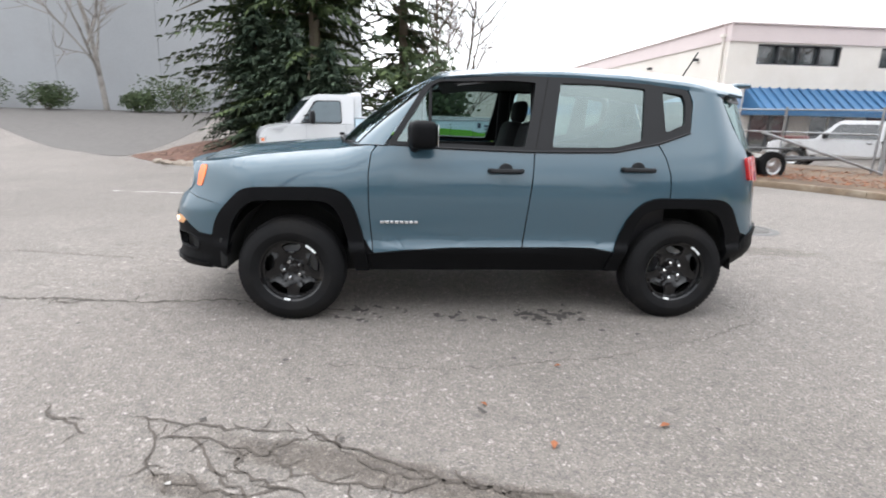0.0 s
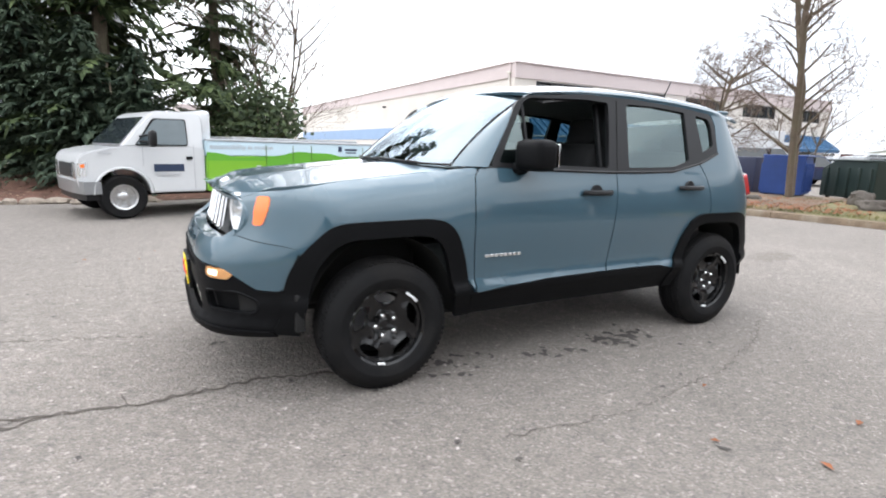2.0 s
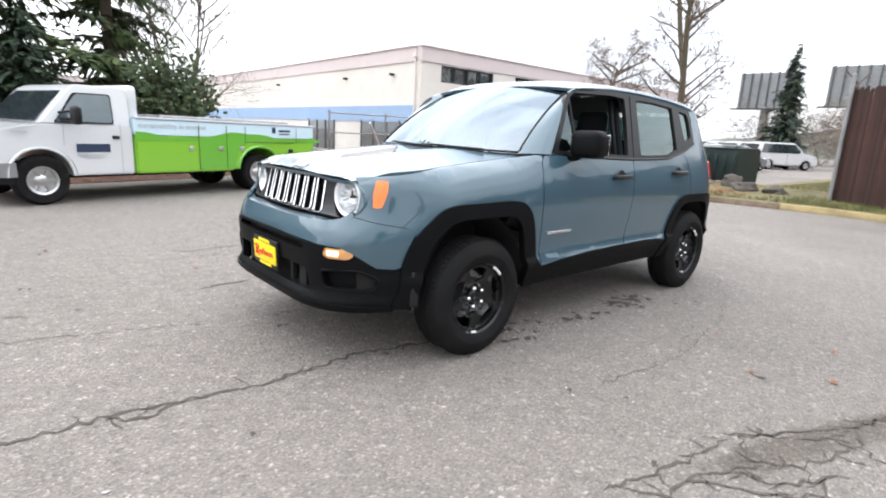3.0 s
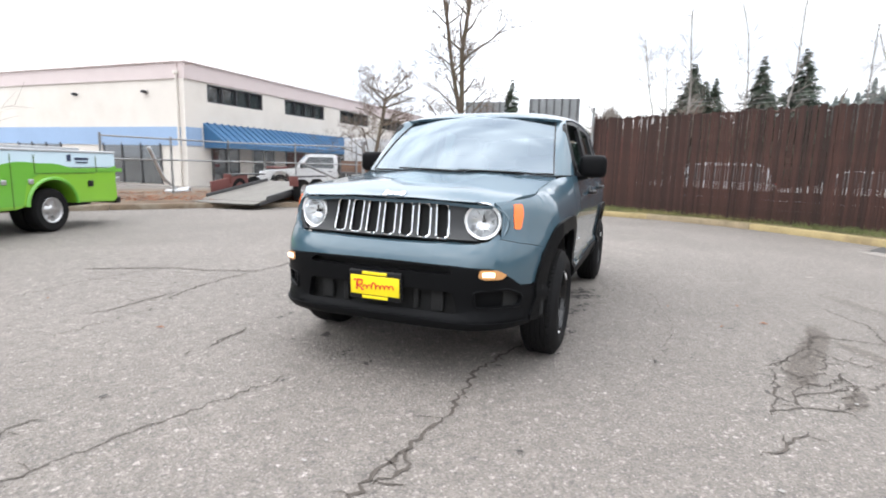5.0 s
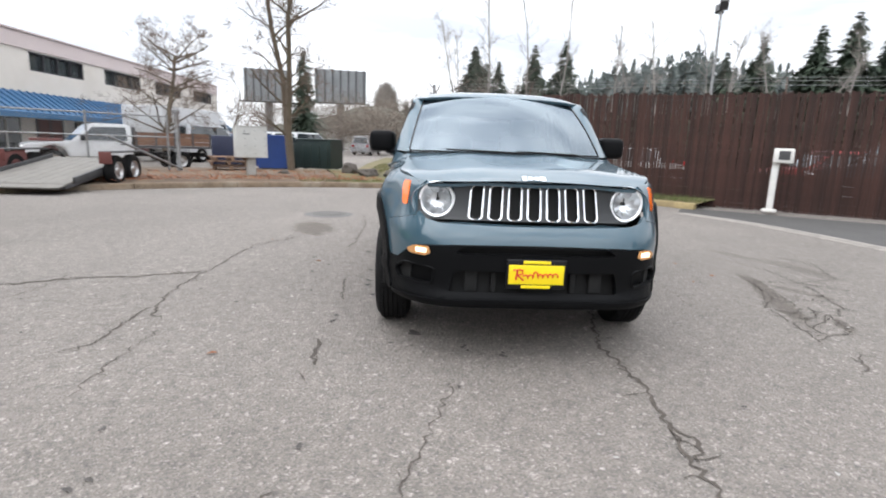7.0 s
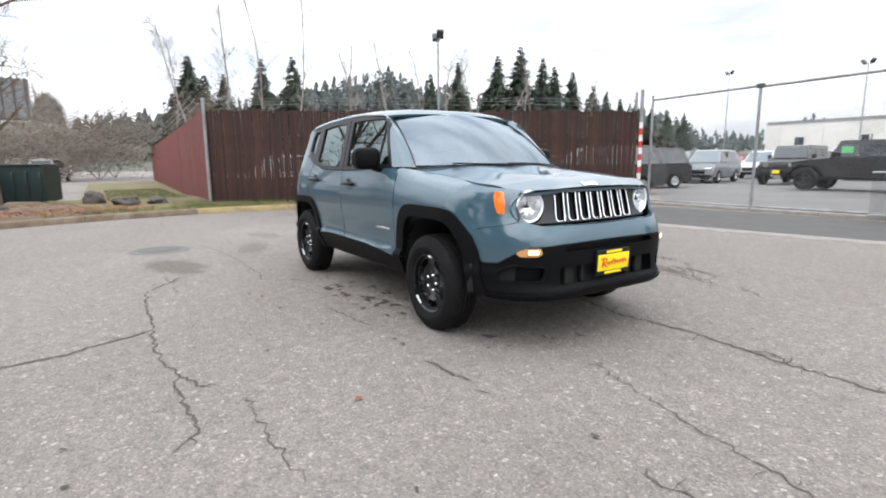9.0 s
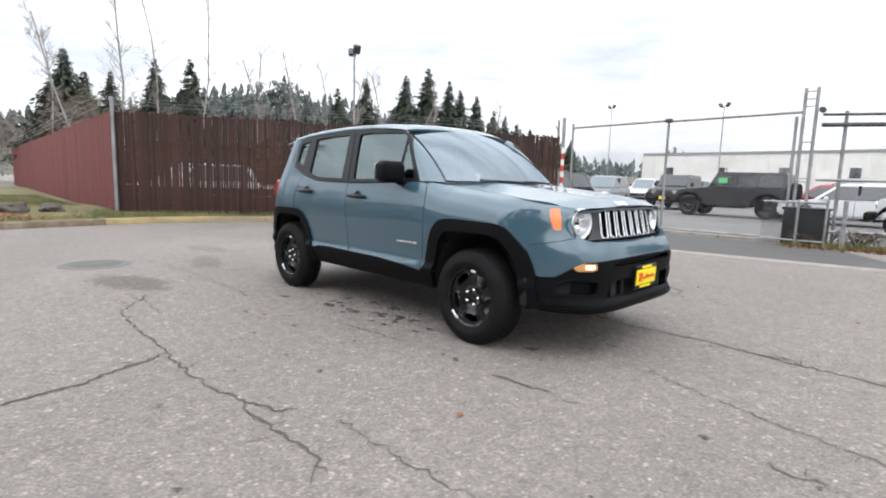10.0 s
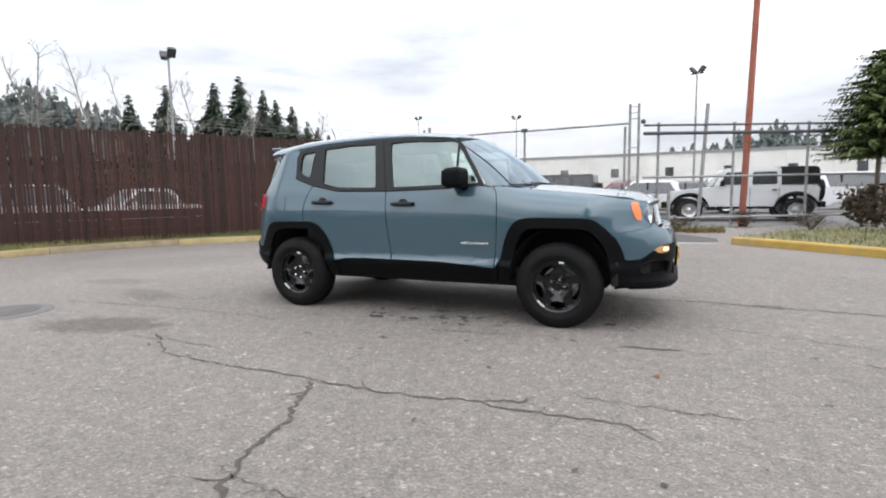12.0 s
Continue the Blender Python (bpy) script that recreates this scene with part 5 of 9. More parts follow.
scatter_blades("grass", "tufts of green and straw-coloured grass along the fence", on_verge(0.66, 1.0, 0.15, 2.0), 9000, 0.11, M_GRASS, 3)
scatter_blades("grass", "short yellowed lawn grass on the verge", on_verge(0.52, 0.72, 0.2, 5.0), 9000, 0.07, M_GRASS, 4)
lv, lf = [], []
r = random.Random(8)
reg = on_verge(0.1, 0.62, 0.1, 4.0)
for k in range(5200):
    x, y, z = reg(r)
    s, a = r.uniform(0.02, 0.05), r.uniform(0, 6.28)
    q = len(lv)
    for b in range(4):
        rr = s * (1.0 if b % 2 == 0 else 0.55)
        lv.append((x + rr * math.cos(a + b * 1.571), y + rr * math.sin(a + b * 1.571), z + 0.06 + r.uniform(-0.01, 0.02)))
    lf.append((q, q + 1, q + 2, q + 3))
for k in range(16):
    x, y = r.uniform(-3.2, 2), r.choice((-1, 1)) * r.uniform(1.6, 3.6)
    s, a = r.uniform(0.015, 0.035), r.uniform(0, 6.28)
    q = len(lv)
    for b in range(4):
        rr = s * (1.0 if b % 2 == 0 else 0.5)
        lv.append((x + rr * math.cos(a + b * 1.571), y + rr * math.sin(a + b * 1.571), 0.008 + 0.008 * (b % 2)))
    lf.append((q, q + 1, q + 2, q + 3))
me = bpy.data.meshes.new("leaf_litter")
me.from_pydata(lv, [], lf)
me.materials.append(M_LEAF)
tagged(new("leaf_litter", me), "brown fallen leaves over the verge", "leaves", kind="stuff")

# gutter strips and darker lane in front of the gate
M_GUTTER = mat("worn_gutter_concrete", (0.235, 0.215, 0.195), rough=0.95, var=0.3, scale=5, fine=60, bump=0.4)
for off in (0.0, 0.21):
    bm = bmesh.new()
    gl = resample([(5.45, -4.50 - off), (5.0, -4.86 - off), (4.2, -5.22 - off), (3.0, -5.45 - off), (1.7, -5.62 - off), (0.3, -5.80 - off), (-1.0, -6.0 - off), (-2.2, -6.2 - off), (-2.95, -6.34 - off)], 0.4)
    sweep(bm, gl, [(0.0, 0.003), (0.01, 0.014), (0.11, 0.014), (0.12, 0.003)])
    tagged(finish("gutter_strip", bm, M_GUTTER), "pale concrete gutter strip flush with the asphalt", "gutter", "gutter strips", kind="structure")
lane = [(5.7, -4.75), (5.0, -5.1), (4.2, -5.45), (3.0, -5.7), (1.7, -5.87), (0.3, -6.05), (-1.0, -6.25), (-2.95, -6.6), (-3.0, -7.6), (-2.0, -9.2), (0.0, -9.6), (3.6, -9.3), (4.4, -8.6), (5.4, -6.9), (6.6, -5.3)]
tagged(finish("lane", panel(lane, lambda a, b: Vector((a, b, 0.006)), 0.8, 0.004, out=(0, 0, 1)), M_DAMP), "darker strip of newer asphalt before the gate", "road", kind="structure")
yk = resample([(-3.15, -6.45), (-3.6, -6.1), (-4.05, -5.72), (-4.75, -5.0), (-5.9, -3.9), (-8.0, -2.0)], 0.4)
ykerb = thing("kerb", "yellow painted concrete kerb beside the lane", "kerb")
ykerb["kind"] = "structure"
for i in range(0, len(yk) - 1, 4):
    bm = bmesh.new()
    seg = yk[i:min(i + 5, len(yk))]
    if len(seg) > 1:
        rows = sweep(bm, seg, [(0.0, -0.02), (0.005, 0.12), (0.03, 0.145), (0.16, 0.145), (0.18, 0.12), (0.18, -0.02)])
        bm.faces.new(rows[0])
        bm.faces.new(rows[-1][::-1])
        bmesh.ops.recalc_face_normals(bm, faces=bm.faces[:])
        part("kerb_stone", bm, M_YELLOW, ykerb)
bm = bmesh.new()
sweep(bm, yk, [(0.17, 0.13), (0.6, 0.15), (1.8, 0.17), (3.6, 0.12), (5.5, -0.05)])
tagged(finish("verge", bm, M_TURF), "strip of rough grass by the mesh fence", "verge", kind="structure")


def yk_region(r):
    k = r.randrange(len(yk) - 1)
    d = (yk[k + 1] - yk[k]).normalized()
    p = yk[k].lerp(yk[k + 1], r.random()) + Vector((-d.y, d.x, 0)) * r.uniform(0.2, 4.2)
    return p.x, p.y, 0.13


scatter_blades("grass", "rough grass by the mesh fence", yk_region, 5000, 0.12, M_GRASS, 6)

# added dark ground keeping the fence slits dark, the darker tarmac of the car lot
yard_back = [(11.6, -0.6), (60.0, -4.0), (60.0, -40.0), (30.0, -27.4), (10.8, -18.7), (5.6, -10.2), (8.2, -6.0)]
tagged(finish("dark_ground_sheet", panel(yard_back, lambda a, b: Vector((a, b, 0.010)), 1.2, 0.006, out=(0, 0, 1)), M_GROUNDDARK), "dark ground added behind the slatted fence to keep its slits dark", "ground", kind="structure")
lot = [(4.6, -10.4), (10.4, -19.4), (34.0, -30.0), (36.0, -59.0), (-40.0, -59.0), (-30.0, -17.0), (-10.5, -15.3), (-1.6, -10.6)]
tagged(finish("car_lot", panel(lot, lambda a, b: Vector((a, b, 0.008)), 3.0, 0.005, out=(0, 0, 1)), M_LOT), "damp grey tarmac of the car lot behind the gate", "ground", kind="structure")

# lawn along the red fence
lawn = [(11.25, 0.42), (20.0, 0.05), (34.0, -0.5), (34.0, 3.2), (22.0, 3.3), (14.0, 3.0), (12.2, 2.6), (11.3, 1.6)]
tagged(finish("lawn", panel(lawn, lambda a, b: Vector((a, b, max(0.155, ground_height(a, b) + 0.02))), 0.8, 0.10, out=(0, 0, 1)), M_TURF), "worn winter lawn along the red fence", "lawn", kind="structure")


def lawn_region(r):
    return r.uniform(11.6, 22.0), r.uniform(0.45, 2.6), 0.15


scatter_blades("grass", "short worn grass along the red fence", lawn_region, 5000, 0.08, M_GRASS, 9)

# ---- slatted fence, mesh gate and mesh fences ----
M_SLAT = mat("rust_brown_fence_slat", (0.036, 0.0138, 0.0096), rough=0.85, var=0.55, scale=2.5, fine=20, bump=0.2, stretch=(3, 3, 0.5), dirt=(0.022, 0.014, 0.010), dirt_amt=0.8, rand=0.40)
def slat_far_material():
    """The same rust brown, varied from slat to slat of one joined mesh."""
    m = mat("rust_brown_far_slat", (0.036, 0.0138, 0.0096), rough=0.85, var=0.55, scale=2.5, fine=20, bump=0.2, stretch=(3, 3, 0.5), dirt=(0.022, 0.014, 0.010), dirt_amt=0.8)
    n, l = m.node_tree.nodes, m.node_tree.links
    b = n["Principled BSDF"]
    src = b.inputs["Base Color"].links[0].from_socket
    g, mr, hs = n.new("ShaderNodeNewGeometry"), n.new("ShaderNodeMapRange"), n.new("ShaderNodeHueSaturation")
    mr.inputs["To Min"].default_value, mr.inputs["To Max"].default_value = 0.6, 1.4
    l.new(g.outputs["Random Per Island"], mr.inputs["Value"])
    l.new(mr.outputs["Result"], hs.inputs["Value"])
    l.new(src, hs.inputs["Color"])
    l.new(hs.outputs["Color"], b.inputs["Base Color"])
    return m


M_SLATFAR = slat_far_material()
M_SLATRED = mat("dull_red_fence_slat", (0.150, 0.037, 0.032), rough=0.75, var=0.2, scale=2.5, fine=20, bump=0.2, stretch=(3, 3, 0.5), rand=0.2)
M_GALV = mat("galvanised_steel", (0.27, 0.275, 0.28), rough=0.5, metal=0.5, var=0.2, scale=6, fine=50, bump=0.1, dirt=(0.14, 0.10, 0.075), dirt_amt=0.7)
M_DARKBAR = mat("dark_painted_rail", (0.05, 0.05, 0.052), rough=0.6, var=0.3, scale=6, fine=50, bump=0.1)
M_REDPOLE = mat("rust_red_painted_pole", (0.26, 0.075, 0.042), rough=0.7, var=0.3, scale=4, fine=30, bump=0.2)
M_WHITEP = mat("off_white_paint", (0.66, 0.65, 0.62), rough=0.6, var=0.12, scale=4, fine=40, bump=0.1, dirt=(0.38, 0.35, 0.30), dirt_amt=0.5)
M_REDP = mat("red_band_paint", (0.45, 0.04, 0.03), rough=0.6, var=0.2, scale=5, fine=40, bump=0.1)

FC, FE = Vector((11.0, 0.25, 0.12)), Vector((4.85, -9.6, 0.02))
FL = Vector((46.0, -1.2, 0.1))
FENCE_H = 2.50


def slat_mesh(material, w):
    bm = bmesh.new()
    box(bm, (0, 0, 0.5), (w, 0.012, 1.0))
    me = bpy.data.meshes.new("slat")
    bm.to_mesh(me)
    bm.free()
    me.materials.append(material)
    return me


def slat_fence(a, b, pitch, width, me, label, seed, limit=300, joined=None, lost=0.0, back=0.06):
    """Upright slats woven into a wire fence, with narrow slits between them; lost: the share of slats that are broken short."""
    fence = thing("slatted_fence", label, "fence")
    r = random.Random(seed)
    d = (b - a)
    ln = d.length
    d.normalize()
    ang = math.atan2(d.y, d.x)
    nrm = Vector((d.y, -d.x, 0))
    posts = int(ln / 3.0) + 1
    for k in range(posts + 1):
        p = a + d * (ln * k / posts)
        bm = bmesh.new()
        cyl(bm, p - Vector((0, 0, 0.25)) - nrm * back, p + Vector((0, 0, FENCE_H + 0.02)) - nrm * back, 0.035, seg=10)
        top = p + Vector((0, 0, FENCE_H)) - nrm * back
        tube(bm, [top, top + Vector((0, 0, 0.12)) - nrm * 0.04, top + Vector((0, 0, 0.36)) - nrm * 0.26], 0.014, 6)
        part("fence_post", bm, M_RUSTPOST, fence)
    for z in (0.08, 1.25, FENCE_H - 0.06):
        bm = bmesh.new()
        cyl(bm, a + Vector((0, 0, z)) - nrm * back, b + Vector((0, 0, z)) - nrm * back, 0.02, seg=8)
        part("fence_rail", bm, M_RUSTPOST, fence)
    for z, o in ((0.18, 0.10), (0.28, 0.19), (0.36, 0.27)):
        bm = bmesh.new()
        n = max(8, int(ln / 0.15))
        pts = [a + d * (ln * k / n) - nrm * o + Vector((0, 0, FENCE_H + z - 0.03 * math.sin(math.pi * ((k / n * posts) % 1)) + r.uniform(-0.004, 0.004))) for k in range(n + 1)]
        tube(bm, pts, 0.004, 4)
        for k in range(0, n, 1):
            p = pts[k]
            q = Vector((r.uniform(-1, 1), r.uniform(-1, 1), r.uniform(-1, 1))).normalized() * 0.025
            tube(bm, [p - q, p + q], 0.003, 3)
        part("barbed_wire", bm, M_GALV, fence)
    # added boards behind the slats' foot, hiding what the lower slits would show
    if lost:
        for k in range(4):
            bm = bmesh.new()
            c = (a + b) / 2
            box(bm, c + Vector((0, 0, 0.06 + 0.20 * k)) - nrm * 0.10, (ln, 0.02, 0.19), 0.004, Matrix.Rotation(ang, 4, "Z"))
            part("foot_board", bm, joined, fence)
    made = 0
    extra = bmesh.new()
    tight = 0.5
    for k in range(int(ln / pitch)):
        s = (k + 0.5) * pitch
        # the slits are wider in some bays and almost shut in others
        tight = max(0.0, min(1.0, tight + r.uniform(-0.14, 0.14)))
        wide = r.uniform(0.92, 1.06) + 0.14 * tight
        z0, h = r.uniform(-0.10, -0.02), FENCE_H + r.uniform(-0.035, 0.035)
        if r.random() < lost:
            h -= r.uniform(0.05, 0.35)
        m = Matrix.Translation(a + d * s + Vector((0, 0, z0)) + nrm * r.uniform(-0.004, 0.004)) @ Matrix.Rotation(ang + r.uniform(-0.05, 0.05), 4, "Z") @ Matrix.Rotation(r.uniform(-0.006, 0.006), 4, "Y") @ Matrix.Diagonal((wide, 1, h - z0, 1))
        if made < limit:
            ob = new("slat", me)
            ob.parent = fence
            ob.matrix_world = m
            made += 1
        else:
            g = bmesh.ops.create_cube(extra, size=1.0)
            bmesh.ops.transform(extra, matrix=m @ Matrix.Translation((0, 0, 0.5)) @ Matrix.Diagonal((width, 0.012, 1, 1)), verts=g["verts"])
    o = part("far_slat", extra, joined, fence)
    o["kind"] = "stuff"
    return fence


M_RUSTPOST = mat("rusted_steel_tube", (0.10, 0.06, 0.045), rough=0.8, metal=0.2, var=0.4, scale=6, fine=50, bump=0.2, dirt=(0.22, 0.20, 0.18), dirt_amt=0.5)
slat_fence(FC, FE, 0.060, 0.050, slat_mesh(M_SLAT, 0.050), "tall rust-brown slatted fence with narrow slits and barbed wire", 11, 280, M_SLATFAR, 0.03)
slat_fence(FC + Vector((0.05, 0, 0)), FL, 0.075, 0.079, slat_mesh(M_SLATRED, 0.079), "long dull-red slatted fence with barbed wire", 12, 260, M_SLATRED, back=-0.07)
bm = bmesh.new()
cyl(bm, FC + Vector((-0.07, 0.02, -0.3)), FC + Vector((-0.07, 0.02, FENCE_H + 0.28)), 0.042, seg=14)
lathe(bm, [(0.0, 0.03), (0.03, 0.025), (0.055, 0.0)], Matrix.Translation(FC + Vector((-0.07, 0.02, FENCE_H + 0.28))), 14)
cp = finish("corner_post", bm, M_GALV)
tagged(cp, "galvanised corner post of the slatted fence", "post")

# red and white banded post at the fence end
bp = thing("banded_post", "tall steel post with red and white bands", "post", m=Matrix.Translation((FE.x - 0.12, FE.y - 0.02, 0)))
for k in range(13):
    bm = bmesh.new()
    cyl(bm, (0, 0, 0.17 * k), (0, 0, 0.17 * (k + 1)), 0.05, seg=14)
    part("band", bm, M_REDP if k % 2 else M_WHITEP, bp)
bm = bmesh.new()
cyl(bm, (0, 0, 2.21), (0, 0, 3.05), 0.05, seg=14)
cyl(bm, (0.18, 0, 0), (0.18, 0, 3.0), 0.035, seg=12)
part("upper_post", bm, M_GALV, bp)


def chain_link(bm, a, b, z0, z1, pitch=0.075, r=0.0012):
    """Woven mesh as two sets of slanted wires."""
    d = b - a
    ln = d.length
    d = d.normalized()
    h = z1 - z0
    n = int((ln + h) / pitch)
    for k in range(n):
        s = k * pitch
        for rev in (0, 1):
            s0, s1 = s - h, s
            q0, q1 = max(0, s0), min(ln, s1)
            if q1 - q0 < 0.02:
                continue
            za, zb = z0 + (q0 - s0), z0 + (q1 - s0)
            if rev:
                p, q = a + d * (ln - q0), a + d * (ln - q1)
            else:
                p, q = a + d * q0, a + d * q1
            p, q = Vector((p.x, p.y, za)), Vector((q.x, q.y, zb))
            cyl(bm, p, q, r, seg=3, caps=False)


GL, GM, GR = Vector((4.6, -9.9, 0)), Vector((1.85, -9.9, 0)), Vector((-1.0, -9.95, 0))
gate = thing("mesh_gate", "galvanised steel sliding gate of woven wire mesh", "gate")
for p, h in ((GL, 2.9), (GM, 2.78), (GR + Vector((0.12, 0, 0)), 2.75)):
    bm = bmesh.new()
    cyl(bm, p, p + Vector((0, 0, h)), 0.032, seg=12)
    part("gate_upright", bm, M_GALV, gate)
for a, b, z, r0 in ((GL, GM, 2.78, 0.03), (GM, GR, 2.80, 0.03), (GL, GR, 0.10, 0.03)):
    bm = bmesh.new()
    cyl(bm, a + Vector((0, 0, z)), b + Vector((0, 0, z + (0.04 if z > 1 else 0))), r0, seg=10)
    part("gate_rail", bm, M_GALV, gate)
for a, b in ((GL, GM), (GM, GR)):
    bm = bmesh.new()
    chain_link(bm, a, b, 0.10, 2.74)
    o = part("wire_mesh", bm, M_GALV, gate)
bm = bmesh.new()
box(bm, GM + Vector((0, 0, 2.82)), (0.18, 0.09, 0.10), 0.02)
part("roller_box", bm, M_DARKBAR, gate)

tower = thing("gate_tower", "pair of tall gate posts with rungs and rollers", "gate post", m=Matrix.Translation((GR.x, GR.y, 0)))
for dx in (0.0, -0.22):
    bm = bmesh.new()
    cyl(bm, (dx, 0, -0.02), (dx, 0, 3.34), 0.034, seg=14)
    part("tower_post", bm, M_GALV, tower)
for z in (0.6, 1.35, 1.42, 2.2, 2.95, 3.10, 3.26):
    bm = bmesh.new()
    cyl(bm, (0, 0, z), (-0.22, 0, z), 0.012, seg=8)
    part("rung", bm, M_GALV, tower)
bm = bmesh.new()
cyl(bm, (-0.33, -0.06, 2.86), (-0.33, 0.06, 2.86), 0.06, seg=18)
part("roller", bm, M_DARKBAR, tower)
for z, r0 in ((2.76, 0.028), (2.55, 0.045), (1.40, 0.03), (0.30, 0.03)):
    bm = bmesh.new()
    cyl(bm, (-0.35, 0.0, z), (-8.2, -4.0, z + 0.02), r0, seg=10)
    part("guide_rail", bm, M_DARKBAR if z > 2 else M_GALV, tower)
low = thing("low_gate_frame", "low galvanised steel frame beside the gate post", "gate frame", m=Matrix.Translation((GR.x + 0.25, GR.y + 0.55, 0)))
for x in (-0.45, -0.95, -1.25):
    bm = bmesh.new()
    cyl(bm, (x, 0, 0), (x, 0, 0.98), 0.04 if x < -1 else 0.025, seg=10)
    part("frame_post", bm, M_GALV, low)
for z in (0.12, 0.92):
    bm = bmesh.new()
    cyl(bm, (0.2, 0, z), (-0.95, 0, z), 0.022, seg=8)
    part("frame_bar", bm, M_GALV, low)

bm = bmesh.new()
chain_link(bm, Vector((0.2, 0, 0)), Vector((-0.95, 0, 0)), 0.14, 0.90, 0.05, 0.003)
part("wire_mesh", bm, M_DARKBAR, low)

# concrete threshold under the gate, with the rust-stained track on it
thr = thing("gate_threshold", "low worn concrete threshold under the mesh gate", "kerb")
thr["kind"] = "structure"
for k in range(4):
    q0, q1 = GL.lerp(GR, k / 4), GL.lerp(GR, (k + 1) / 4)
    bm = bmesh.new()
    box(bm, (q0 + q1) / 2 + Vector((0, 0.10, 0.03)), ((q1 - q0).length - 0.012, 0.24, 0.10), 0.02)
    part("threshold_stone", bm, M_GUTTER, thr)
bm = bmesh.new()
box(bm, (GL + GR) / 2 + Vector((0, 0.02, 0.088)), ((GR - GL).length - 0.1, 0.03, 0.022), 0.004)
part("gate_track", bm, M_DARKBAR, thr)

sb = thing("storage_bin", "black lidded plastic bin behind the low frame", "bin", m=Matrix.Translation((GR.x - 0.28, GR.y + 0.12, 0.006)))
bm = bmesh.new()
box(bm, (0, 0, 0.37), (0.78, 0.42, 0.74), 0.03)
part("body", bm, M_BLACK, sb)
bm = bmesh.new()
box(bm, (0, 0, 0.77), (0.84, 0.47, 0.06), 0.02)
part("lid", bm, M_BLACK, sb)


def gate_foot(r):
    x = r.uniform(-3.3, -1.0)
    return x, -9.55 + 0.28 * (x + 1.0) * 0.4 + r.gauss(0, 0.28), 0.006


scatter_blades("grass", "green and yellow weeds by the gate posts", gate_foot, 900, 0.16, M_GRASS, 61)
scatter_blades("leaf_litter", "reddish dry leaves blown against the gate posts", gate_foot, 1500, 0.05, M_LEAF, 62, 0.028)

mf = thing("mesh_fence", "galvanised woven wire fence along the lot", "fence")
MA, MB = Vector((-1.7, -10.3, 0.1)), Vector((-11.0, -15.0, 0.1))
for k in range(6):
    p = MA.lerp(MB, k / 5)
    bm = bmesh.new()
    cyl(bm, p - Vector((0, 0, 0.2)), p + Vector((0, 0, 2.75)), 0.035, seg=10)
    part("fence_post", bm, M_GALV, mf)
bm = bmesh.new()
chain_link(bm, MA, MB, 0.12, 2.2, pitch=0.10)
part("wire_mesh", bm, M_GALV, mf)

lp = thing("leaning_post", "thick grey steel post leaning by the mesh fence", "post", m=Matrix.Translation((-2.72, -10.75, 0.05)))
bm = bmesh.new()
cyl(bm, (0, 0, -0.1), (-0.16, 0, 3.25), 0.05, 0.045, 14)
part("shaft", bm, M_GALV, lp)
bm = bmesh.new()
lathe(bm, [(0.0, 0.03), (0.03, 0.025), (0.05, 0.0)], Matrix.Translation((-0.16, 0, 3.25)), 14)
part("cap", bm, M_GALV, lp)

rp = thing("steel_pole", "tall rust-red painted steel pole", "pole", m=Matrix.Translation((-3.87, -11.7, 0.1)))
bm = bmesh.new()
cyl(bm, (0, 0, -0.15), (-0.22, 0, 9.5), 0.085, 0.075, 16)
part("shaft", bm, M_REDPOLE, rp)
bm = bmesh.new()
box(bm, (0, 0, 0.02), (0.34, 0.34, 0.03), 0.01)
part("base_plate", bm, M_REDPOLE, rp)


def flood_pole(x, y, h, heads, label):
    p = thing("flood_light", label, "lamp post", m=Matrix.Translation((x, y, 0)))
    bm = bmesh.new()
    cyl(bm, (0, 0, -0.1), (0, 0, h), 0.075, 0.045, 12)
    part("pole", bm, M_GALV, p)
    bm = bmesh.new()
    cyl(bm, (-0.35, 0.1, h), (0.35, -0.1, h), 0.03, seg=8)
    part("cross_arm", bm, M_GALV, p)
    for dx in heads:
        bm = bmesh.new()
        box(bm, (dx, -dx * 0.3, h + 0.20), (0.20, 0.36, 0.44), 0.04, Matrix.Rotation(radians(-25), 4, "Z") @ Matrix.Rotation(radians(math.copysign(38, dx)), 4, "Y"))
        part("lamp_head", bm, M_DARKBAR, p)
    return p


flood_pole(19.2, -12.5, 7.4, (-0.36, 0.36), "floodlight pole with two dark lamp heads behind the fence")
flood_pole(-3.15, -29.0, 7.6, (-0.25, 0.2), "floodlight pole standing in the car lot")
flood_pole(14.0, -52.0, 9.0, (-0.36, 0.36), "floodlight pole standing in the car lot")
flood_pole(30.0, -60.0, 11.0, (-0.36, 0.36), "floodlight pole standing in the car lot")

# card reader on a white post
cr = thing("card_reader", "white metal reader box on a post by the fence", "card reader", m=Matrix.Translation((5.82, -6.78, 0.1)) @ Matrix.Rotation(radians(-38), 4, "Z"))
bm = bmesh.new()
box(bm, (0, 0, 0.5), (0.12, 0.12, 1.1), 0.01)
part("post", bm, M_WHITEP, cr)
bm = bmesh.new()
box(bm, (-0.05, -0.12, 1.12), (0.24, 0.36, 0.30), 0.03)
part("reader_box", bm, M_WHITEP, cr)
bm = bmesh.new()
box(bm, (-0.172, -0.14, 1.13), (0.012, 0.20, 0.18), 0.005)
part("screen", bm, M_DARKBAR, cr)
bm = bmesh.new()
box(bm, (0, 0, -0.02), (0.26, 0.26, 0.05), 0.01)
part("base_plate", bm, M_WHITEP, cr)

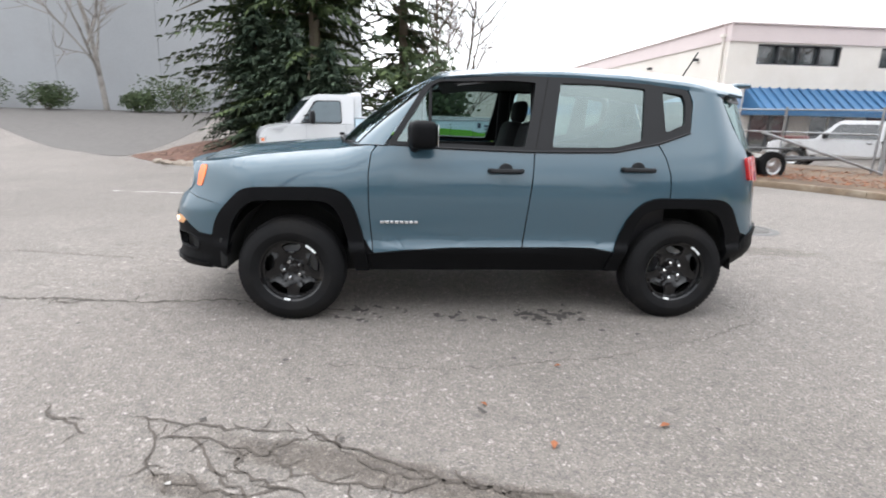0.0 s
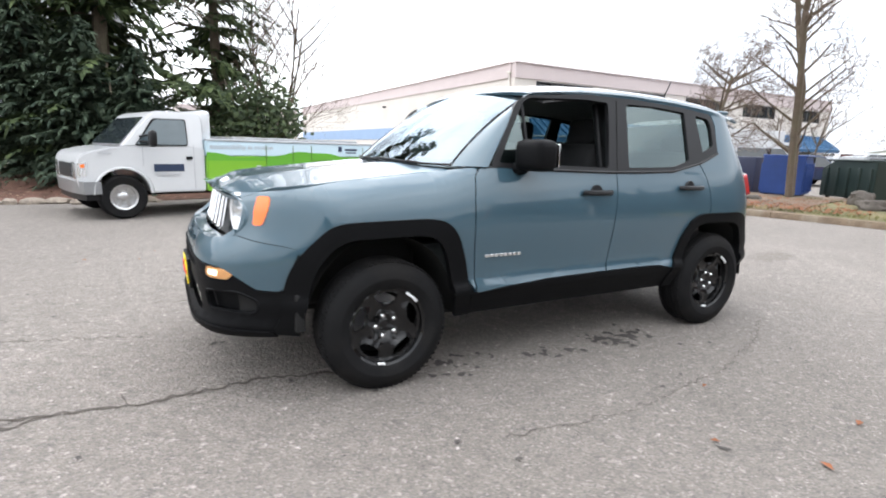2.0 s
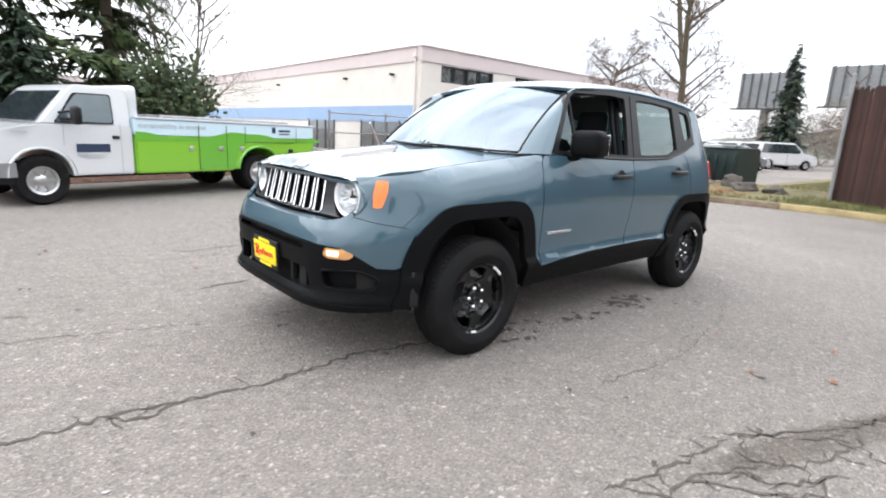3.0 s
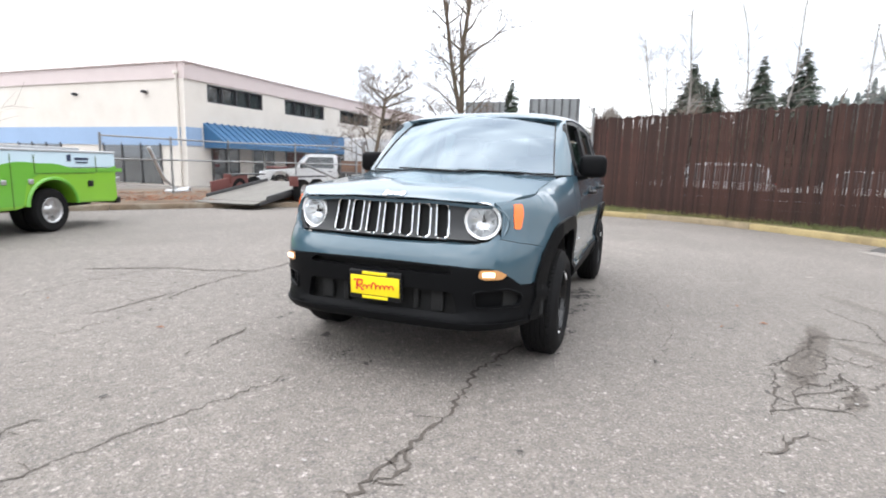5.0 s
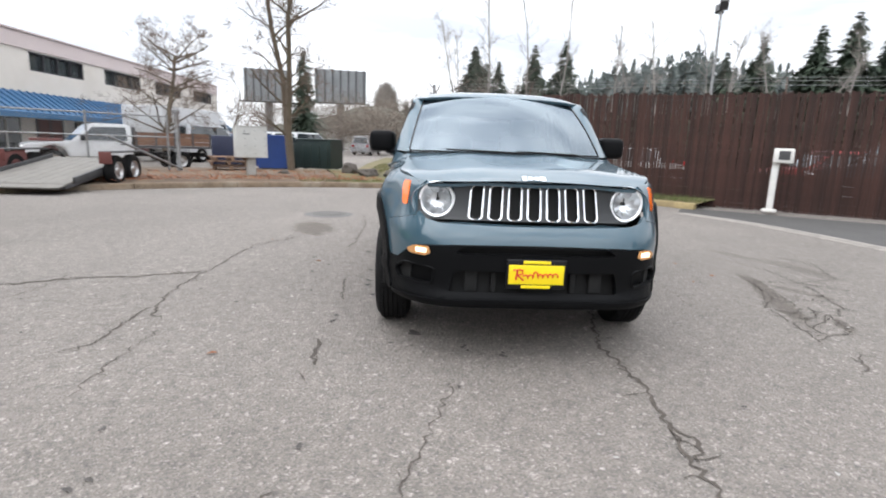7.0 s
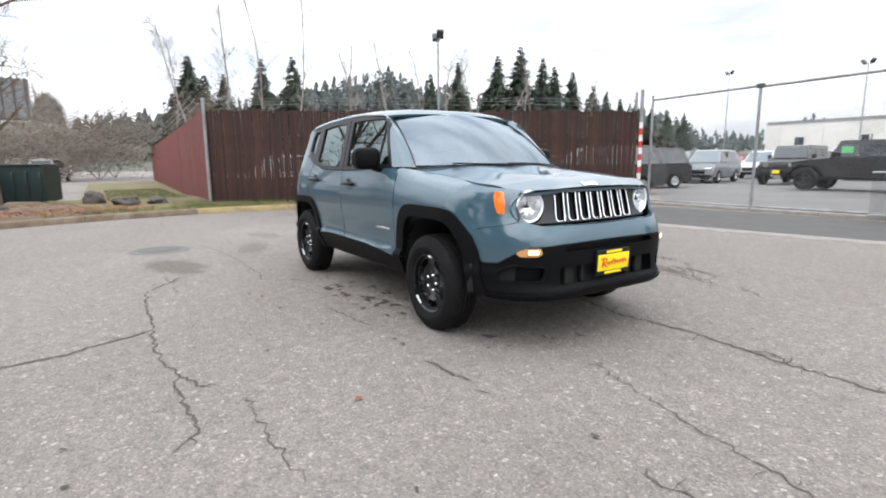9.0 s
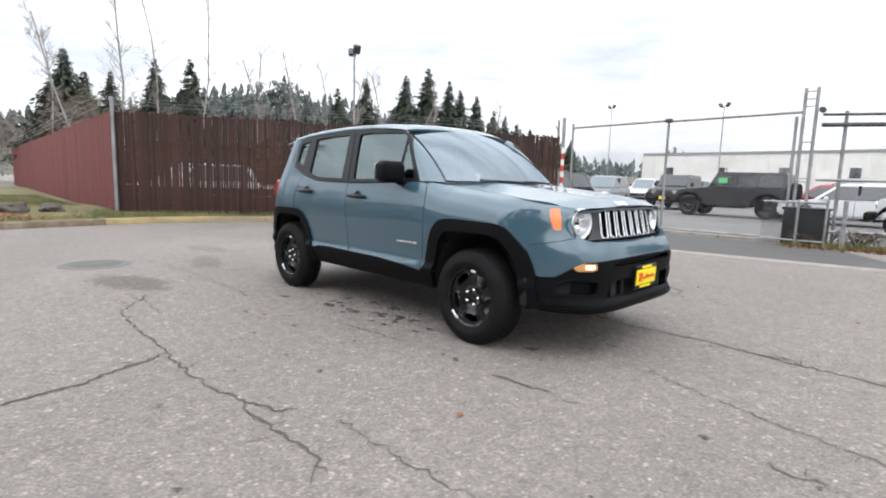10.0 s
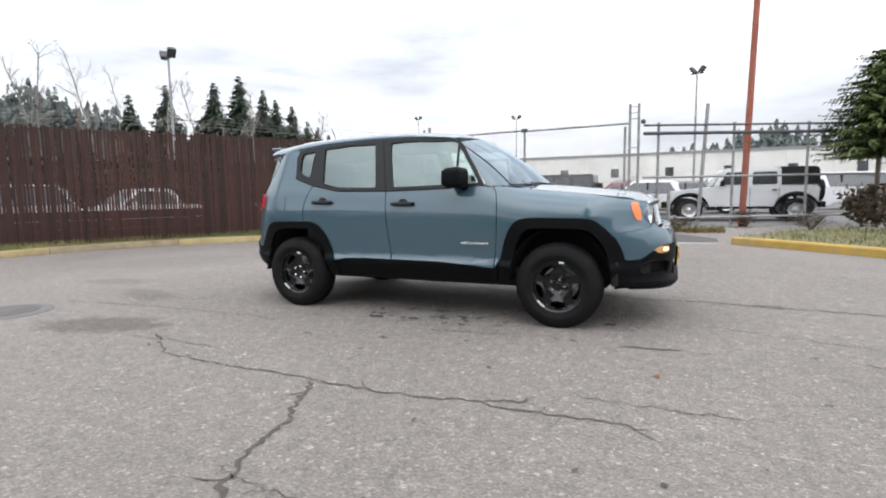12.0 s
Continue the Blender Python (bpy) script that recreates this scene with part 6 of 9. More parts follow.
# ---- trees and shrubs ----
def island_material(name, c0, c1, rough=0.75):
    m = bpy.data.materials.new(name)
    m.use_nodes = True
    n, l = m.node_tree.nodes, m.node_tree.links
    b = n["Principled BSDF"]
    b.inputs["Roughness"].default_value = rough
    b.inputs["Specular IOR Level"].default_value = 0.25
    g, rp = n.new("ShaderNodeNewGeometry"), n.new("ShaderNodeValToRGB")
    rp.color_ramp.elements[0].color, rp.color_ramp.elements[1].color = (*c0, 1), (*c1, 1)
    l.new(g.outputs["Random Per Island"], rp.inputs["Fac"])
    l.new(rp.outputs["Color"], b.inputs["Base Color"])
    return m


M_NEEDLE = island_material("dark_conifer_needles", (0.016, 0.030, 0.014), (0.085, 0.115, 0.042))
M_NEEDLE2 = island_material("blue_green_needles", (0.017, 0.032, 0.021), (0.080, 0.108, 0.068))
# the haze of distance is painted into these paler needles
M_NEEDLE3 = island_material("haze_tinted_far_needles", (0.030, 0.045, 0.034), (0.080, 0.105, 0.072))
M_PINE = island_material("pine_needles", (0.040, 0.066, 0.022), (0.14, 0.18, 0.06))
M_BUSH = island_material("evergreen_bush_leaves", (0.022, 0.036, 0.016), (0.07, 0.095, 0.040))
M_BACKDROP = island_material("dark_backdrop_leaves", (0.012, 0.014, 0.009), (0.035, 0.036, 0.020))
M_DRYBUSH = island_material("bare_brown_twigs", (0.060, 0.047, 0.037), (0.17, 0.135, 0.108))
# haze again put into the colour: greyer and lighter than near foliage
M_FARWOOD = island_material("haze_tinted_far_woods", (0.075, 0.092, 0.094), (0.15, 0.17, 0.155))
M_BARK = mat("grey_brown_bark", (0.11, 0.085, 0.062), rough=0.95, var=0.4, scale=6, fine=40, bump=0.7, stretch=(2, 2, 0.4), dirt=(0.09, 0.10, 0.05), dirt_amt=0.5)
M_BIRCH = mat("pale_birch_bark", (0.27, 0.25, 0.23), rough=0.9, var=0.3, scale=5, fine=30, bump=0.3, dirt=(0.10, 0.08, 0.07), dirt_amt=0.7)
M_BIRCHTWIG = mat("pale_birch_twigs", (0.24, 0.215, 0.195), rough=0.95, var=0.2, scale=5, fine=30, bump=0.0)
M_TWIG = mat("bare_twigs", (0.15, 0.11, 0.085), rough=0.95, var=0.3, scale=5, fine=30, bump=0.0)


def raw_mesh(name, vs, fs, material, parent=None, label=""):
    me = bpy.data.meshes.new(name)
    me.from_pydata(vs, [], fs)
    me.materials.append(material)
    ob = new(name, me)
    if parent:
        ob.parent = parent
    return tagged(ob, label)


def conifer_crown(h, rad, seed, needle, density=1.0, z0=0.06, power=0.85, droop=0.25):
    """Whorls of drooping boughs set with narrow needle sprays."""
    r = random.Random(seed)
    vs, fs = [], []
    z = h * z0
    while z < h * 0.985:
        t = z / h
        reach = rad * (1 - t) ** power * r.uniform(0.8, 1.12) + 0.02 * rad
        nb = max(4, int((5 + 7 * (1 - t)) * density))
        for k in range(nb):
            a = r.uniform(0, 6.283)
            ln = reach * r.uniform(0.55, 1.12)
            lift = r.uniform(-0.1, 0.2) * ln
            ns = max(3, int(ln / (needle * 0.55)))
            for i in range(ns):
                q = (i + r.uniform(0.2, 0.9)) / ns
                x, y = math.cos(a) * ln * q, math.sin(a) * ln * q
                zz = z + lift * q - droop * ln * q * q + r.uniform(-0.06, 0.06) * needle
                for s in (-1, 1, -1.6, 1.6, 0):
                    b = a + s * r.uniform(0.25, 1.0)
                    sl = min(needle, 0.10 + 0.42 * ln) * r.uniform(0.6, 1.25) * (1.1 - 0.5 * q)
                    w = sl * r.uniform(0.16, 0.30)
                    ex, ey, ez = math.cos(b) * sl, math.sin(b) * sl, -sl * (r.uniform(0.05, 0.55) if s else r.uniform(0.6, 1.6))
                    px, py = -math.sin(b) * w, math.cos(b) * w
                    n = len(vs)
                    vs += [(x, y, zz), (x + ex * 0.5 + px, y + ey * 0.5 + py, zz + ez * 0.4 + w * 0.3), (x + ex, y + ey, zz + ez), (x + ex * 0.5 - px, y + ey * 0.5 - py, zz + ez * 0.4 - w * 0.3)]
                    fs.append((n, n + 1, n + 2, n + 3))
        z += max(needle * 0.42, h * 0.022) * r.uniform(0.7, 1.2) / max(0.6, density ** 0.5)
    return vs, fs


def conifer(x, y, z, h, rad, seed, needle, material, label, density=1.0, z0=0.06, power=0.85, droop=0.25, name="conifer", group="", limbs=0):
    tree = thing(name, label, "tree", group, Matrix.Translation((x, y, z)))
    bm = bmesh.new()
    r = random.Random(seed + 1)
    tr = max(0.05, h * 0.014)
    pts = [(r.uniform(-0.02, 0.02) * h * 0.1, r.uniform(-0.02, 0.02) * h * 0.1, h * k / 8 - 0.1) for k in range(9)]
    tube(bm, pts, tr, 8, radii=[tr * (1 - 0.93 * k / 8) for k in range(9)])
    part("trunk", bm, M_BARK, tree)
    for k in range(limbs):
        zz = h * (0.08 + 0.7 * k / limbs)
        a = k * 2.4
        ln = rad * (1 - zz / h) ** power * 0.85
        bm = bmesh.new()
        tube(bm, [(0, 0, zz), (math.cos(a) * ln * 0.5, math.sin(a) * ln * 0.5, zz + 0.02), (math.cos(a) * ln, math.sin(a) * ln, zz - droop * ln)], 0.02, 4, radii=[tr * 0.3, tr * 0.2, tr * 0.05])
        part("limb", bm, M_BARK, tree)
    vs, fs = conifer_crown(h, rad, seed, needle, density, z0, power, droop)
    raw_mesh("crown", vs, fs, material, tree)
    return tree


def bare_tree(x, y, z, h, seed, label, depth=5, trunk_r=None, fork=0.22, spread=0.55, bark=None, twig=None, lean=0.0, group="", name="bare_tree", stems=1, up=0.3, kids0=(7, 10), side_len=(0.42, 0.66), thin=0.004, taper=(0.36, 0.55)):
    r = random.Random(seed)
    tree = thing(name, label, "tree", group, Matrix.Translation((x, y, z)))
    limbs, twigs = bmesh.new(), bmesh.new()

    def grow(p, d, ln, rad, lvl):
        n = 3 if lvl else 5
        pts, dirs = [p], [d]
        q, dd = p.copy(), d.copy()
        for k in range(n):
            dd = (dd + Vector((r.gauss(0, 0.10), r.gauss(0, 0.10), r.gauss(0.02, 0.06)))).normalized()
            q = q + dd * (ln / n)
            pts.append(q.copy())
            dirs.append(dd.copy())
        tgt = limbs if rad > 0.018 else twigs
        tube(tgt, pts, rad, 7 if rad > 0.05 else (5 if rad > 0.018 else 3), radii=[rad * (1 - 0.55 * k / n) for k in range(n + 1)])
        if lvl >= depth:
            return
        kids = r.randint(3, 5) if lvl else r.randint(*kids0)
        for c in range(kids):
            t = r.uniform(0.30, 1.0) if lvl else r.uniform(fork, 1.0)
            i = min(n - 1, int(t * n))
            base = pts[i].lerp(pts[i + 1], t * n - i)
            a = r.uniform(0, 6.283)
            side = dirs[i].orthogonal().normalized()
            side.rotate(Matrix.Rotation(a, 3, dirs[i]))
            nd = (dirs[i] * (1 - spread * r.uniform(0.7, 1.2)) + side * spread * r.uniform(0.8, 1.3) + Vector((0, 0, up))).normalized()
            grow(base, nd, ln * (r.uniform(*side_len) if lvl == 0 else r.uniform(0.42, 0.66)) * (1.05 - 0.4 * t if lvl == 0 else 1), max(thin, rad * r.uniform(*taper)), lvl + 1)

    tr = trunk_r or h * 0.016
    for s in range(stems):
        a = 2 * math.pi * s / stems + 0.4
        d0 = Vector((math.cos(a) * 0.16 * (stems > 1) + lean, math.sin(a) * 0.16 * (stems > 1), 1)).normalized()
        grow(Vector((math.cos(a) * 0.1 * (stems > 1), math.sin(a) * 0.1 * (stems > 1), -0.15)), d0, h * (0.80 if stems == 1 else 0.72) * r.uniform(0.92, 1.05), tr, 0)
    part("branch", limbs, bark or M_BARK, tree)
    part("twig", twigs, twig or M_TWIG, tree)["kind"] = "stuff"
    return tree


def bush(x, y, z, w, h, seed, material, label, leaf=0.12, count=1400, name="bush", group="", thin=0.32):
    r = random.Random(seed)
    b = thing(name, label, "bush", group, Matrix.Translation((x, y, z)))
    bm = bmesh.new()
    for k in range(7):
        a = r.uniform(0, 6.28)
        tube(bm, [(0, 0, -0.05), (math.cos(a) * w * 0.2, math.sin(a) * w * 0.2, h * 0.4), (math.cos(a) * w * 0.38, math.sin(a) * w * 0.38, h * 0.8)], 0.02, 4, radii=[0.03, 0.02, 0.008])
    part("stems", bm, M_BARK, b)
    lobes = [(r.uniform(-0.3, 0.3) * w, r.uniform(-0.3, 0.3) * w, h * r.uniform(0.35, 0.65), r.uniform(0.25, 0.42)) for _ in range(9)]
    vs, fs = [], []
    for _ in range(count):
        lx, ly, lz, lr = r.choice(lobes)
        d = Vector((r.gauss(0, 1), r.gauss(0, 1), r.gauss(0, 1))).normalized() * r.uniform(0.6, 1.08)
        p = Vector((lx + d.x * lr * w, ly + d.y * lr * w, max(0.02, lz + d.z * lr * h * 1.1)))
        t = Vector((r.gauss(0, 1), r.gauss(0, 1), r.gauss(0.3, 0.6))).normalized() * leaf * r.uniform(0.5, 1.2)
        s = t.orthogonal().normalized() * leaf * thin
        n = len(vs)
        vs += [tuple(p), tuple(p + t * 0.5 + s), tuple(p + t), tuple(p + t * 0.5 - s)]
        fs.append((n, n + 1, n + 2, n + 3))
    raw_mesh("leaves", vs, fs, material, b)
    return b


# planting bed with the big evergreens behind the truck
bm = bmesh.new()
bed = [(-7.9, 11.0), (-6.5, 9.55), (-4.9, 8.9), (-3.0, 8.9), (-1.5, 9.3), (1.2, 10.2), (2.2, 12.5), (1.0, 16.0), (-4, 17.0), (-8.0, 15.0), (-8.8, 12.2)]
bed = rounded(bed, 0.9, 4)


def bed_edge(a, b):
    """Distance of a place from the bed's outline."""
    best = 99.0
    for p, q in zip(bed, bed[1:] + bed[:1]):
        p, q, c = Vector(p), Vector(q), Vector((a, b))
        t = max(0.0, min(1.0, (c - p).dot(q - p) / max(1e-6, (q - p).length_squared)))
        best = min(best, (c - p - (q - p) * t).length)
    return best


def bmap(a, b):
    e = bed_edge(a, b)
    rough = 0.05 * noise.noise(Vector((a * 1.7, b * 1.7, 3))) + 0.03 * noise.noise(Vector((a * 5, b * 5, 8)))
    return Vector((a, b, ground_height(a, b) + 0.012 + 0.46 * smooth01(-0.1, 2.4, e) + rough * smooth01(0, 0.5, e)))


bedm = panel(bed, bmap, 0.22, 0.03, out=(0, 0, 1))
cr = random.Random(78)
cvs, cfs = [], []
for k in range(2600):
    a, b = cr.uniform(-8.4, 1.6), cr.uniform(8.7, 12.0)
    inside = False
    for p, q in zip(bed, bed[1:] + bed[:1]):
        if (p[1] > b) != (q[1] > b) and a < (q[0] - p[0]) * (b - p[1]) / (q[1] - p[1]) + p[0]:
            inside = not inside
    if not inside and cr.random() > 0.06:
        continue
    c = bmap(a, b) + Vector((0, 0, 0.022)) if inside else Vector((a, b, ground_height(a, b) + 0.012))
    u = Vector((cr.uniform(-1, 1), cr.uniform(-1, 1), cr.uniform(-0.35, 0.35))).normalized() * cr.uniform(0.02, 0.055)
    w = Vector((-u.y, u.x, cr.uniform(-0.02, 0.02))) * cr.uniform(0.25, 0.6)
    n0 = len(cvs)
    cvs += [tuple(c - u), tuple(c + w), tuple(c + u), tuple(c - w)]
    cfs.append((n0, n0 + 1, n0 + 2, n0 + 3))
M_CHIP = island_material("bark_chips", (0.05, 0.026, 0.018), (0.30, 0.20, 0.14))
tagged(raw_mesh("bark_chips", cvs, cfs, M_CHIP), "loose bark chips and leaf bits on the bed", "mulch", kind="stuff")
tagged(finish("planting_bed", bedm, M_SOIL), "mounded bed of red-brown bark mulch", "planting bed", kind="structure")
conifer(-3.3, 13.2, 0.4, 15.0, 4.1, 21, 0.32, M_NEEDLE, "large dark evergreen with drooping boughs in the mulch bed", 0.85, 0.08, 0.55, 0.24, limbs=16)
conifer(-0.6, 13.8, 0.3, 13.0, 3.0, 22, 0.32, M_NEEDLE, "dark evergreen with drooping boughs in the mulch bed", 0.5, 0.10, 0.6, 0.30, limbs=12)
conifer(-5.3, 13.9, 0.4, 14.0, 3.3, 23, 0.32, M_NEEDLE, "dark evergreen with drooping boughs in the mulch bed", 0.65, 0.16, 0.6, 0.24, limbs=12)
conifer(-3.7, 11.1, 0.3, 3.6, 1.7, 24, 0.19, M_NEEDLE2, "young blue-green spruce at the edge of the mulch bed", 1.2, 0.02, 0.6, 0.18)
conifer(-2.6, 10.8, 0.3, 3.0, 1.25, 25, 0.18, M_NEEDLE2, "young blue-green spruce behind the truck", 1.2, 0.02, 0.6, 0.18)
conifer(-4.75, 11.8, 0.35, 4.2, 1.75, 26, 0.19, M_NEEDLE2, "young blue-green spruce at the edge of the mulch bed", 1.2, 0.02, 0.6, 0.18)
bush(0.3, 11.8, 0.3, 2.4, 2.6, 27, M_BUSH, "dense dark evergreen shrub behind the truck", 0.2, 2600)
bare_tree(0.9, 14.0, 0.2, 7.0, 28, "spreading leafless tree with many thin stems", 4, 0.05, 0.1, 0.5, stems=5, up=0.15)
for k, (x, y, s) in enumerate(((-20.5, 27.6, 1.7), (-15.6, 27.6, 1.4), (-13.4, 27.6, 2.3), (-24.8, 27.4, 2.6))):
    bush(x, y, ground_height(x, y), s * 1.35, s * 0.85, 30 + k, M_BUSH, "clipped dark green bush by the grey wall", 0.16, 1600, group="bushes by the wall")
bare_tree(-17.6, 28.2, 1.1, 10.5, 35, "slender leafless birch with a white trunk by the wall", 3, 0.16, 0.25, 0.6, M_BIRCH)

# leafless trees by the mailboxes
bare_tree(13.3, 5.0, 0.15, 11.5, 41, "tall leafless tree with two leaders behind the kerb", 4, 0.11, 0.16, 0.64, up=0.16, stems=2, kids0=(20, 24), side_len=(0.12, 0.27), thin=0.0065, taper=(0.24, 0.40))
bare_tree(18.6, 11.7, 0.0, 6.3, 42, "rounded leafless tree in front of the awning", 5, 0.13, 0.20, 0.66, up=0.10, kids0=(18, 21), side_len=(0.36, 0.55), thin=0.006, taper=(0.28, 0.44))

# woods behind the slatted fence, fitted to the camera's view: bearing, distance, height, spread from its place
O = Vector((-3.4, 3.9))
WOODS = [(-9.9, 45, 9.8, 4.4), (-8.9, 54, 9.4, 4.2), (-11.3, 43, 8.2, 3.4), (-13.4, 37, 7.3, 2.6), (-17, 38, 8.5, 3.0), (-20, 39, 9.0, 3.2), (-33.9, 48, 9.3, 3.2), (-36.9, 46, 9.9, 3.5), (-41.1, 46, 10.4, 3.8), (-43.4, 46, 11.1, 4.0), (-45.7, 47, 10.2, 3.6), (-46.9, 47, 9.5, 3.4), (-48.6, 50, 9.5, 3.4), (-39.6, 52, 7.8, 2.9), (-50.4, 60, 9.5, 3.4), (-51.6, 66, 9.6, 3.4), (-52.8, 72, 9.4, 3.4), (-54.2, 82, 9.8, 3.5), (-55.6, 90, 9.8, 3.5), (-57.0, 100, 10.0, 3.6), (-58.4, 112, 10.5, 3.8)]
for k, (b, d, h, w) in enumerate(WOODS):
    p = O + Vector((math.cos(radians(b)), math.sin(radians(b)))) * d
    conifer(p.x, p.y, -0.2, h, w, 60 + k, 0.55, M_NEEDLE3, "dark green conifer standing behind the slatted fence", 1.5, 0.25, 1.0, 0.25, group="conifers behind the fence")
for k, (b, d, h, w) in enumerate(((-21.6, 84, 12.2, 2.4), (-23.4, 80, 12.6, 2.4), (-25.3, 78, 12.4, 2.4), (-26.6, 76, 11.6, 2.2), (-27.8, 73, 13.0, 2.2), (-29.1, 72, 13.6, 2.3), (-30.5, 74, 12.6, 2.1), (-31.9, 80, 11.2, 2.2), (-20.6, 62, 7.6, 3.6), (-22.4, 60, 8.2, 3.8), (-24.2, 61, 7.4, 3.6), (-26.0, 59, 8.0, 3.8), (-27.2, 61, 7.2, 3.6), (-28.6, 58, 7.9, 3.8), (-30.0, 60, 7.2, 3.6), (-31.3, 58, 7.8, 3.8), (-32.8, 60, 7.0, 3.6))):
    p = O + Vector((math.cos(radians(b)), math.sin(radians(b)))) * d
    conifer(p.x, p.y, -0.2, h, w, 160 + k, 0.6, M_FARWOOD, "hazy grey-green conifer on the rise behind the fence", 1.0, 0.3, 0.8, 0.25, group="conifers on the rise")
BIRCHES = [(-9.3, 36, 12.5), (-11.5, 30, 12), (-14.2, 27, 11.0), (-16.8, 33, 13), (-20.8, 30, 13), (-25, 34, 10.5), (-30.5, 32, 12.5), (-35.2, 34, 10.5), (-38.7, 36, 11), (-44.8, 40, 11.0), (-49.2, 42, 10), (-28, 40, 12), (-41.5, 44, 11), (-33, 45, 12)]
for k, (b, d, h) in enumerate(BIRCHES):
    p = O + Vector((math.cos(radians(b)), math.sin(radians(b)))) * d
    bare_tree(p.x, p.y, -0.1, h, 90 + k, "tall thin leafless birch behind the slatted fence", 3, 0.055, 0.30, 0.62, M_BIRCH, M_BIRCHTWIG, lean=random.Random(k).uniform(-0.03, 0.03), group="birches behind the fence", up=0.30, kids0=(26, 32), side_len=(0.07, 0.17), thin=0.0042, taper=(0.22, 0.34))
# unseen shrubs added as a dark backdrop to the fence slits
HR = random.Random(401)
for k in range(9):
    q = k / 8
    bush(22.5 - 8.5 * q, -4.0 - 17.5 * q, -0.05, 4.2, 2.5 + HR.uniform(-0.2, 0.4), 410 + k, M_BACKDROP, "added dark backdrop shrubs behind the parked cars, keeping the fence slits dark", 0.34, 3600, name="thicket", group="thicket behind the fence", thin=0.42)
conifer(42.0, 10.7, 0, 9.0, 2.1, 130, 0.42, M_NEEDLE3, "narrow conifer by the billboards", 1.0, 0.05, 0.75, 0.2)
conifer(-6.95, -12.1, 0.0, 4.6, 2.1, 131, 0.15, M_PINE, "bushy green pine beside the mesh fence", 1.6, 0.42, 0.55, 0.02, limbs=10)
bush(-6.6, -9.3, 0.12, 1.8, 1.0, 132, M_DRYBUSH, "brown leafless shrub in the grass", 0.16, 1500)
for k, (x, y, w, h) in enumerate(((-3.95, -11.5, 0.7, 0.5), (-2.2, -9.9, 0.8, 0.35), (-5.3, -10.8, 0.9, 0.45), (-1.3, -9.6, 0.6, 0.3))):
    bush(x, y, 0.02, w, h, 440 + k, M_DRYBUSH, "clump of dry brown weeds by the mesh fence", 0.09, 700, name="weed_clump", group="weeds by the mesh fence", thin=0.10)
for k, (x, y, w, h) in enumerate(((46, 5.5, 9, 5.0), (52, 2.6, 10, 6.2), (60, 1.2, 10, 8), (58, 6.5, 11, 7), (58, 12, 9, 6.5), (66, 20, 10, 7), (34, -4.5, 6, 6))):
    bush(x, y, -0.1, w, h, 140 + k, M_DRYBUSH, "tangle of leafless brown scrub beyond the fence", 0.7, 5500, thin=0.026, name="scrub", group="scrub beyond the fence")
for k, (x, y, h) in enumerate(((28, 12, 4), (33, 17, 4), (22, 30, 3.5), (24.5, 34, 3.4), (18, 41, 3.6))):
    bare_tree(x, y, 0, h + 1, 150 + k, "small leafless tree by the building", 3, 0.06, 0.2, 0.6)

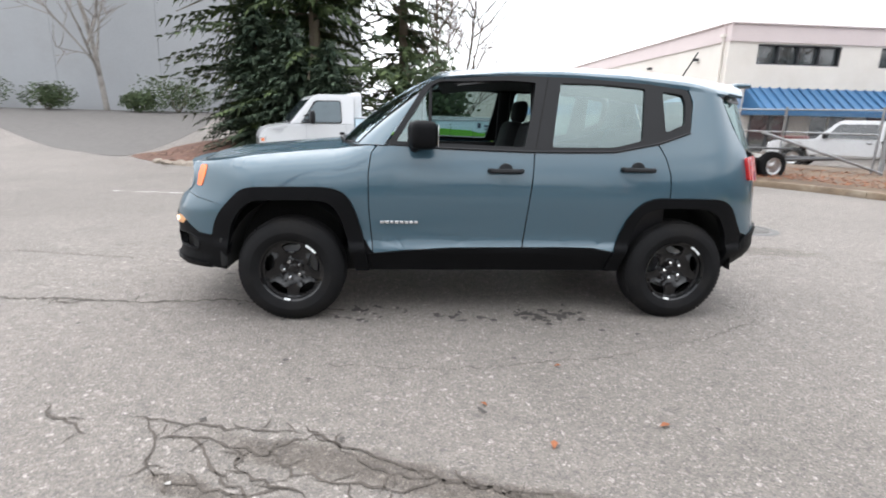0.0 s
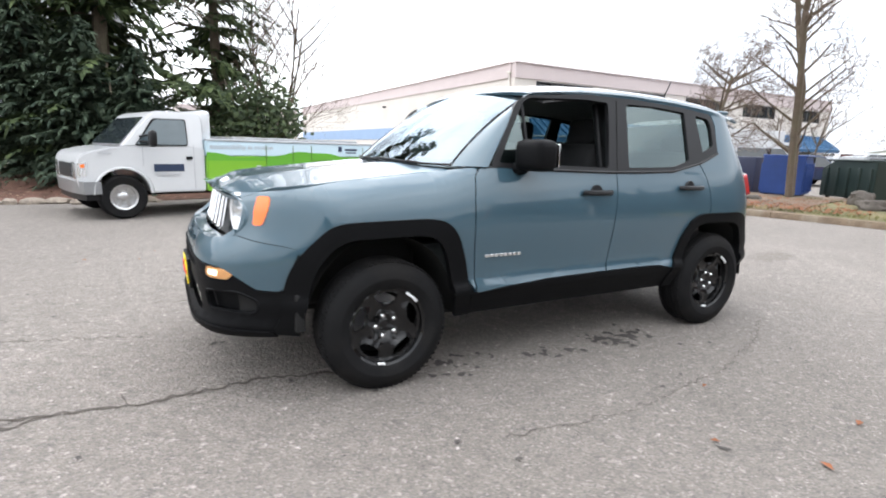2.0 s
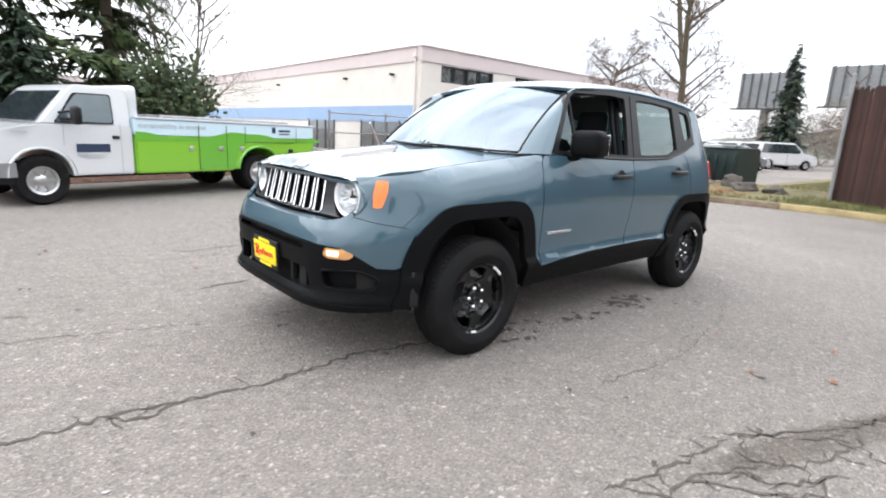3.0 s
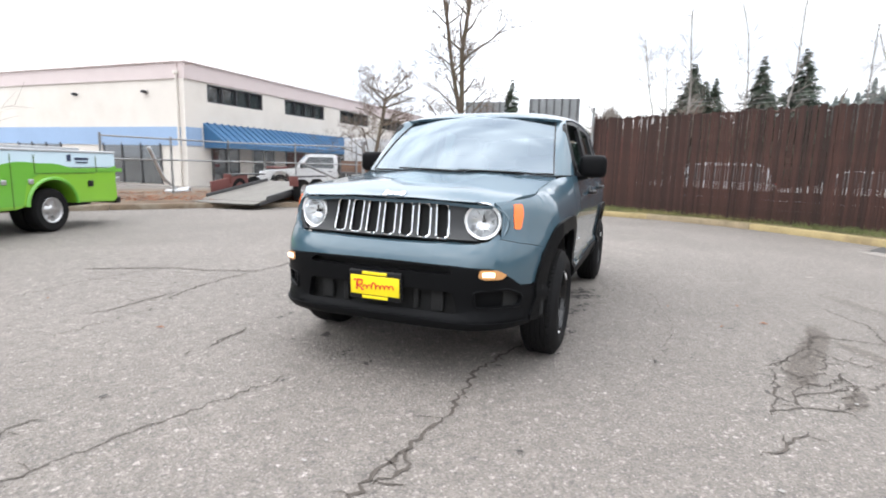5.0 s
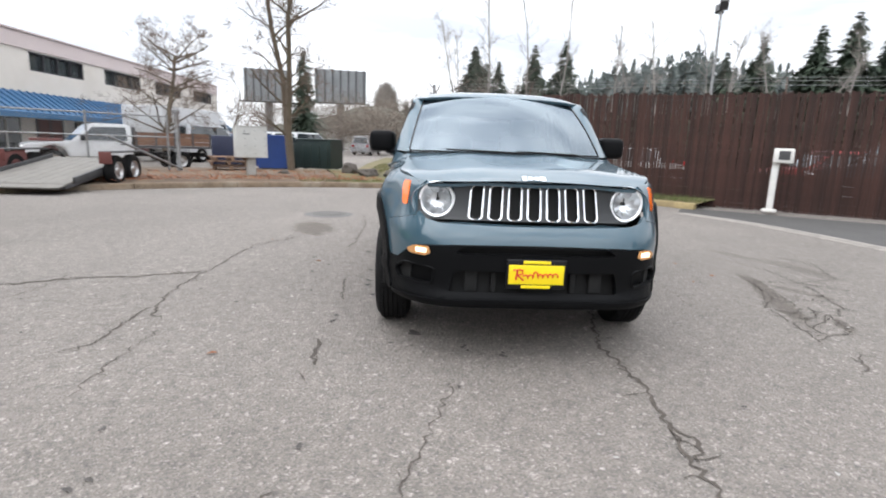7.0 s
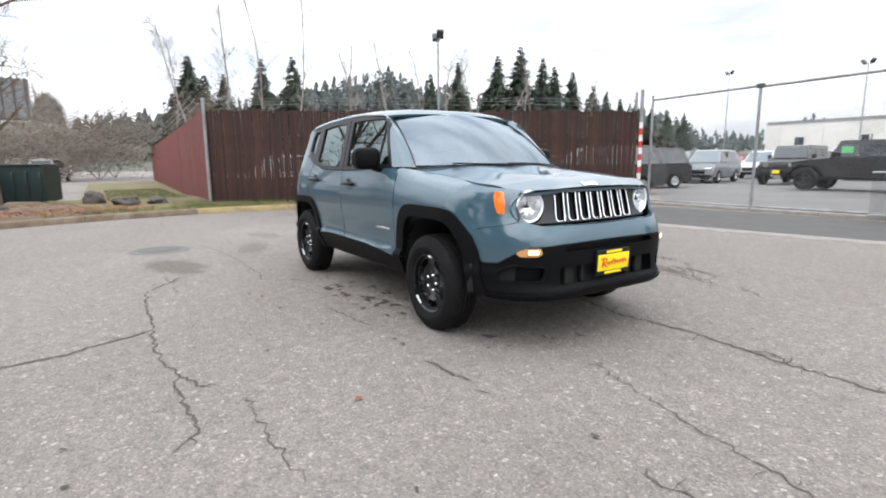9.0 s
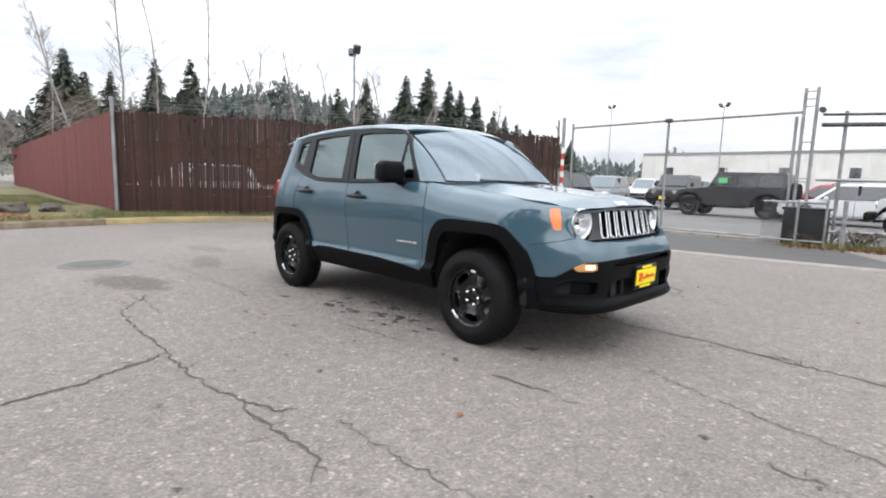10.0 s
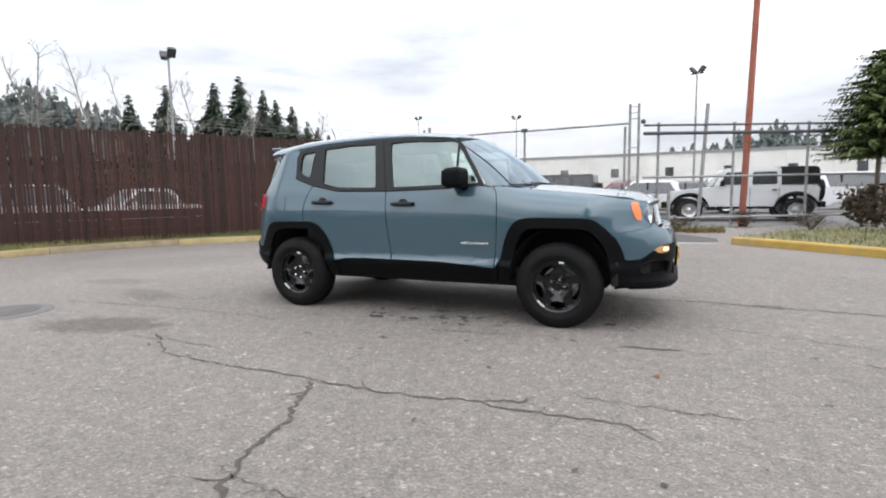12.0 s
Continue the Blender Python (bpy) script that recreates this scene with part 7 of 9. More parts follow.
# wooded hill in the distance
def hill(name, cx, cy, lx, ly, h, n, seed, label, turn, woods=None):
    r = random.Random(seed)
    bm = bmesh.new()
    bmesh.ops.create_grid(bm, x_segments=26, y_segments=14, size=1)
    ct, stn = math.cos(turn), math.sin(turn)
    def hz(u, v):
        return h * max(0.0, 1 - u * u) ** 0.8 * max(0.0, 1 - v * v) * (1 + 0.25 * math.sin(u * 7 + 1) + 0.1 * math.sin(v * 9 + u * 13))
    for v in bm.verts:
        u, w = v.co.x, v.co.y
        v.co = Vector((cx + u * lx * ct - w * ly * stn, cy + u * lx * stn + w * ly * ct, hz(u, w) - 0.5))
    hl = finish(name, bm, M_HILL)
    tagged(hl, label, "hill", kind="structure")
    vs, fs = [], []
    for _ in range(n):
        u, w = r.uniform(-0.95, 0.95), r.uniform(-0.9, 0.6)
        p = Vector((cx + u * lx * ct - w * ly * stn, cy + u * lx * stn + w * ly * ct, hz(u, w) - 0.5))
        th, tw = r.uniform(4, 11) ** 1.0, r.uniform(1.4, 3.4)
        broad = r.random() < 0.45
        for q in range(46 if woods else 0):
            a, reach = r.uniform(0, 6.283), tw * 1.2 * r.random()
            x, y = p.x + math.cos(a) * reach, p.y + math.sin(a) * reach
            z, hh, ww = p.z + th * r.uniform(0.0, 0.55), r.uniform(1.6, 4.2), r.uniform(0.05, 0.16)
            lx, ly = r.uniform(-0.7, 0.7), r.uniform(-0.7, 0.7)
            k0 = len(vs)
            vs += [(x - ww * math.sin(a), y + ww * math.cos(a), z), (x + ww * math.sin(a), y - ww * math.cos(a), z), (x + lx, y + ly, z + hh)]
            fs.append((k0, k0 + 1, k0 + 2))
        for q in range(0 if woods else 46):
            t = r.random() ** 0.8
            a = r.uniform(0, 6.283)
            reach = tw * ((1 - t) ** 0.8 if not broad else math.sin(math.pi * min(1, 0.15 + t * 0.85)) ** 0.5) * r.uniform(0.3, 1.1)
            x, y, z = p.x + math.cos(a) * reach, p.y + math.sin(a) * reach, p.z + th * t * (0.8 if broad else 1)
            s = r.uniform(0.5, 1.1)
            b = a + r.uniform(-0.8, 0.8)
            k0 = len(vs)
            vs += [(x - math.sin(b) * s * 0.6, y + math.cos(b) * s * 0.6, z), (x + math.cos(b) * s * 0.7, y + math.sin(b) * s * 0.7, z - s * 0.7), (x + math.sin(b) * s * 0.6, y - math.cos(b) * s * 0.6, z), (x, y, z + s * 1.1)]
            fs.append((k0, k0 + 1, k0 + 2, k0 + 3))
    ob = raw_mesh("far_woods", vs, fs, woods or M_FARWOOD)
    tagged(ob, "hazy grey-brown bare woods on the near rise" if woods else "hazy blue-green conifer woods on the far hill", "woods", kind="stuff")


M_HILL = mat("wooded_hillside", (0.10, 0.105, 0.085), rough=1.0, var=0.4, scale=0.1, fine=1.0, bump=0.0)
hill("hill", 175, -95, 125, 45, 20, 1500, 5, "distant hill covered in conifers and bare trees", radians(65))
hill("hill", 95, -215, 90, 30, 5, 160, 6, "distant wooded ridge behind the car lot", radians(155))
# bare woods lightened in colour to stand in for haze
M_BAREWOOD = island_material("haze_tinted_bare_woods", (0.17, 0.15, 0.135), (0.27, 0.245, 0.22))
hill("hill", -28, -165, 33, 25, 6.5, 420, 8, "low wooded rise beyond the long grey shed", 0.0)
hill("hill", 170, 12, 60, 40, 10, 2600, 7, "wooded rise covered in leafless trees", radians(95), M_BAREWOOD)

# ---- buildings ----
M_WALL = mat("cream_painted_concrete_wall", (0.66, 0.62, 0.57), rough=0.85, var=0.06, scale=0.8, fine=20, bump=0.15, dirt=(0.55, 0.50, 0.44), dirt_amt=0.5)
M_PINK = mat("dusty_pink_parapet_paint", (0.58, 0.50, 0.49), rough=0.8, var=0.06, scale=0.8, fine=20, bump=0.1)
M_BLUEBAND = mat("pale_blue_wall_paint", (0.27, 0.38, 0.55), rough=0.8, var=0.07, scale=0.8, fine=20, bump=0.1)
M_AWNING = mat("blue_ribbed_metal_awning", (0.042, 0.130, 0.255), rough=0.45, metal=0.2, var=0.1, scale=2, fine=20, bump=0.05, rand=0.12)
M_DKFRAME = mat("dark_window_frame", (0.03, 0.03, 0.035), rough=0.4, var=0.1, bump=0.0)
M_PANE = mat("dark_window_pane", (0.045, 0.055, 0.06), rough=0.05, var=0.4, scale=0.9, fine=3, bump=0.0, spec=1.0, coat=0.8, coat_ior=1.8)
M_GREYWALL = mat("plain_grey_tilt_up_wall", (0.31, 0.32, 0.33), rough=0.9, var=0.05, scale=0.5, fine=12, bump=0.15, dirt=(0.26, 0.26, 0.26), dirt_amt=0.5)
M_WAREHOUSE = mat("off_white_ribbed_siding", (0.60, 0.59, 0.56), rough=0.7, var=0.08, scale=0.6, fine=14, bump=0.1, dirt=(0.42, 0.40, 0.36), dirt_amt=0.6)
M_ROOFGREY = mat("grey_roof_sheet", (0.22, 0.22, 0.22), rough=0.9, var=0.15, scale=1, fine=20, bump=0.2)
M_BROWNDOOR = mat("brown_door_paint", (0.12, 0.035, 0.03), rough=0.6, var=0.1, bump=0.05)

BX, BY, BH = 12.5, 17.3, 5.22
bld = thing("office_building", "two-storey cream concrete building with a blue awning and pink parapet", "building")


def slab(name, c, s, material, parent, bev=0.0):
    bm = bmesh.new()
    box(bm, c, s, bev)
    return part(name, bm, material, parent)


LX, LY = 27.5, 40.0
# front wall faces -y, side wall faces -x; openings are cut between piers
front_wins = [(13.75, 17.35), (19.1, 22.75), (24.5, 28.1), (29.9, 33.4), (35.5, 38.8)]
z0, z1 = 3.72, 4.50
slab("wall", (BX + LX / 2, BY + 0.15, 1.15 + 0.0), (LX, 0.3, 2.3 + 0.0), M_WALL, bld)
slab("wall", (BX + LX / 2, BY + 0.15, (2.3 + z0) / 2), (LX, 0.3, z0 - 2.3), M_WALL, bld)
edges = [BX] + [v for w in front_wins for v in w] + [BX + LX]
for a, b in zip(edges[::2], edges[1::2]):
    slab("wall_pier", ((a + b) / 2, BY + 0.15, (z0 + z1) / 2), (b - a, 0.3, z1 - z0), M_WALL, bld)
slab("wall", (BX + LX / 2, BY + 0.15, (z1 + 4.56) / 2), (LX, 0.3, 4.56 - z1), M_WALL, bld)
slab("parapet", (BX + LX / 2, BY + 0.12, (4.56 + BH) / 2), (LX + 0.02, 0.36, BH - 4.56), M_PINK, bld)
slab("side_wall", (BX + 0.15, BY + 0.3 + LY / 2, 0.88), (0.3, LY, 1.76), M_WALL, bld)
slab("side_band", (BX + 0.13, BY + 0.3 + LY / 2, 2.16), (0.34, LY, 0.8), M_BLUEBAND, bld)
slab("side_wall", (BX + 0.15, BY + 0.3 + LY / 2, 3.56), (0.3, LY, 2.0), M_WALL, bld)
slab("side_parapet", (BX + 0.12, BY + 0.31 + LY / 2, (4.56 + BH) / 2), (0.36, LY, BH - 4.56), M_PINK, bld)
slab("parapet_cap", (BX + LX / 2, BY + 0.1, BH + 0.03), (LX + 0.1, 0.46, 0.06), M_PINK, bld)
slab("parapet_cap", (BX + 0.1, BY + 0.34 + LY / 2, BH + 0.03), (0.46, LY, 0.06), M_PINK, bld)
slab("front_band", (BX + 0.42, BY - 0.012, 2.16), (0.86, 0.03, 0.8), M_BLUEBAND, bld)
slab("roof", (BX + LX / 2, BY + LY / 2, 4.75), (LX - 0.7, LY - 0.7, 0.1), M_ROOFGREY, bld)
slab("back_wall", (BX + LX / 2, BY + LY + 0.3, 2.4), (LX, 0.3, 4.8), M_WALL, bld)
for a, b in front_wins:
    wdw = part("window", box(bmesh.new(), ((a + b) / 2, BY + 0.2, (z0 + z1) / 2), (b - a, 0.04, z1 - z0)), M_PANE, bld)
    n = 4
    for k in range(n + 1):
        slab("mullion", (a + 0.03 + (b - a - 0.06) * k / n, BY + 0.08, (z0 + z1) / 2), (0.06, 0.12, z1 - z0), M_DKFRAME, wdw)
    for z in (z0 + 0.025, z1 - 0.025):
        slab("frame_bar", ((a + b) / 2, BY + 0.08, z), (b - a, 0.13, 0.05), M_DKFRAME, wdw)
# awning with standing ribs on brackets
AX0, AX1 = BX + 0.95, BX + LX - 0.5
aw = new("awning")
aw.parent = bld
bm = bmesh.new()
vs = [bm.verts.new(p) for p in ((AX0, BY - 0.004, 2.80), (AX1, BY - 0.004, 2.80), (AX1, BY - 1.25, 1.92), (AX0, BY - 1.25, 1.92), (AX1, BY - 1.25, 1.70), (AX0, BY - 1.25, 1.70))]
for f in ((0, 1, 2, 3), (3, 2, 4, 5)):
    bm.faces.new([vs[i] for i in f])
e0 = [bm.verts.new(p) for p in ((AX0 - 0.001, BY - 0.004, 2.80), (AX0 - 0.001, BY - 1.25, 1.92), (AX0 - 0.001, BY - 1.25, 1.70), (AX0 - 0.001, BY - 0.004, 1.70))]
bm.faces.new(e0)
bmesh.ops.recalc_face_normals(bm, faces=bm.faces[:])
part("awning_sheet", bm, M_AWNING, aw)
rib = bmesh.new()
box(rib, (0, -0.625, 0), (0.05, 1.5, 0.07), 0.01, Matrix.Rotation(radians(35.2), 4, "X"))
rme = bpy.data.meshes.new("rib")
rib.to_mesh(rme)
rib.free()
rme.materials.append(M_AWNING)
k = 0
while AX0 + 0.2 + k * 0.42 < AX1:
    o = new("rib", rme)
    o.parent = aw
    o.location = (AX0 + 0.2 + k * 0.42, BY, 2.40)
    k += 1
for k in range(12):
    a = BX + 1.4 + k * 2.6
    kind = k % 3
    wd = part("shop_window", box(bmesh.new(), (a + 0.8, BY - 0.005, 0.95), (1.7, 0.05, 1.5)), M_PANE if kind != 2 else M_BROWNDOOR, bld)
    for q in (0, 0.5, 1):
        slab("mullion", (a - 0.02 + 1.64 * q, BY - 0.04, 0.95), (0.06, 0.06, 1.54), M_DKFRAME if kind != 1 else M_WHITEP, wd)
# garage openings and lamps on the side wall
for y, w in ((20.6, 3.6), (27.0, 3.2)):
    gd = part("garage_opening", box(bmesh.new(), (BX - 0.006, y, 0.95), (0.05, w, 1.75)), M_PANE, bld)
    for q in range(4):
        slab("mullion", (BX - 0.04, y - w / 2 + w * q / 3, 0.95), (0.06, 0.07, 1.8), M_DKFRAME, gd)
for y in (19.5, 24.0, 33.0):
    bm = bmesh.new()
    box(bm, (BX - 0.12, y, 4.05), (0.24, 0.16, 0.12), 0.03)
    part("wall_lamp", bm, M_DKFRAME, bld)
bm = bmesh.new()
cyl(bm, (BX - 0.07, BY + 0.35, 0), (BX - 0.07, BY + 0.35, 4.75), 0.05, seg=10)
box(bm, (BX - 0.08, BY + 0.35, 4.8), (0.16, 0.2, 0.14), 0.02)
part("downpipe", bm, M_WALL, bld)
# lower wing at the far end
wing = thing("side_wing", "long low cream wing with a pink parapet", "building")
slab("wall", (6.2, BY + LY + 3.5, 2.3), (12.6, 0.3, 4.6), M_WALL, wing)
slab("parapet", (6.2, BY + LY + 3.46, 4.85), (12.7, 0.36, 0.5), M_PINK, wing)
slab("end_wall", (-0.1, BY + LY + 9, 2.5), (0.3, 11, 5.1), M_WALL, wing)

gw = thing("grey_wall", "tall plain grey concrete wall of a warehouse", "wall")
gw["kind"] = "structure"
for k in range(10):
    slab("wall_panel", (-6.2 - 6.0 * k, 30.2, 5.6), (5.98, 0.3, 11.5), M_GREYWALL, gw)

wh = thing("warehouse", "long low off-white shed with small dark windows", "building")
slab("wall", (-28, -60.2, 2.4), (106, 0.4, 5.2), M_WAREHOUSE, wh)
slab("end_wall", (25.2, -72, 2.4), (0.4, 24, 5.2), M_WAREHOUSE, wh)
slab("roof_edge", (-28, -60.3, 5.1), (106.6, 0.8, 0.25), M_ROOFGREY, wh)
slab("roof", (-28, -72.5, 5.05), (106, 23.5, 0.1), M_ROOFGREY, wh)
for k in range(15):
    x = 22 - 5.9 * k
    wdw = part("window", box(bmesh.new(), (x, -59.99, 3.0), (0.9, 0.06, 1.0)), M_PANE, wh)
    slab("window_frame", (x, -59.95, 3.0), (0.06, 0.06, 1.04), M_DKFRAME, wdw)
for k in range(26):
    x = 24 - 4.1 * k
    bm = bmesh.new()
    box(bm, (x, -59.93, 2.4), (0.12, 0.10, 5.0), 0.01)
    part("wall_rib", bm, M_WAREHOUSE, wh)

# billboards
M_BOARD = mat("weathered_board_back", (0.22, 0.23, 0.235), rough=0.8, var=0.2, scale=0.6, fine=8, bump=0.2)
for bx, by, w in ((64.5, 10.9, 6.4), (66.5, 20.5, 6.0)):
    bb = thing("billboard", "grey back of a large roadside billboard on a steel column", "billboard", "billboards", Matrix.Translation((bx, by, 0)) @ Matrix.Rotation(radians(8), 4, "Z"))
    slab("board", (0, 0, 8.0), (0.4, w, 4.0), M_BOARD, bb)
    for k in range(7):
        slab("frame_post", (-0.3, -w / 2 + 0.3 + (w - 0.6) * k / 6, 8.0), (0.15, 0.15, 4.2), M_DARKBAR, bb)
    slab("catwalk", (-0.7, 0, 5.9), (1.2, w + 1, 0.12), M_DARKBAR, bb)
    bm = bmesh.new()
    cyl(bm, (0.1, 0, -0.1), (0.1, 0, 6.2), 0.5, seg=16)
    part("column", bm, M_GALV, bb)

# far block
fb = thing("far_shed", "low white shed across the road", "building")
slab("wall", (78, 10, 1.3), (6, 9, 2.8), M_WAREHOUSE, fb)
slab("roof", (78, 10, 2.78), (6.6, 9.6, 0.2), M_ROOFGREY, fb)

# ---- furniture of the yard ----
mb = thing("mailbox_cluster", "pale grey cluster mailbox on a concrete pedestal", "mailbox", m=Matrix.Translation((10.1, 5.35, 0.12)) @ Matrix.Rotation(radians(28), 4, "Z"))
M_MAILBOX = mat("faded_grey_mailbox_paint", (0.46, 0.46, 0.44), rough=0.6, var=0.10, scale=3, fine=40, bump=0.05, dirt=(0.30, 0.27, 0.23), dirt_amt=0.5)
slab("pedestal", (0, 0, 0.25), (0.22, 0.22, 0.62), M_CONC, mb, 0.01)
slab("cabinet", (0, 0, 0.98), (0.42, 0.82, 0.84), M_MAILBOX, mb, 0.006)
slab("cap", (0, 0, 1.408), (0.46, 0.86, 0.016), M_MAILBOX, mb, 0.004)
for r0 in range(4):
    for c in range(3):
        dr = slab("mail_door", (-0.212, -0.262 + 0.262 * c, 0.682 + 0.2 * r0), (0.006, 0.254, 0.192), M_MAILBOX, mb)
        slab("lock", (-0.217, -0.345 + 0.262 * c, 0.682 + 0.2 * r0), (0.006, 0.018, 0.018), M_DKFRAME, mb)
slab("slot", (-0.217, 0.13, 1.20), (0.008, 0.20, 0.022), M_DKFRAME, mb)

M_BINGREEN = mat("dark_green_bin_steel", (0.018, 0.032, 0.028), rough=0.5, var=0.2, scale=3, fine=30, bump=0.1)
M_BINBLUE = mat("blue_dumpster_paint", (0.012, 0.045, 0.19), rough=0.45, var=0.15, scale=3, fine=30, bump=0.1)
M_PALLET = mat("weathered_pallet_wood", (0.17, 0.105, 0.070), rough=0.9, var=0.3, scale=4, fine=30, bump=0.3, rand=0.3)
M_ROCK = mat("dark_mossy_rock", (0.07, 0.06, 0.05), rough=0.95, var=0.4, scale=4, fine=20, bump=0.8)


def dumpster(x, y, z, yaw, s, material, label):
    d = thing("dumpster", label, "dumpster", m=Matrix.Translation((x, y, z)) @ Matrix.Rotation(radians(yaw), 4, "Z"))
    w, l, h = s
    prof = [(-l / 2, 0.12), (l / 2, 0.12), (l / 2, h * 0.8), (l * 0.28, h), (-l / 2, h)]
    bm = bmesh.new()
    a = [bm.verts.new((p, -w / 2, q)) for p, q in prof]
    b = [bm.verts.new((p, w / 2, q)) for p, q in prof]
    bm.faces.new(a)
    bm.faces.new(b[::-1])
    for i in range(5):
        j = (i + 1) % 5
        bm.faces.new((a[i], b[i], b[j], a[j]))
    bmesh.ops.recalc_face_normals(bm, faces=bm.faces[:])
    bmesh.ops.bevel(bm, geom=bm.edges[:], offset=0.02, segments=2, affect="EDGES")
    body = part("body", bm, material, d)
    for k in range(5):
        slab("rib", (-l * 0.42 + l * 0.8 * k / 4, -w / 2 - 0.02, h * 0.5), (0.07, 0.06, h * 0.68), material, d, 0.01)
        slab("rib", (-l * 0.42 + l * 0.8 * k / 4, w / 2 + 0.02, h * 0.5), (0.07, 0.06, h * 0.68), material, d, 0.01)
    slab("top_rim", (-0.1, 0, h + 0.02), (l * 0.8, w + 0.08, 0.06), material, d, 0.02)
    for p in (-0.4, 0.4):
        for q in (-0.35, 0.35):
            bm = bmesh.new()
            cyl(bm, (p * l, q * w - 0.03, 0.07), (p * l, q * w + 0.03, 0.07), 0.07, seg=14)
            part("caster", bm, M_RUBBER, d)
    return d


dumpster(15.1, 6.12, 0.05, 20, (1.1, 1.7, 1.25), M_BINBLUE, "blue steel dumpster with a sloped lid")
dumpster(16.7, 4.8, 0.0, 71, (1.05, 1.8, 1.22), M_BINGREEN, "dark green steel dumpster on the verge")
bin2 = thing("storage_bin", "navy steel storage bin behind the mailboxes", "bin", m=Matrix.Translation((16.5, 8.2, 0)))
slab("body", (0, 0, 0.62), (1.0, 1.0, 1.3), mat("navy_bin_paint", (0.015, 0.02, 0.05), rough=0.5, var=0.2), bin2, 0.03)
for k, (x, y, z) in enumerate(((12.4, 6.76, 0.06), (12.45, 6.72, 0.20), (12.4, 6.8, 0.34), (12.42, 6.74, 0.48))):
    pa = thing("pallet", "weathered wooden pallet on a stack", "pallet", "stacked pallets", Matrix.Translation((x, y, z)) @ Matrix.Rotation(radians(15 + 4 * k), 4, "Z"))
    for q in range(7):
        slab("deck_board", (-0.54 + 0.18 * q, 0, 0.12), (0.10, 1.2, 0.02), M_PALLET, pa)
    for q in (-0.5, 0, 0.5):
        slab("bearer", (0, q, 0.06), (1.2, 0.09, 0.09), M_PALLET, pa)


def rock(x, y, z, s, seed, material=None, label="dark rough boulder on the verge", group="boulders"):
    bm = bmesh.new()
    bmesh.ops.create_icosphere(bm, subdivisions=3 if material is None else 2, radius=1)
    for v in bm.verts:
        n = noise.noise(v.co * 1.3 + Vector((seed, 0, 0))) * 0.45 + noise.noise(v.co * 3 + Vector((seed, 5, 0))) * 0.15
        v.co = Vector((v.co.x * s[0], v.co.y * s[1], v.co.z * s[2])) * (1 + n)
    o = finish("rock", bm, material or M_ROCK)
    o.location = (x, y, z)
    return tagged(o, label, "rock", group)


rock(11.3, 2.2, 0.25, (0.33, 0.30, 0.20), 2)
rock(11.4, 1.5, 0.22, (0.35, 0.25, 0.16), 3)
rock(12.4, 2.9, 0.28, (0.30, 0.26, 0.24), 4)
rock(11.1, 4.7, 0.16, (0.26, 0.2, 0.14), 5)

M_EDGE = mat("pale_edging_stone", (0.26, 0.22, 0.18), rough=0.95, var=0.35, scale=6, fine=30, bump=0.6)
er = random.Random(77)
for k in range(13):
    q = k / 12
    ex, ey = -6.9 + 4.4 * q, 9.85 - 1.05 * math.sin(min(1.0, q * 1.3) * 1.45) + er.uniform(-0.10, 0.10)
    o = rock(ex, ey, ground_height(ex, ey) + 0.03, (er.uniform(0.10, 0.26), er.uniform(0.08, 0.15), er.uniform(0.05, 0.10)), 20 + k, M_EDGE, "pale rough edging stone of the mulch bed", "edging stones")
# steel mesh fence and gate in front of the building
bf = thing("yard_fence", "galvanised mesh yard fence with a leaning gate leaf", "fence")
for a, b in ((Vector((4.6, 11.6, 0.05)), Vector((8.2, 10.9, 0.05))), (Vector((8.2, 10.9, 0.05)), Vector((11.0, 8.0, 0.05)))):
    for k in range(3):
        p = a.lerp(b, k / 2)
        bm = bmesh.new()
        cyl(bm, p - Vector((0, 0, 0.1)), p + Vector((0, 0, 1.75)), 0.03, seg=10)
        part("fence_post", bm, M_GALV, bf)
    for z in (0.1, 1.1, 1.68):
        bm = bmesh.new()
        cyl(bm, a + Vector((0, 0, z)), b + Vector((0, 0, z)), 0.022, seg=8)
        part("fence_rail", bm, M_GALV, bf)
    bm = bmesh.new()
    chain_link(bm, a, b, 0.1, 1.65, 0.09, 0.0018)
    part("wire_mesh", bm, M_GALV, bf)
bm = bmesh.new()
tube(bm, [(8.0, 8.0, 1.15), (10.9, 7.6, 0.25)], 0.03, 8)
part("brace_bar", bm, M_GALV, bf)
bm = bmesh.new()
cyl(bm, (10.95, 7.7, 0), (10.95, 7.7, 1.85), 0.06, seg=12)
box(bm, (10.95, 7.7, 1.88), (0.16, 0.16, 0.12), 0.02)
part("gate_post", bm, M_GALV, bf)

# ---- other vehicles ----
def paint(name, col, rough=0.3):
    return mat(name, col, rough=rough, var=0.04, scale=2, fine=60, bump=0.0, coat=0.7)


M_VWHITE = paint("white_vehicle_paint", (0.58, 0.59, 0.60))
M_VBLACK = paint("black_vehicle_paint", (0.012, 0.013, 0.015))
M_VGREY = paint("grey_vehicle_paint", (0.16, 0.17, 0.18))
M_VSILVER = paint("silver_vehicle_paint", (0.45, 0.46, 0.48))
M_VBLUE = paint("dark_blue_vehicle_paint", (0.02, 0.035, 0.08))
M_VRED = paint("red_vehicle_paint", (0.30, 0.02, 0.02))
M_LIME = paint("lime_green_wrap", (0.19, 0.44, 0.025), 0.4)
M_LIME2 = paint("bright_green_wrap", (0.12, 0.38, 0.03), 0.4)
# shade in the gaps between the lockers, put in as dark green
M_LOCKGAP = paint("dark_green_gap_shade", (0.06, 0.13, 0.02), 0.6)
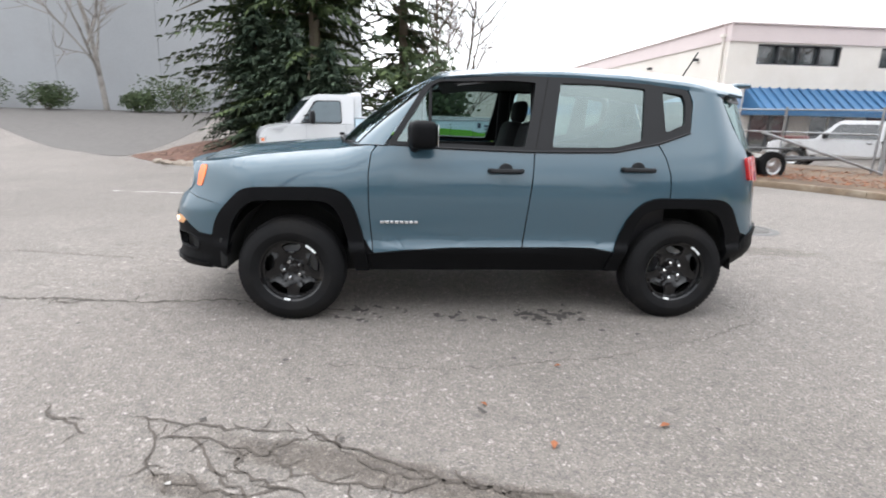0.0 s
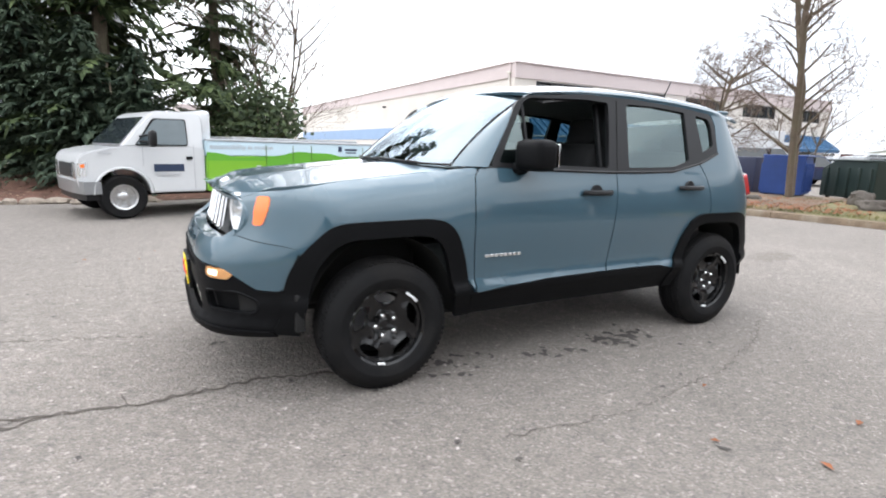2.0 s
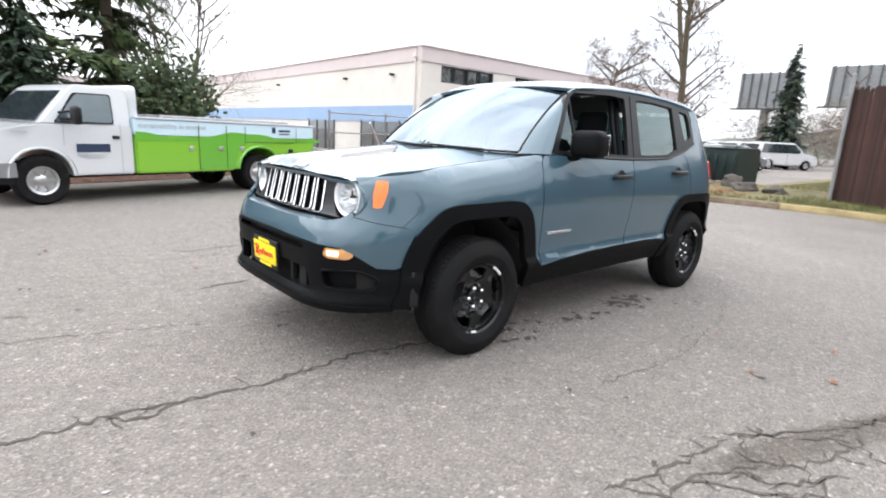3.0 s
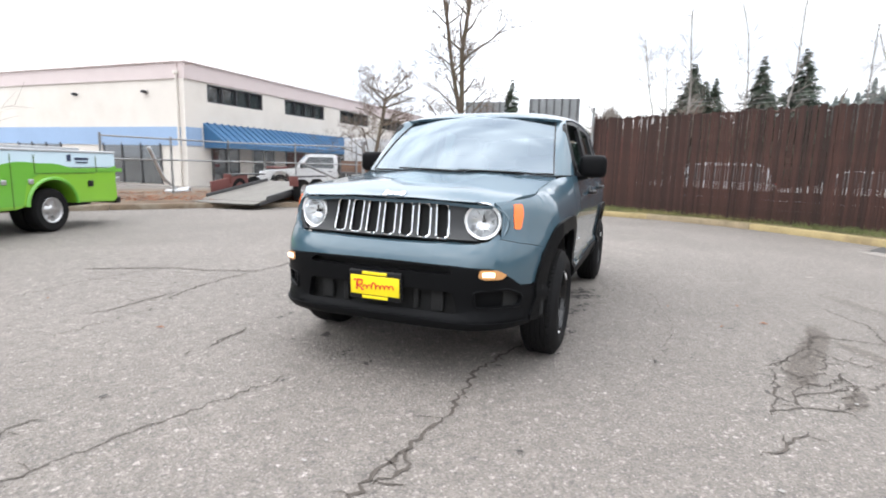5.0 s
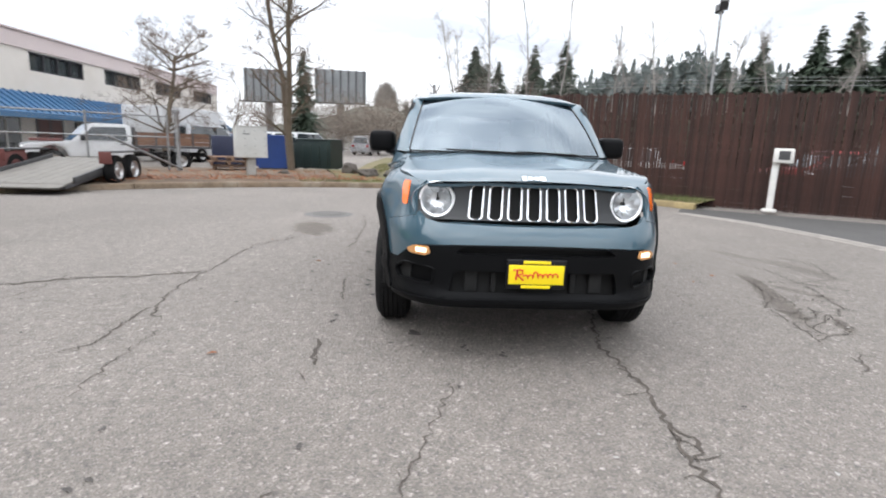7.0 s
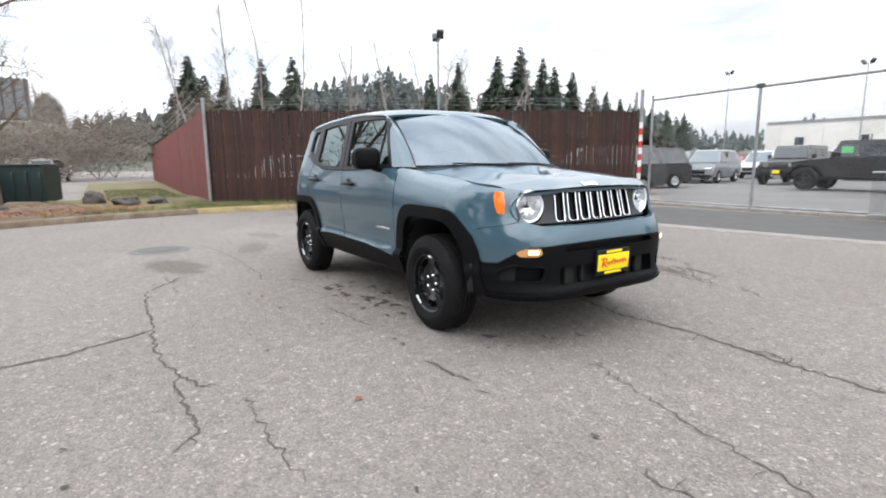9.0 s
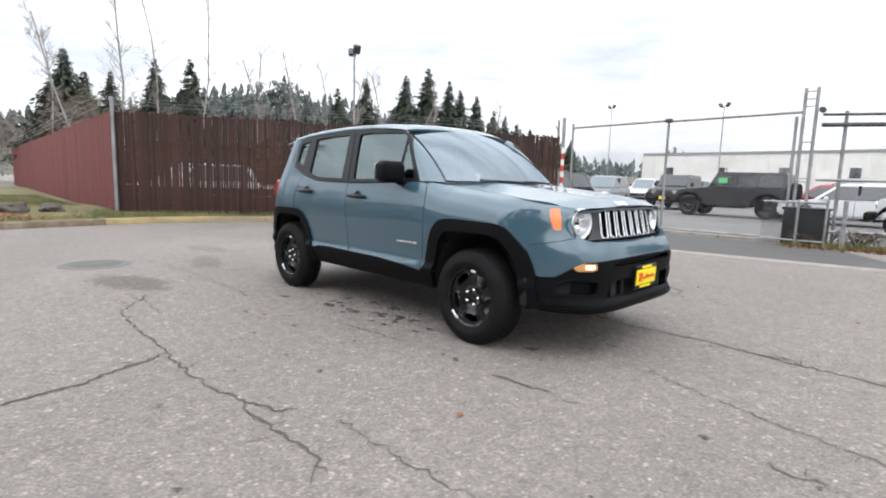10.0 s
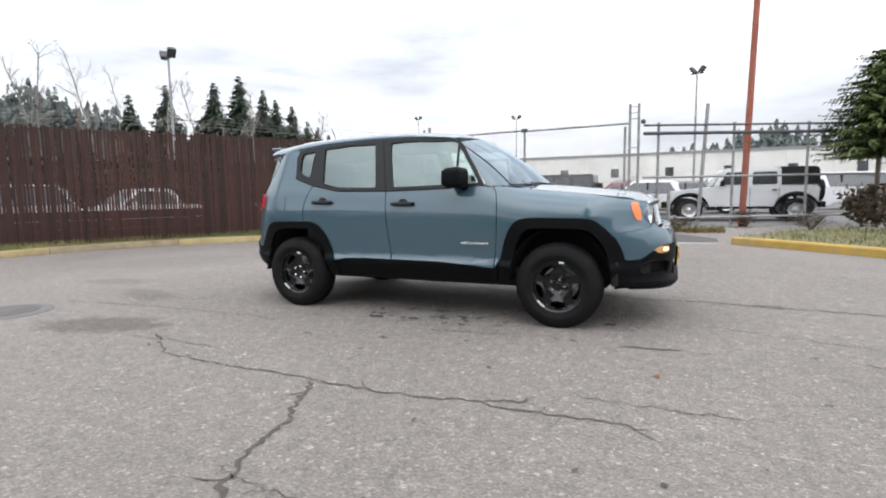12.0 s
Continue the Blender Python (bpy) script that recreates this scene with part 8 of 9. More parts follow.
M_SKYBLUE = paint("pale_sky_wrap", (0.55, 0.70, 0.78), 0.4)
M_DARKGLASS = mat("vehicle_glass", (0.02, 0.026, 0.03), rough=0.05, var=0.1, bump=0.0, spec=0.9)
M_VANGLASS = mat("pale_vehicle_glass", (0.10, 0.13, 0.145), rough=0.05, var=0.1, bump=0.0, spec=0.9)
M_STEEL = mat("brushed_steel_wheel", (0.5, 0.5, 0.5), rough=0.3, metal=0.9, var=0.1, bump=0.0)
M_TIMBER = mat("brown_side_boards", (0.16, 0.09, 0.06), rough=0.85, var=0.3, scale=3, fine=25, bump=0.3, rand=0.2)
M_DECK = mat("grey_trailer_deck", (0.155, 0.145, 0.13), rough=0.8, var=0.2, scale=3, fine=30, bump=0.2)
M_NAVYINK = mat("dark_navy_ink", (0.015, 0.03, 0.07), rough=0.5, var=0.05, bump=0.0)


def prism(prof, y0, y1, bev=0.02, taper=0.0, tz=0.0):
    """Extrudes a side profile of (x, z) across y0..y1; the part above tz draws in by taper a metre."""
    bm = bmesh.new()
    def yy(y, z):
        k = max(0.0, z - tz) * taper
        return y + k if y < 0 else y - k
    a = [bm.verts.new((x, yy(y0, z), z)) for x, z in prof]
    b = [bm.verts.new((x, yy(y1, z), z)) for x, z in prof]
    bm.faces.new(a)
    bm.faces.new(b[::-1])
    n = len(prof)
    for i in range(n):
        j = (i + 1) % n
        bm.faces.new((a[i], b[i], b[j], a[j]))
    bmesh.ops.recalc_face_normals(bm, faces=bm.faces[:])
    if bev:
        bmesh.ops.bevel(bm, geom=[e for e in bm.edges if e.calc_face_angle(0) > 0.35], offset=bev, segments=2, affect="EDGES", clamp_overlap=True)
    return bm


def simple_wheel(parent, x, y, r, w, side, rim, dish=True):
    wheel = new("wheel")
    wheel.parent = parent
    wheel.matrix_local = Matrix.Translation((x, y, r)) @ Matrix.Rotation(radians(-90 * side), 4, "X")
    i = Matrix.Identity(4)
    bm = bmesh.new()
    lathe(bm, [(r * 0.56, -w / 2), (r * 0.9, -w / 2), (r * 0.985, -w * 0.36), (r, -w * 0.2), (r, w * 0.2), (r * 0.985, w * 0.36), (r * 0.9, w / 2), (r * 0.62, w * 0.48), (r * 0.56, w * 0.44)], i, 36)
    part("tyre", bm, M_RUBBER, wheel)
    bm = bmesh.new()
    lathe(bm, [(r * 0.60, w * 0.42), (r * 0.57, w * 0.46), (r * 0.50, w * 0.40), (r * 0.46, w * 0.22), (r * 0.30, w * 0.18), (r * 0.20, w * 0.34), (r * 0.14, w * 0.40), (0.0, w * 0.40)], i, 30)
    for k in range(6):
        a = 2 * math.pi * k / 6
        box(bm, (math.cos(a) * r * 0.34, math.sin(a) * r * 0.34, w * 0.26), (r * 0.34, r * 0.10, w * 0.14), 0.0, Matrix.Rotation(a, 4, "Z"))
    part("rim", bm, rim, wheel)
    return wheel


def arch_cut(prof_bottom, wheels, r, z0):
    """Bottom edge of a body with round wheel cut-outs, from low x to high x."""
    out = []
    for cx in wheels:
        out.append((cx - r, z0))
        for k in range(1, 8):
            a = math.pi - math.pi * k / 8
            out.append((cx + r * math.cos(a), z0 + r * math.sin(a) * 0.95))
        out.append((cx + r, z0))
    return out


def offroader(m, body, label, top, spare=True, group="parked off-road cars"):
    """Boxy off-road car, nose at -x, four doors."""
    c = thing("offroad_car", label, "car", group, m)
    wb, r = 1.475, 0.40
    bottom = [(-2.0, 0.55)] + arch_cut(None, (-wb, wb), 0.50, 0.50) + [(2.05, 0.55)]
    prof = bottom + [(2.08, 1.15), (1.95, 1.22), (-0.75, 1.22), (-0.85, 1.20), (-2.0, 1.08), (-2.05, 0.95)]
    part("body", prism(prof, -0.80, 0.80, 0.03), body, c)
    cab = [(-0.78, 1.20), (-0.50, 1.80), (-0.42, 1.84), (1.98, 1.82), (2.05, 1.76), (2.07, 1.20)]
    part("hard_top", prism(cab, -0.76, 0.76, 0.03, 0.09, 1.2), top, c)
    for s in (-1, 1):
        for a, b in ((-0.60, 0.18), (0.30, 0.98), (1.12, 1.92)):
            pts = [(a + 0.0, 1.27), (a + (0.18 if a < 0 else 0.02), 1.70), (b - 0.02, 1.70), (b, 1.27)]
            bm = panel(rounded(pts, 0.04, 3), lambda x, z, s=s: Vector((x, s * (0.772 - 0.09 * (z - 1.2)), z)), 0.4, 0.01, out=(0, s, 0))
            part("side_window", bm, M_DARKGLASS, c)
        for cx in (-wb, wb):
            bm = bmesh.new()
            rows = []
            for k in range(11):
                a = math.pi * (0.04 + 0.92 * k / 10)
                x, z = cx - 0.58 * math.cos(a), 0.46 + 0.56 * math.sin(a)
                rows.append([bm.verts.new((x, s * 0.78, z)), bm.verts.new((x, s * 0.95, z - 0.02)), bm.verts.new((x, s * 0.95, z - 0.15))])
            for q0, q1 in zip(rows[:-1], rows[1:]):
                for j in (0, 1):
                    bm.faces.new((q0[j], q0[j + 1], q1[j + 1], q1[j]))
            bmesh.ops.solidify(bm, geom=bm.faces[:], thickness=0.02)
            part("fender_flare", bm, M_CLAD, c)
            simple_wheel(c, cx, s * 0.80, r, 0.26, s, M_RIM if body is M_VBLACK else M_STEEL)
        slab("door_gap", (0.24, s * 0.802, 0.86), (0.012, 0.006, 0.66), M_HOLLOW, c)
        slab("door_gap", (1.02, s * 0.802, 0.90), (0.012, 0.006, 0.60), M_HOLLOW, c)
        for hx in (0.10, 0.90):
            slab("door_handle", (hx, s * 0.815, 1.08), (0.14, 0.03, 0.04), M_BLACK, c, 0.01)
        slab("door_mirror", (-0.55, s * 0.93, 1.32), (0.12, 0.18, 0.20), M_BLACK, c, 0.03)
        slab("sill_step", (0.0, s * 0.80, 0.48), (1.9, 0.12, 0.08), M_CLAD, c, 0.02)
        bm = bmesh.new()
        cyl(bm, (-2.0, s * 0.52, 0.92), (-2.07, s * 0.52, 0.92), 0.10, seg=24)
        part("headlamp", bm, M_BADGE, c)
    scr = panel([(-0.68, 0), (0.68, 0), (0.64, 1), (-0.64, 1)], lambda y, t: Vector((-0.80 + 0.28 * t, y, 1.25 + 0.50 * t)), 0.4, 0.01, out=(-1, 0, 0.5))
    part("windscreen", scr, M_DARKGLASS, c)
    for k in range(7):
        slab("grille_slot", (-2.03, -0.30 + 0.10 * k, 0.92), (0.05, 0.045, 0.24), M_HOLLOW, c, 0.01)
    slab("front_bumper", (-2.18, 0, 0.58), (0.22, 1.55, 0.22), M_CLAD, c, 0.04)
    slab("rear_bumper", (2.16, 0, 0.58), (0.20, 1.55, 0.20), M_CLAD, c, 0.04)
    slab("number_plate", (-2.30, 0, 0.62), (0.02, 0.30, 0.15), M_PLATE, c)
    if spare:
        bm = bmesh.new()
        cyl(bm, (2.10, 0.05, 1.05), (2.34, 0.05, 1.05), 0.39, 0.37, 30)
        part("spare_wheel", bm, M_RUBBER, c)
    return c


def passenger_car(m, body, label, h=1.55, l=4.5, kind="suv", group="cars parked in the lot"):
    c = thing("parked_car", label, "car", group, m)
    a, b = -l / 2, l / 2
    wb = l * 0.30
    belt = h * 0.60
    bottom = [(a + 0.05, 0.30)] + arch_cut(None, (-wb, wb), 0.36, 0.30) + [(b - 0.05, 0.30)]
    prof = bottom + [(b, 0.55), (b - 0.05, belt), (a + 1.1, belt + 0.02), (a + 0.15, belt - 0.12), (a, 0.62)]
    part("body", prism(prof, -0.88, 0.88, 0.06), body, c)
    rear = b - 0.12 if kind == "suv" else b - 0.75
    cab = [(a + 1.05, belt - 0.02), (a + 1.75, h - 0.04), (a + 2.0, h), (rear - 0.5, h), (rear - 0.2, h - 0.06), (rear, belt - 0.02)]
    part("roof", prism(cab, -0.84, 0.84, 0.05, 0.30, belt), body, c)
    for s in (-1, 1):
        pts = [(a + 1.25, belt + 0.03), (a + 1.80, h - 0.10), (rear - 0.45, h - 0.10), (rear - 0.18, belt + 0.03)]
        bm = panel(rounded(pts, 0.05, 3), lambda x, z, s=s: Vector((x, s * (0.848 - 0.30 * (z - belt)), z)), 0.4, 0.01, out=(0, s, 0))
        part("side_window", bm, M_DARKGLASS, c)
        for cx in (-wb, wb):
            simple_wheel(c, cx, s * 0.80, 0.33, 0.22, s, M_STEEL)
        slab("headlamp", (a + 0.06, s * 0.62, 0.72), (0.14, 0.34, 0.14), M_BADGE, c, 0.03)
        slab("tail_lamp", (b - 0.05, s * 0.68, 0.85), (0.10, 0.26, 0.18), M_REDLENS, c, 0.03)
        slab("door_mirror", (a + 1.5, s * 0.95, belt + 0.06), (0.12, 0.16, 0.12), body, c, 0.03)
    scr = panel([(-0.72, 0), (0.72, 0), (0.60, 1), (-0.60, 1)], lambda y, t: Vector((a + 1.09 + 0.62 * t, y, belt + 0.03 + (h - belt - 0.10) * t)), 0.4, 0.012, out=(-1, 0, 0.6), lift=0.012)
    part("windscreen", scr, M_VANGLASS, c)
    top_x = rear - 0.24
    bk = panel([(-0.68, 0), (0.68, 0), (0.58, 1), (-0.58, 1)], lambda y, t: Vector((rear + 0.004 + (top_x - rear) * t * 0.85, y, belt + 0.05 + (h - belt - 0.16) * t)), 0.4, 0.012, out=(1, 0, 0.4), lift=0.012)
    part("rear_window", bk, M_DARKGLASS, c)
    for s in (-1, 1):
        slab("door_gap", (a + l * 0.52, s * 0.882, belt * 0.62), (0.014, 0.006, belt * 0.62), M_HOLLOW, c)
        slab("window_pillar", (a + l * 0.535, s * (0.856 - 0.15 * (h - belt)), belt + (h - belt) * 0.47), (0.07, 0.05, (h - belt) * 0.78), M_BLACK, c)
    slab("grille", (a + 0.0, 0, 0.60), (0.06, 1.0, 0.20), M_BLACK, c, 0.02)
    slab("lower_bumper", (a + 0.02, 0, 0.36), (0.12, 1.6, 0.16), M_CLAD, c, 0.03)
    return c


def at(x, y, yaw, z=0.0):
    return Matrix.Translation((x, y, z)) @ Matrix.Rotation(radians(yaw), 4, "Z")


whitej = offroader(at(-4.05, -15.0, 183) @ Matrix.Diagonal((1.02, 1, 0.93, 1)), M_VWHITE, "white four-door off-road car with a black soft top rear", M_VWHITE)
part("soft_top", prism([(1.06, 1.215), (1.04, 1.86), (1.98, 1.845), (2.075, 1.77), (2.09, 1.215)], -0.785, 0.785, 0.03, 0.09, 1.2), M_BLACK, whitej)
blackj = offroader(at(3.3, -20.6, 178), M_VBLACK, "black four-door off-road car behind the gate", M_VBLACK)
slab("window_sticker", (-0.22, -0.760, 1.50), (0.34, 0.006, 0.22), mat("green_sticker", (0.10, 0.42, 0.16), rough=0.5, var=0.2, scale=9, bump=0.0), blackj)
bm = bmesh.new()
box(bm, (0.65, 0.78, 1.50), (0.34, 0.02, 0.26), 0.01)
part("window_sticker", bm, M_LIME, blackj)
offroader(at(7.6, -25.5, 275), M_VBLACK, "black off-road car facing the gate", M_VBLACK, False)
rr = random.Random(77)
LOT = [(11.5, -25.0, 280, M_VGREY, "suv"), (14.0, -26.5, 280, M_VBLACK, "suv"), (15.5, -33, 280, M_VWHITE, "car"), (12.6, -33, 278, M_VWHITE, "suv"), (9.8, -33.5, 275, M_VSILVER, "suv"), (7.0, -33.5, 275, M_VGREY, "suv"), (4.2, -33, 272, M_VWHITE, "car"), (1.2, -33.5, 272, M_VBLACK, "suv"), (-1.8, -33, 270, M_VSILVER, "car"), (-4.8, -33, 270, M_VWHITE, "suv"), (-7.8, -33.5, 270, M_VGREY, "suv"), (-1.0, -19.2, 175, M_VWHITE, "car"), (0.4, -24.0, 178, M_VRED, "car"), (-5.5, -20.5, 178, M_VWHITE, "suv"), (-2.5, -24.5, 180, M_VGREY, "car"), (-8.8, -24.5, 180, M_VWHITE, "suv"),
       (18, -40, 275, M_VRED, "car"), (21, -41, 275, M_VSILVER, "suv"), (24, -42, 278, M_VWHITE, "suv"), (27, -43, 278, M_VBLUE, "car"), (14.5, -42, 275, M_VBLACK, "suv"), (11, -43, 275, M_VWHITE, "suv"), (7.5, -43, 272, M_VGREY, "suv"), (20, -50, 275, M_VWHITE, "car"), (24, -51, 275, M_VRED, "suv"), (28, -52, 275, M_VSILVER, "suv"), (32, -54, 275, M_VWHITE, "suv"), (17, -34.0, 280, M_VSILVER, "suv"), (20, -36, 280, M_VBLACK, "car"),
       (12.2, -13.2, 258, M_VRED, "car"), (10.2, -16.8, 255, M_VBLACK, "suv"), (8.6, -12.4, 238, M_VBLACK, "suv")]
NAMES = {M_VGREY: "grey", M_VBLACK: "black", M_VWHITE: "white", M_VSILVER: "silver", M_VBLUE: "dark blue", M_VRED: "red"}
for x, y, yaw, p, k in LOT:
    behind = x > 8 and y > -18
    passenger_car(at(x, y, yaw + rr.uniform(-3, 3)), p, NAMES[p] + (" hatchback" if k == "car" else " sport utility car") + (" parked behind the slatted fence" if behind else " parked in a row in the car lot"), 1.72 if k == "suv" else 1.45, 4.6 if k == "suv" else 4.4, k)
passenger_car(at(14.9, -2.95, 276), M_VSILVER, "silver estate car parked behind the slatted fence", 1.52, 4.1, "suv")
passenger_car(at(14.4, -6.9, 258), M_VWHITE, "white hatchback parked behind the slatted fence", 1.40, 3.9, "car")
for x, y, yaw, p, k in ((37.5, 9.5, 150, M_VWHITE, "suv"), (40.5, 12.0, 150, M_VWHITE, "suv"), (35, 13.5, 150, M_VSILVER, "car"), (30.5, 9.8, 160, M_VSILVER, "car"), (27.5, 9.0, 160, M_VGREY, "car"), (44, 15, 150, M_VWHITE, "suv"), (25.0, 10.8, 160, M_VBLUE, "car"), (47, 5.8, 170, M_VSILVER, "suv"), (22.5, 11.5, 165, M_VSILVER, "suv")):
    passenger_car(at(x, y, yaw), p, NAMES[p] + " car parked in the far car park", 1.78 if k == "suv" else 1.45, 4.8 if k == "suv" else 4.4, k, "cars in the far car park")


def truck_cab(c, body, x0=0.0, top=1.95, w=0.98):
    """Cab-forward van front: nose at x0 - 0.85, back of the cab at x0 + 1.35."""
    bottom = [(x0 - 0.86, 0.42), (x0 - 0.46, 0.42)]
    for k in range(9):
        a = math.pi - math.pi * k / 8
        bottom.append((x0 + 0.44 * math.cos(a), 0.42 + 0.42 * math.sin(a)))
    bottom += [(x0 + 0.46, 0.42), (x0 + 1.36, 0.42)]
    prof = bottom + [(x0 + 1.36, 1.14), (x0 + 0.24, 1.14), (x0 + 0.20, 1.12), (x0 - 0.72, 0.99), (x0 - 0.84, 0.90)]
    part("cab_body", prism(prof, -w, w, 0.04), body, c)
    cabp = [(x0 + 0.18, 1.12), (x0 + 0.62, top - 0.10), (x0 + 0.74, top), (x0 + 1.34, top + 0.01), (x0 + 1.36, top - 0.05), (x0 + 1.36, 1.12)]
    part("cab_roof", prism(cabp, -w + 0.02, w - 0.02, 0.03, 0.12, 1.14), body, c)
    for s in (-1, 1):
        pts = [(x0 + 0.42, 1.20), (x0 + 0.74, top - 0.14), (x0 + 1.16, top - 0.14), (x0 + 1.16, 1.20)]
        bm = panel(rounded(pts, 0.04, 3), lambda x, z, s=s: Vector((x, s * (w - 0.012 - 0.12 * (z - 1.14)), z)), 0.4, 0.01, out=(0, s, 0))
        part("side_window", bm, M_DARKGLASS, c)
        slab("door_gap", (x0 + 1.22, s * (w + 0.002), 0.85), (0.012, 0.006, 0.80), M_GRILLE, c)
        slab("door_gap", (x0 + 0.34, s * (w + 0.002), 0.98), (0.012, 0.006, 0.30), M_GRILLE, c)
        slab("door_handle", (x0 + 1.10, s * (w + 0.012), 0.98), (0.12, 0.03, 0.05), M_BLACK, c, 0.01)
        bm = bmesh.new()
        box(bm, (x0 + 0.46, s * (w + 0.17), 1.28), (0.10, 0.20, 0.26), 0.04)
        mr = part("door_mirror", bm, M_BLACK, c)
        bm = bmesh.new()
        tube(bm, [(x0 + 0.46, s * (w - 0.03), 1.20), (x0 + 0.46, s * (w + 0.14), 1.22)], 0.02, 6)
        part("mirror_arm", bm, M_BLACK, mr)
        bm = bmesh.new()
        box(bm, (x0 - 0.78, s * (w - 0.16), 0.80), (0.20, 0.34, 0.20), 0.04)
        hl = part("headlamp", bm, M_BADGE, c)
        slab("indicator", (x0 - 0.70, s * (w - 0.015), 0.80), (0.12, 0.04, 0.18), M_AMBER, hl, 0.01)
    scr = panel([(-w + 0.10, 0), (w - 0.10, 0), (w - 0.18, 1), (-w + 0.18, 1)], lambda y, t: Vector((x0 + 0.20 + 0.44 * t, y, 1.16 + (top - 1.28) * t)), 0.5, 0.012, out=(-1, 0, 0.6), lift=0.012)
    part("windscreen", scr, M_DARKGLASS, c)
    slab("grille", (x0 - 0.85, 0, 0.78), (0.06, 1.1, 0.28), M_GRILLE, c, 0.02)
    slab("front_bumper", (x0 - 0.90, 0, 0.50), (0.16, 2 * w - 0.02, 0.22), M_ALU, c, 0.04)


# utility truck with its painted service body
def van_cab(c, body, w=0.93, top=1.70):
    """Bonneted van cab: front axle at 0, nose at -0.74, back at 1.26."""
    prof = [(-0.70, 0.40), (-0.44, 0.40)]
    for k in range(13):
        a = math.pi - math.pi * k / 12
        prof.append((0.42 * math.cos(a), 0.40 + 0.40 * math.sin(a)))
    prof += [(0.46, 0.40), (1.26, 0.40), (1.26, 1.13), (0.04, 1.13), (-0.20, 1.095), (-0.48, 1.035), (-0.62, 0.985), (-0.70, 0.93), (-0.73, 0.84), (-0.735, 0.60)]
    nose = prism(prof, -w, w, 0.06)
    for v in nose.verts:
        v.co.y *= 1 - 0.15 * smooth01(-0.25, -0.74, v.co.x) ** 1.6
    part("cab_body", nose, body, c)
    cabp = [(-0.02, 1.115), (0.40, top - 0.10), (0.47, top - 0.03), (0.58, top), (1.22, top + 0.01), (1.26, top - 0.04), (1.26, 1.10)]
    part("cab_roof", prism(cabp, -w + 0.02, w - 0.02, 0.04, 0.14, 1.14), body, c)
    for s in (-1, 1):
        pts = [(0.22, 1.17), (0.30, 1.26), (0.52, top - 0.14), (0.98, top - 0.13), (0.98, 1.17)]
        side = lambda x, z, s=s: Vector((x, s * (w - 0.012 - 0.14 * (z - 1.14)), z))
        part("window_rubber", panel(rounded([(x + (0.02 if x > 0.6 else -0.03), z + (0.02 if z > 1.3 else -0.02)) for x, z in pts], 0.05, 4), side, 0.4, 0.01, out=(0, s, 0), lift=0.003), M_BLACK, c)
        part("side_window", panel(rounded(pts, 0.04, 4), side, 0.4, 0.01, out=(0, s, 0), lift=0.008), M_VANGLASS, c)
        slab("door_gap", (1.08, s * (w + 0.002), 0.80), (0.010, 0.006, 0.74), M_VSILVER, c)
        slab("door_gap", (0.30, s * (w + 0.002), 0.98), (0.010, 0.006, 0.30), M_VSILVER, c)
        slab("door_handle", (1.0, s * (w + 0.012), 0.96), (0.10, 0.03, 0.05), M_BLACK, c, 0.01)
        slab("fender_badge", (-0.22, s * (w + 0.003), 1.02), (0.18, 0.006, 0.025), M_VSILVER, c)
        bm = bmesh.new()
        box(bm, (0.40, s * (w + 0.20), 1.26), (0.10, 0.20, 0.26), 0.05)
        mr = part("door_mirror", bm, M_BLACK, c)
        bm = bmesh.new()
        tube(bm, [(0.28, s * (w - 0.03), 1.21), (0.36, s * (w + 0.10), 1.20)], 0.022, 6)
        tube(bm, [(0.28, s * (w - 0.03), 1.29), (0.36, s * (w + 0.10), 1.31)], 0.016, 6)
        part("mirror_arm", bm, M_BLACK, mr)
        flank = lambda x, z, s=s: Vector((x, s * ((w + 0.002) * (1 - 0.15 * smooth01(-0.25, -0.74, x) ** 1.6)), z))
        hl = part("headlamp", panel(rounded([(-0.722, 0.66), (-0.722, 0.86), (-0.50, 0.90), (-0.54, 0.67)], 0.015, 3), flank, 0.05, 0.012, out=(0, s, 0), lift=0.006), M_BADGE, c, "clear rectangular headlamp")
        part("indicator", panel([(-0.66, 0.80), (-0.66, 0.845), (-0.56, 0.855), (-0.57, 0.80)], flank, 0.05, 0.004, out=(0, s, 0), lift=0.012), M_AMBER, hl)
        slab("lamp_front", (-0.737, s * (w - 0.33), 0.75), (0.02, 0.24, 0.26), M_BADGE, hl, 0.01)
        bm = bmesh.new()
        tube(bm, [(0.405 * math.cos(math.pi * k / 12), s * (w - 0.005), 0.40 + 0.40 * math.sin(math.pi * k / 12)) for k in range(13)], 0.022, 6)
        part("arch_lip", bm, body, c)
    scr = panel([(-w + 0.10, 0), (w - 0.10, 0), (w - 0.18, 1), (-w + 0.18, 1)], lambda y, t: Vector((0.0 + 0.40 * t, y, 1.16 + (top - 1.27) * t)), 0.5, 0.012, out=(-1, 0, 0.6), lift=0.014)
    part("windscreen", scr, M_DARKGLASS, c)
    slab("grille", (-0.74, 0, 0.75), (0.05, 0.86, 0.22), M_GRILLE, c, 0.02)
    bar = [(-0.62 - 0.19 * max(0.0, 1 - (y / 0.95) ** 2) ** 0.6, y) for y in np.linspace(-0.93, 0.93, 17)]
    rim = bar + [(-0.30, 0.95), (-0.30, -0.95)]
    part("front_bumper", panel(rim, lambda x, y: Vector((x, y, 0.595)), 0.3, 0.19, out=(0, 0, 1)), M_VANBUMP, c)
    part("bumper_valance", panel([(x + 0.05, y * 0.96) for x, y in rim], lambda x, y: Vector((x, y, 0.40)), 0.3, 0.09, out=(0, 0, 1)), M_BLACK, c)


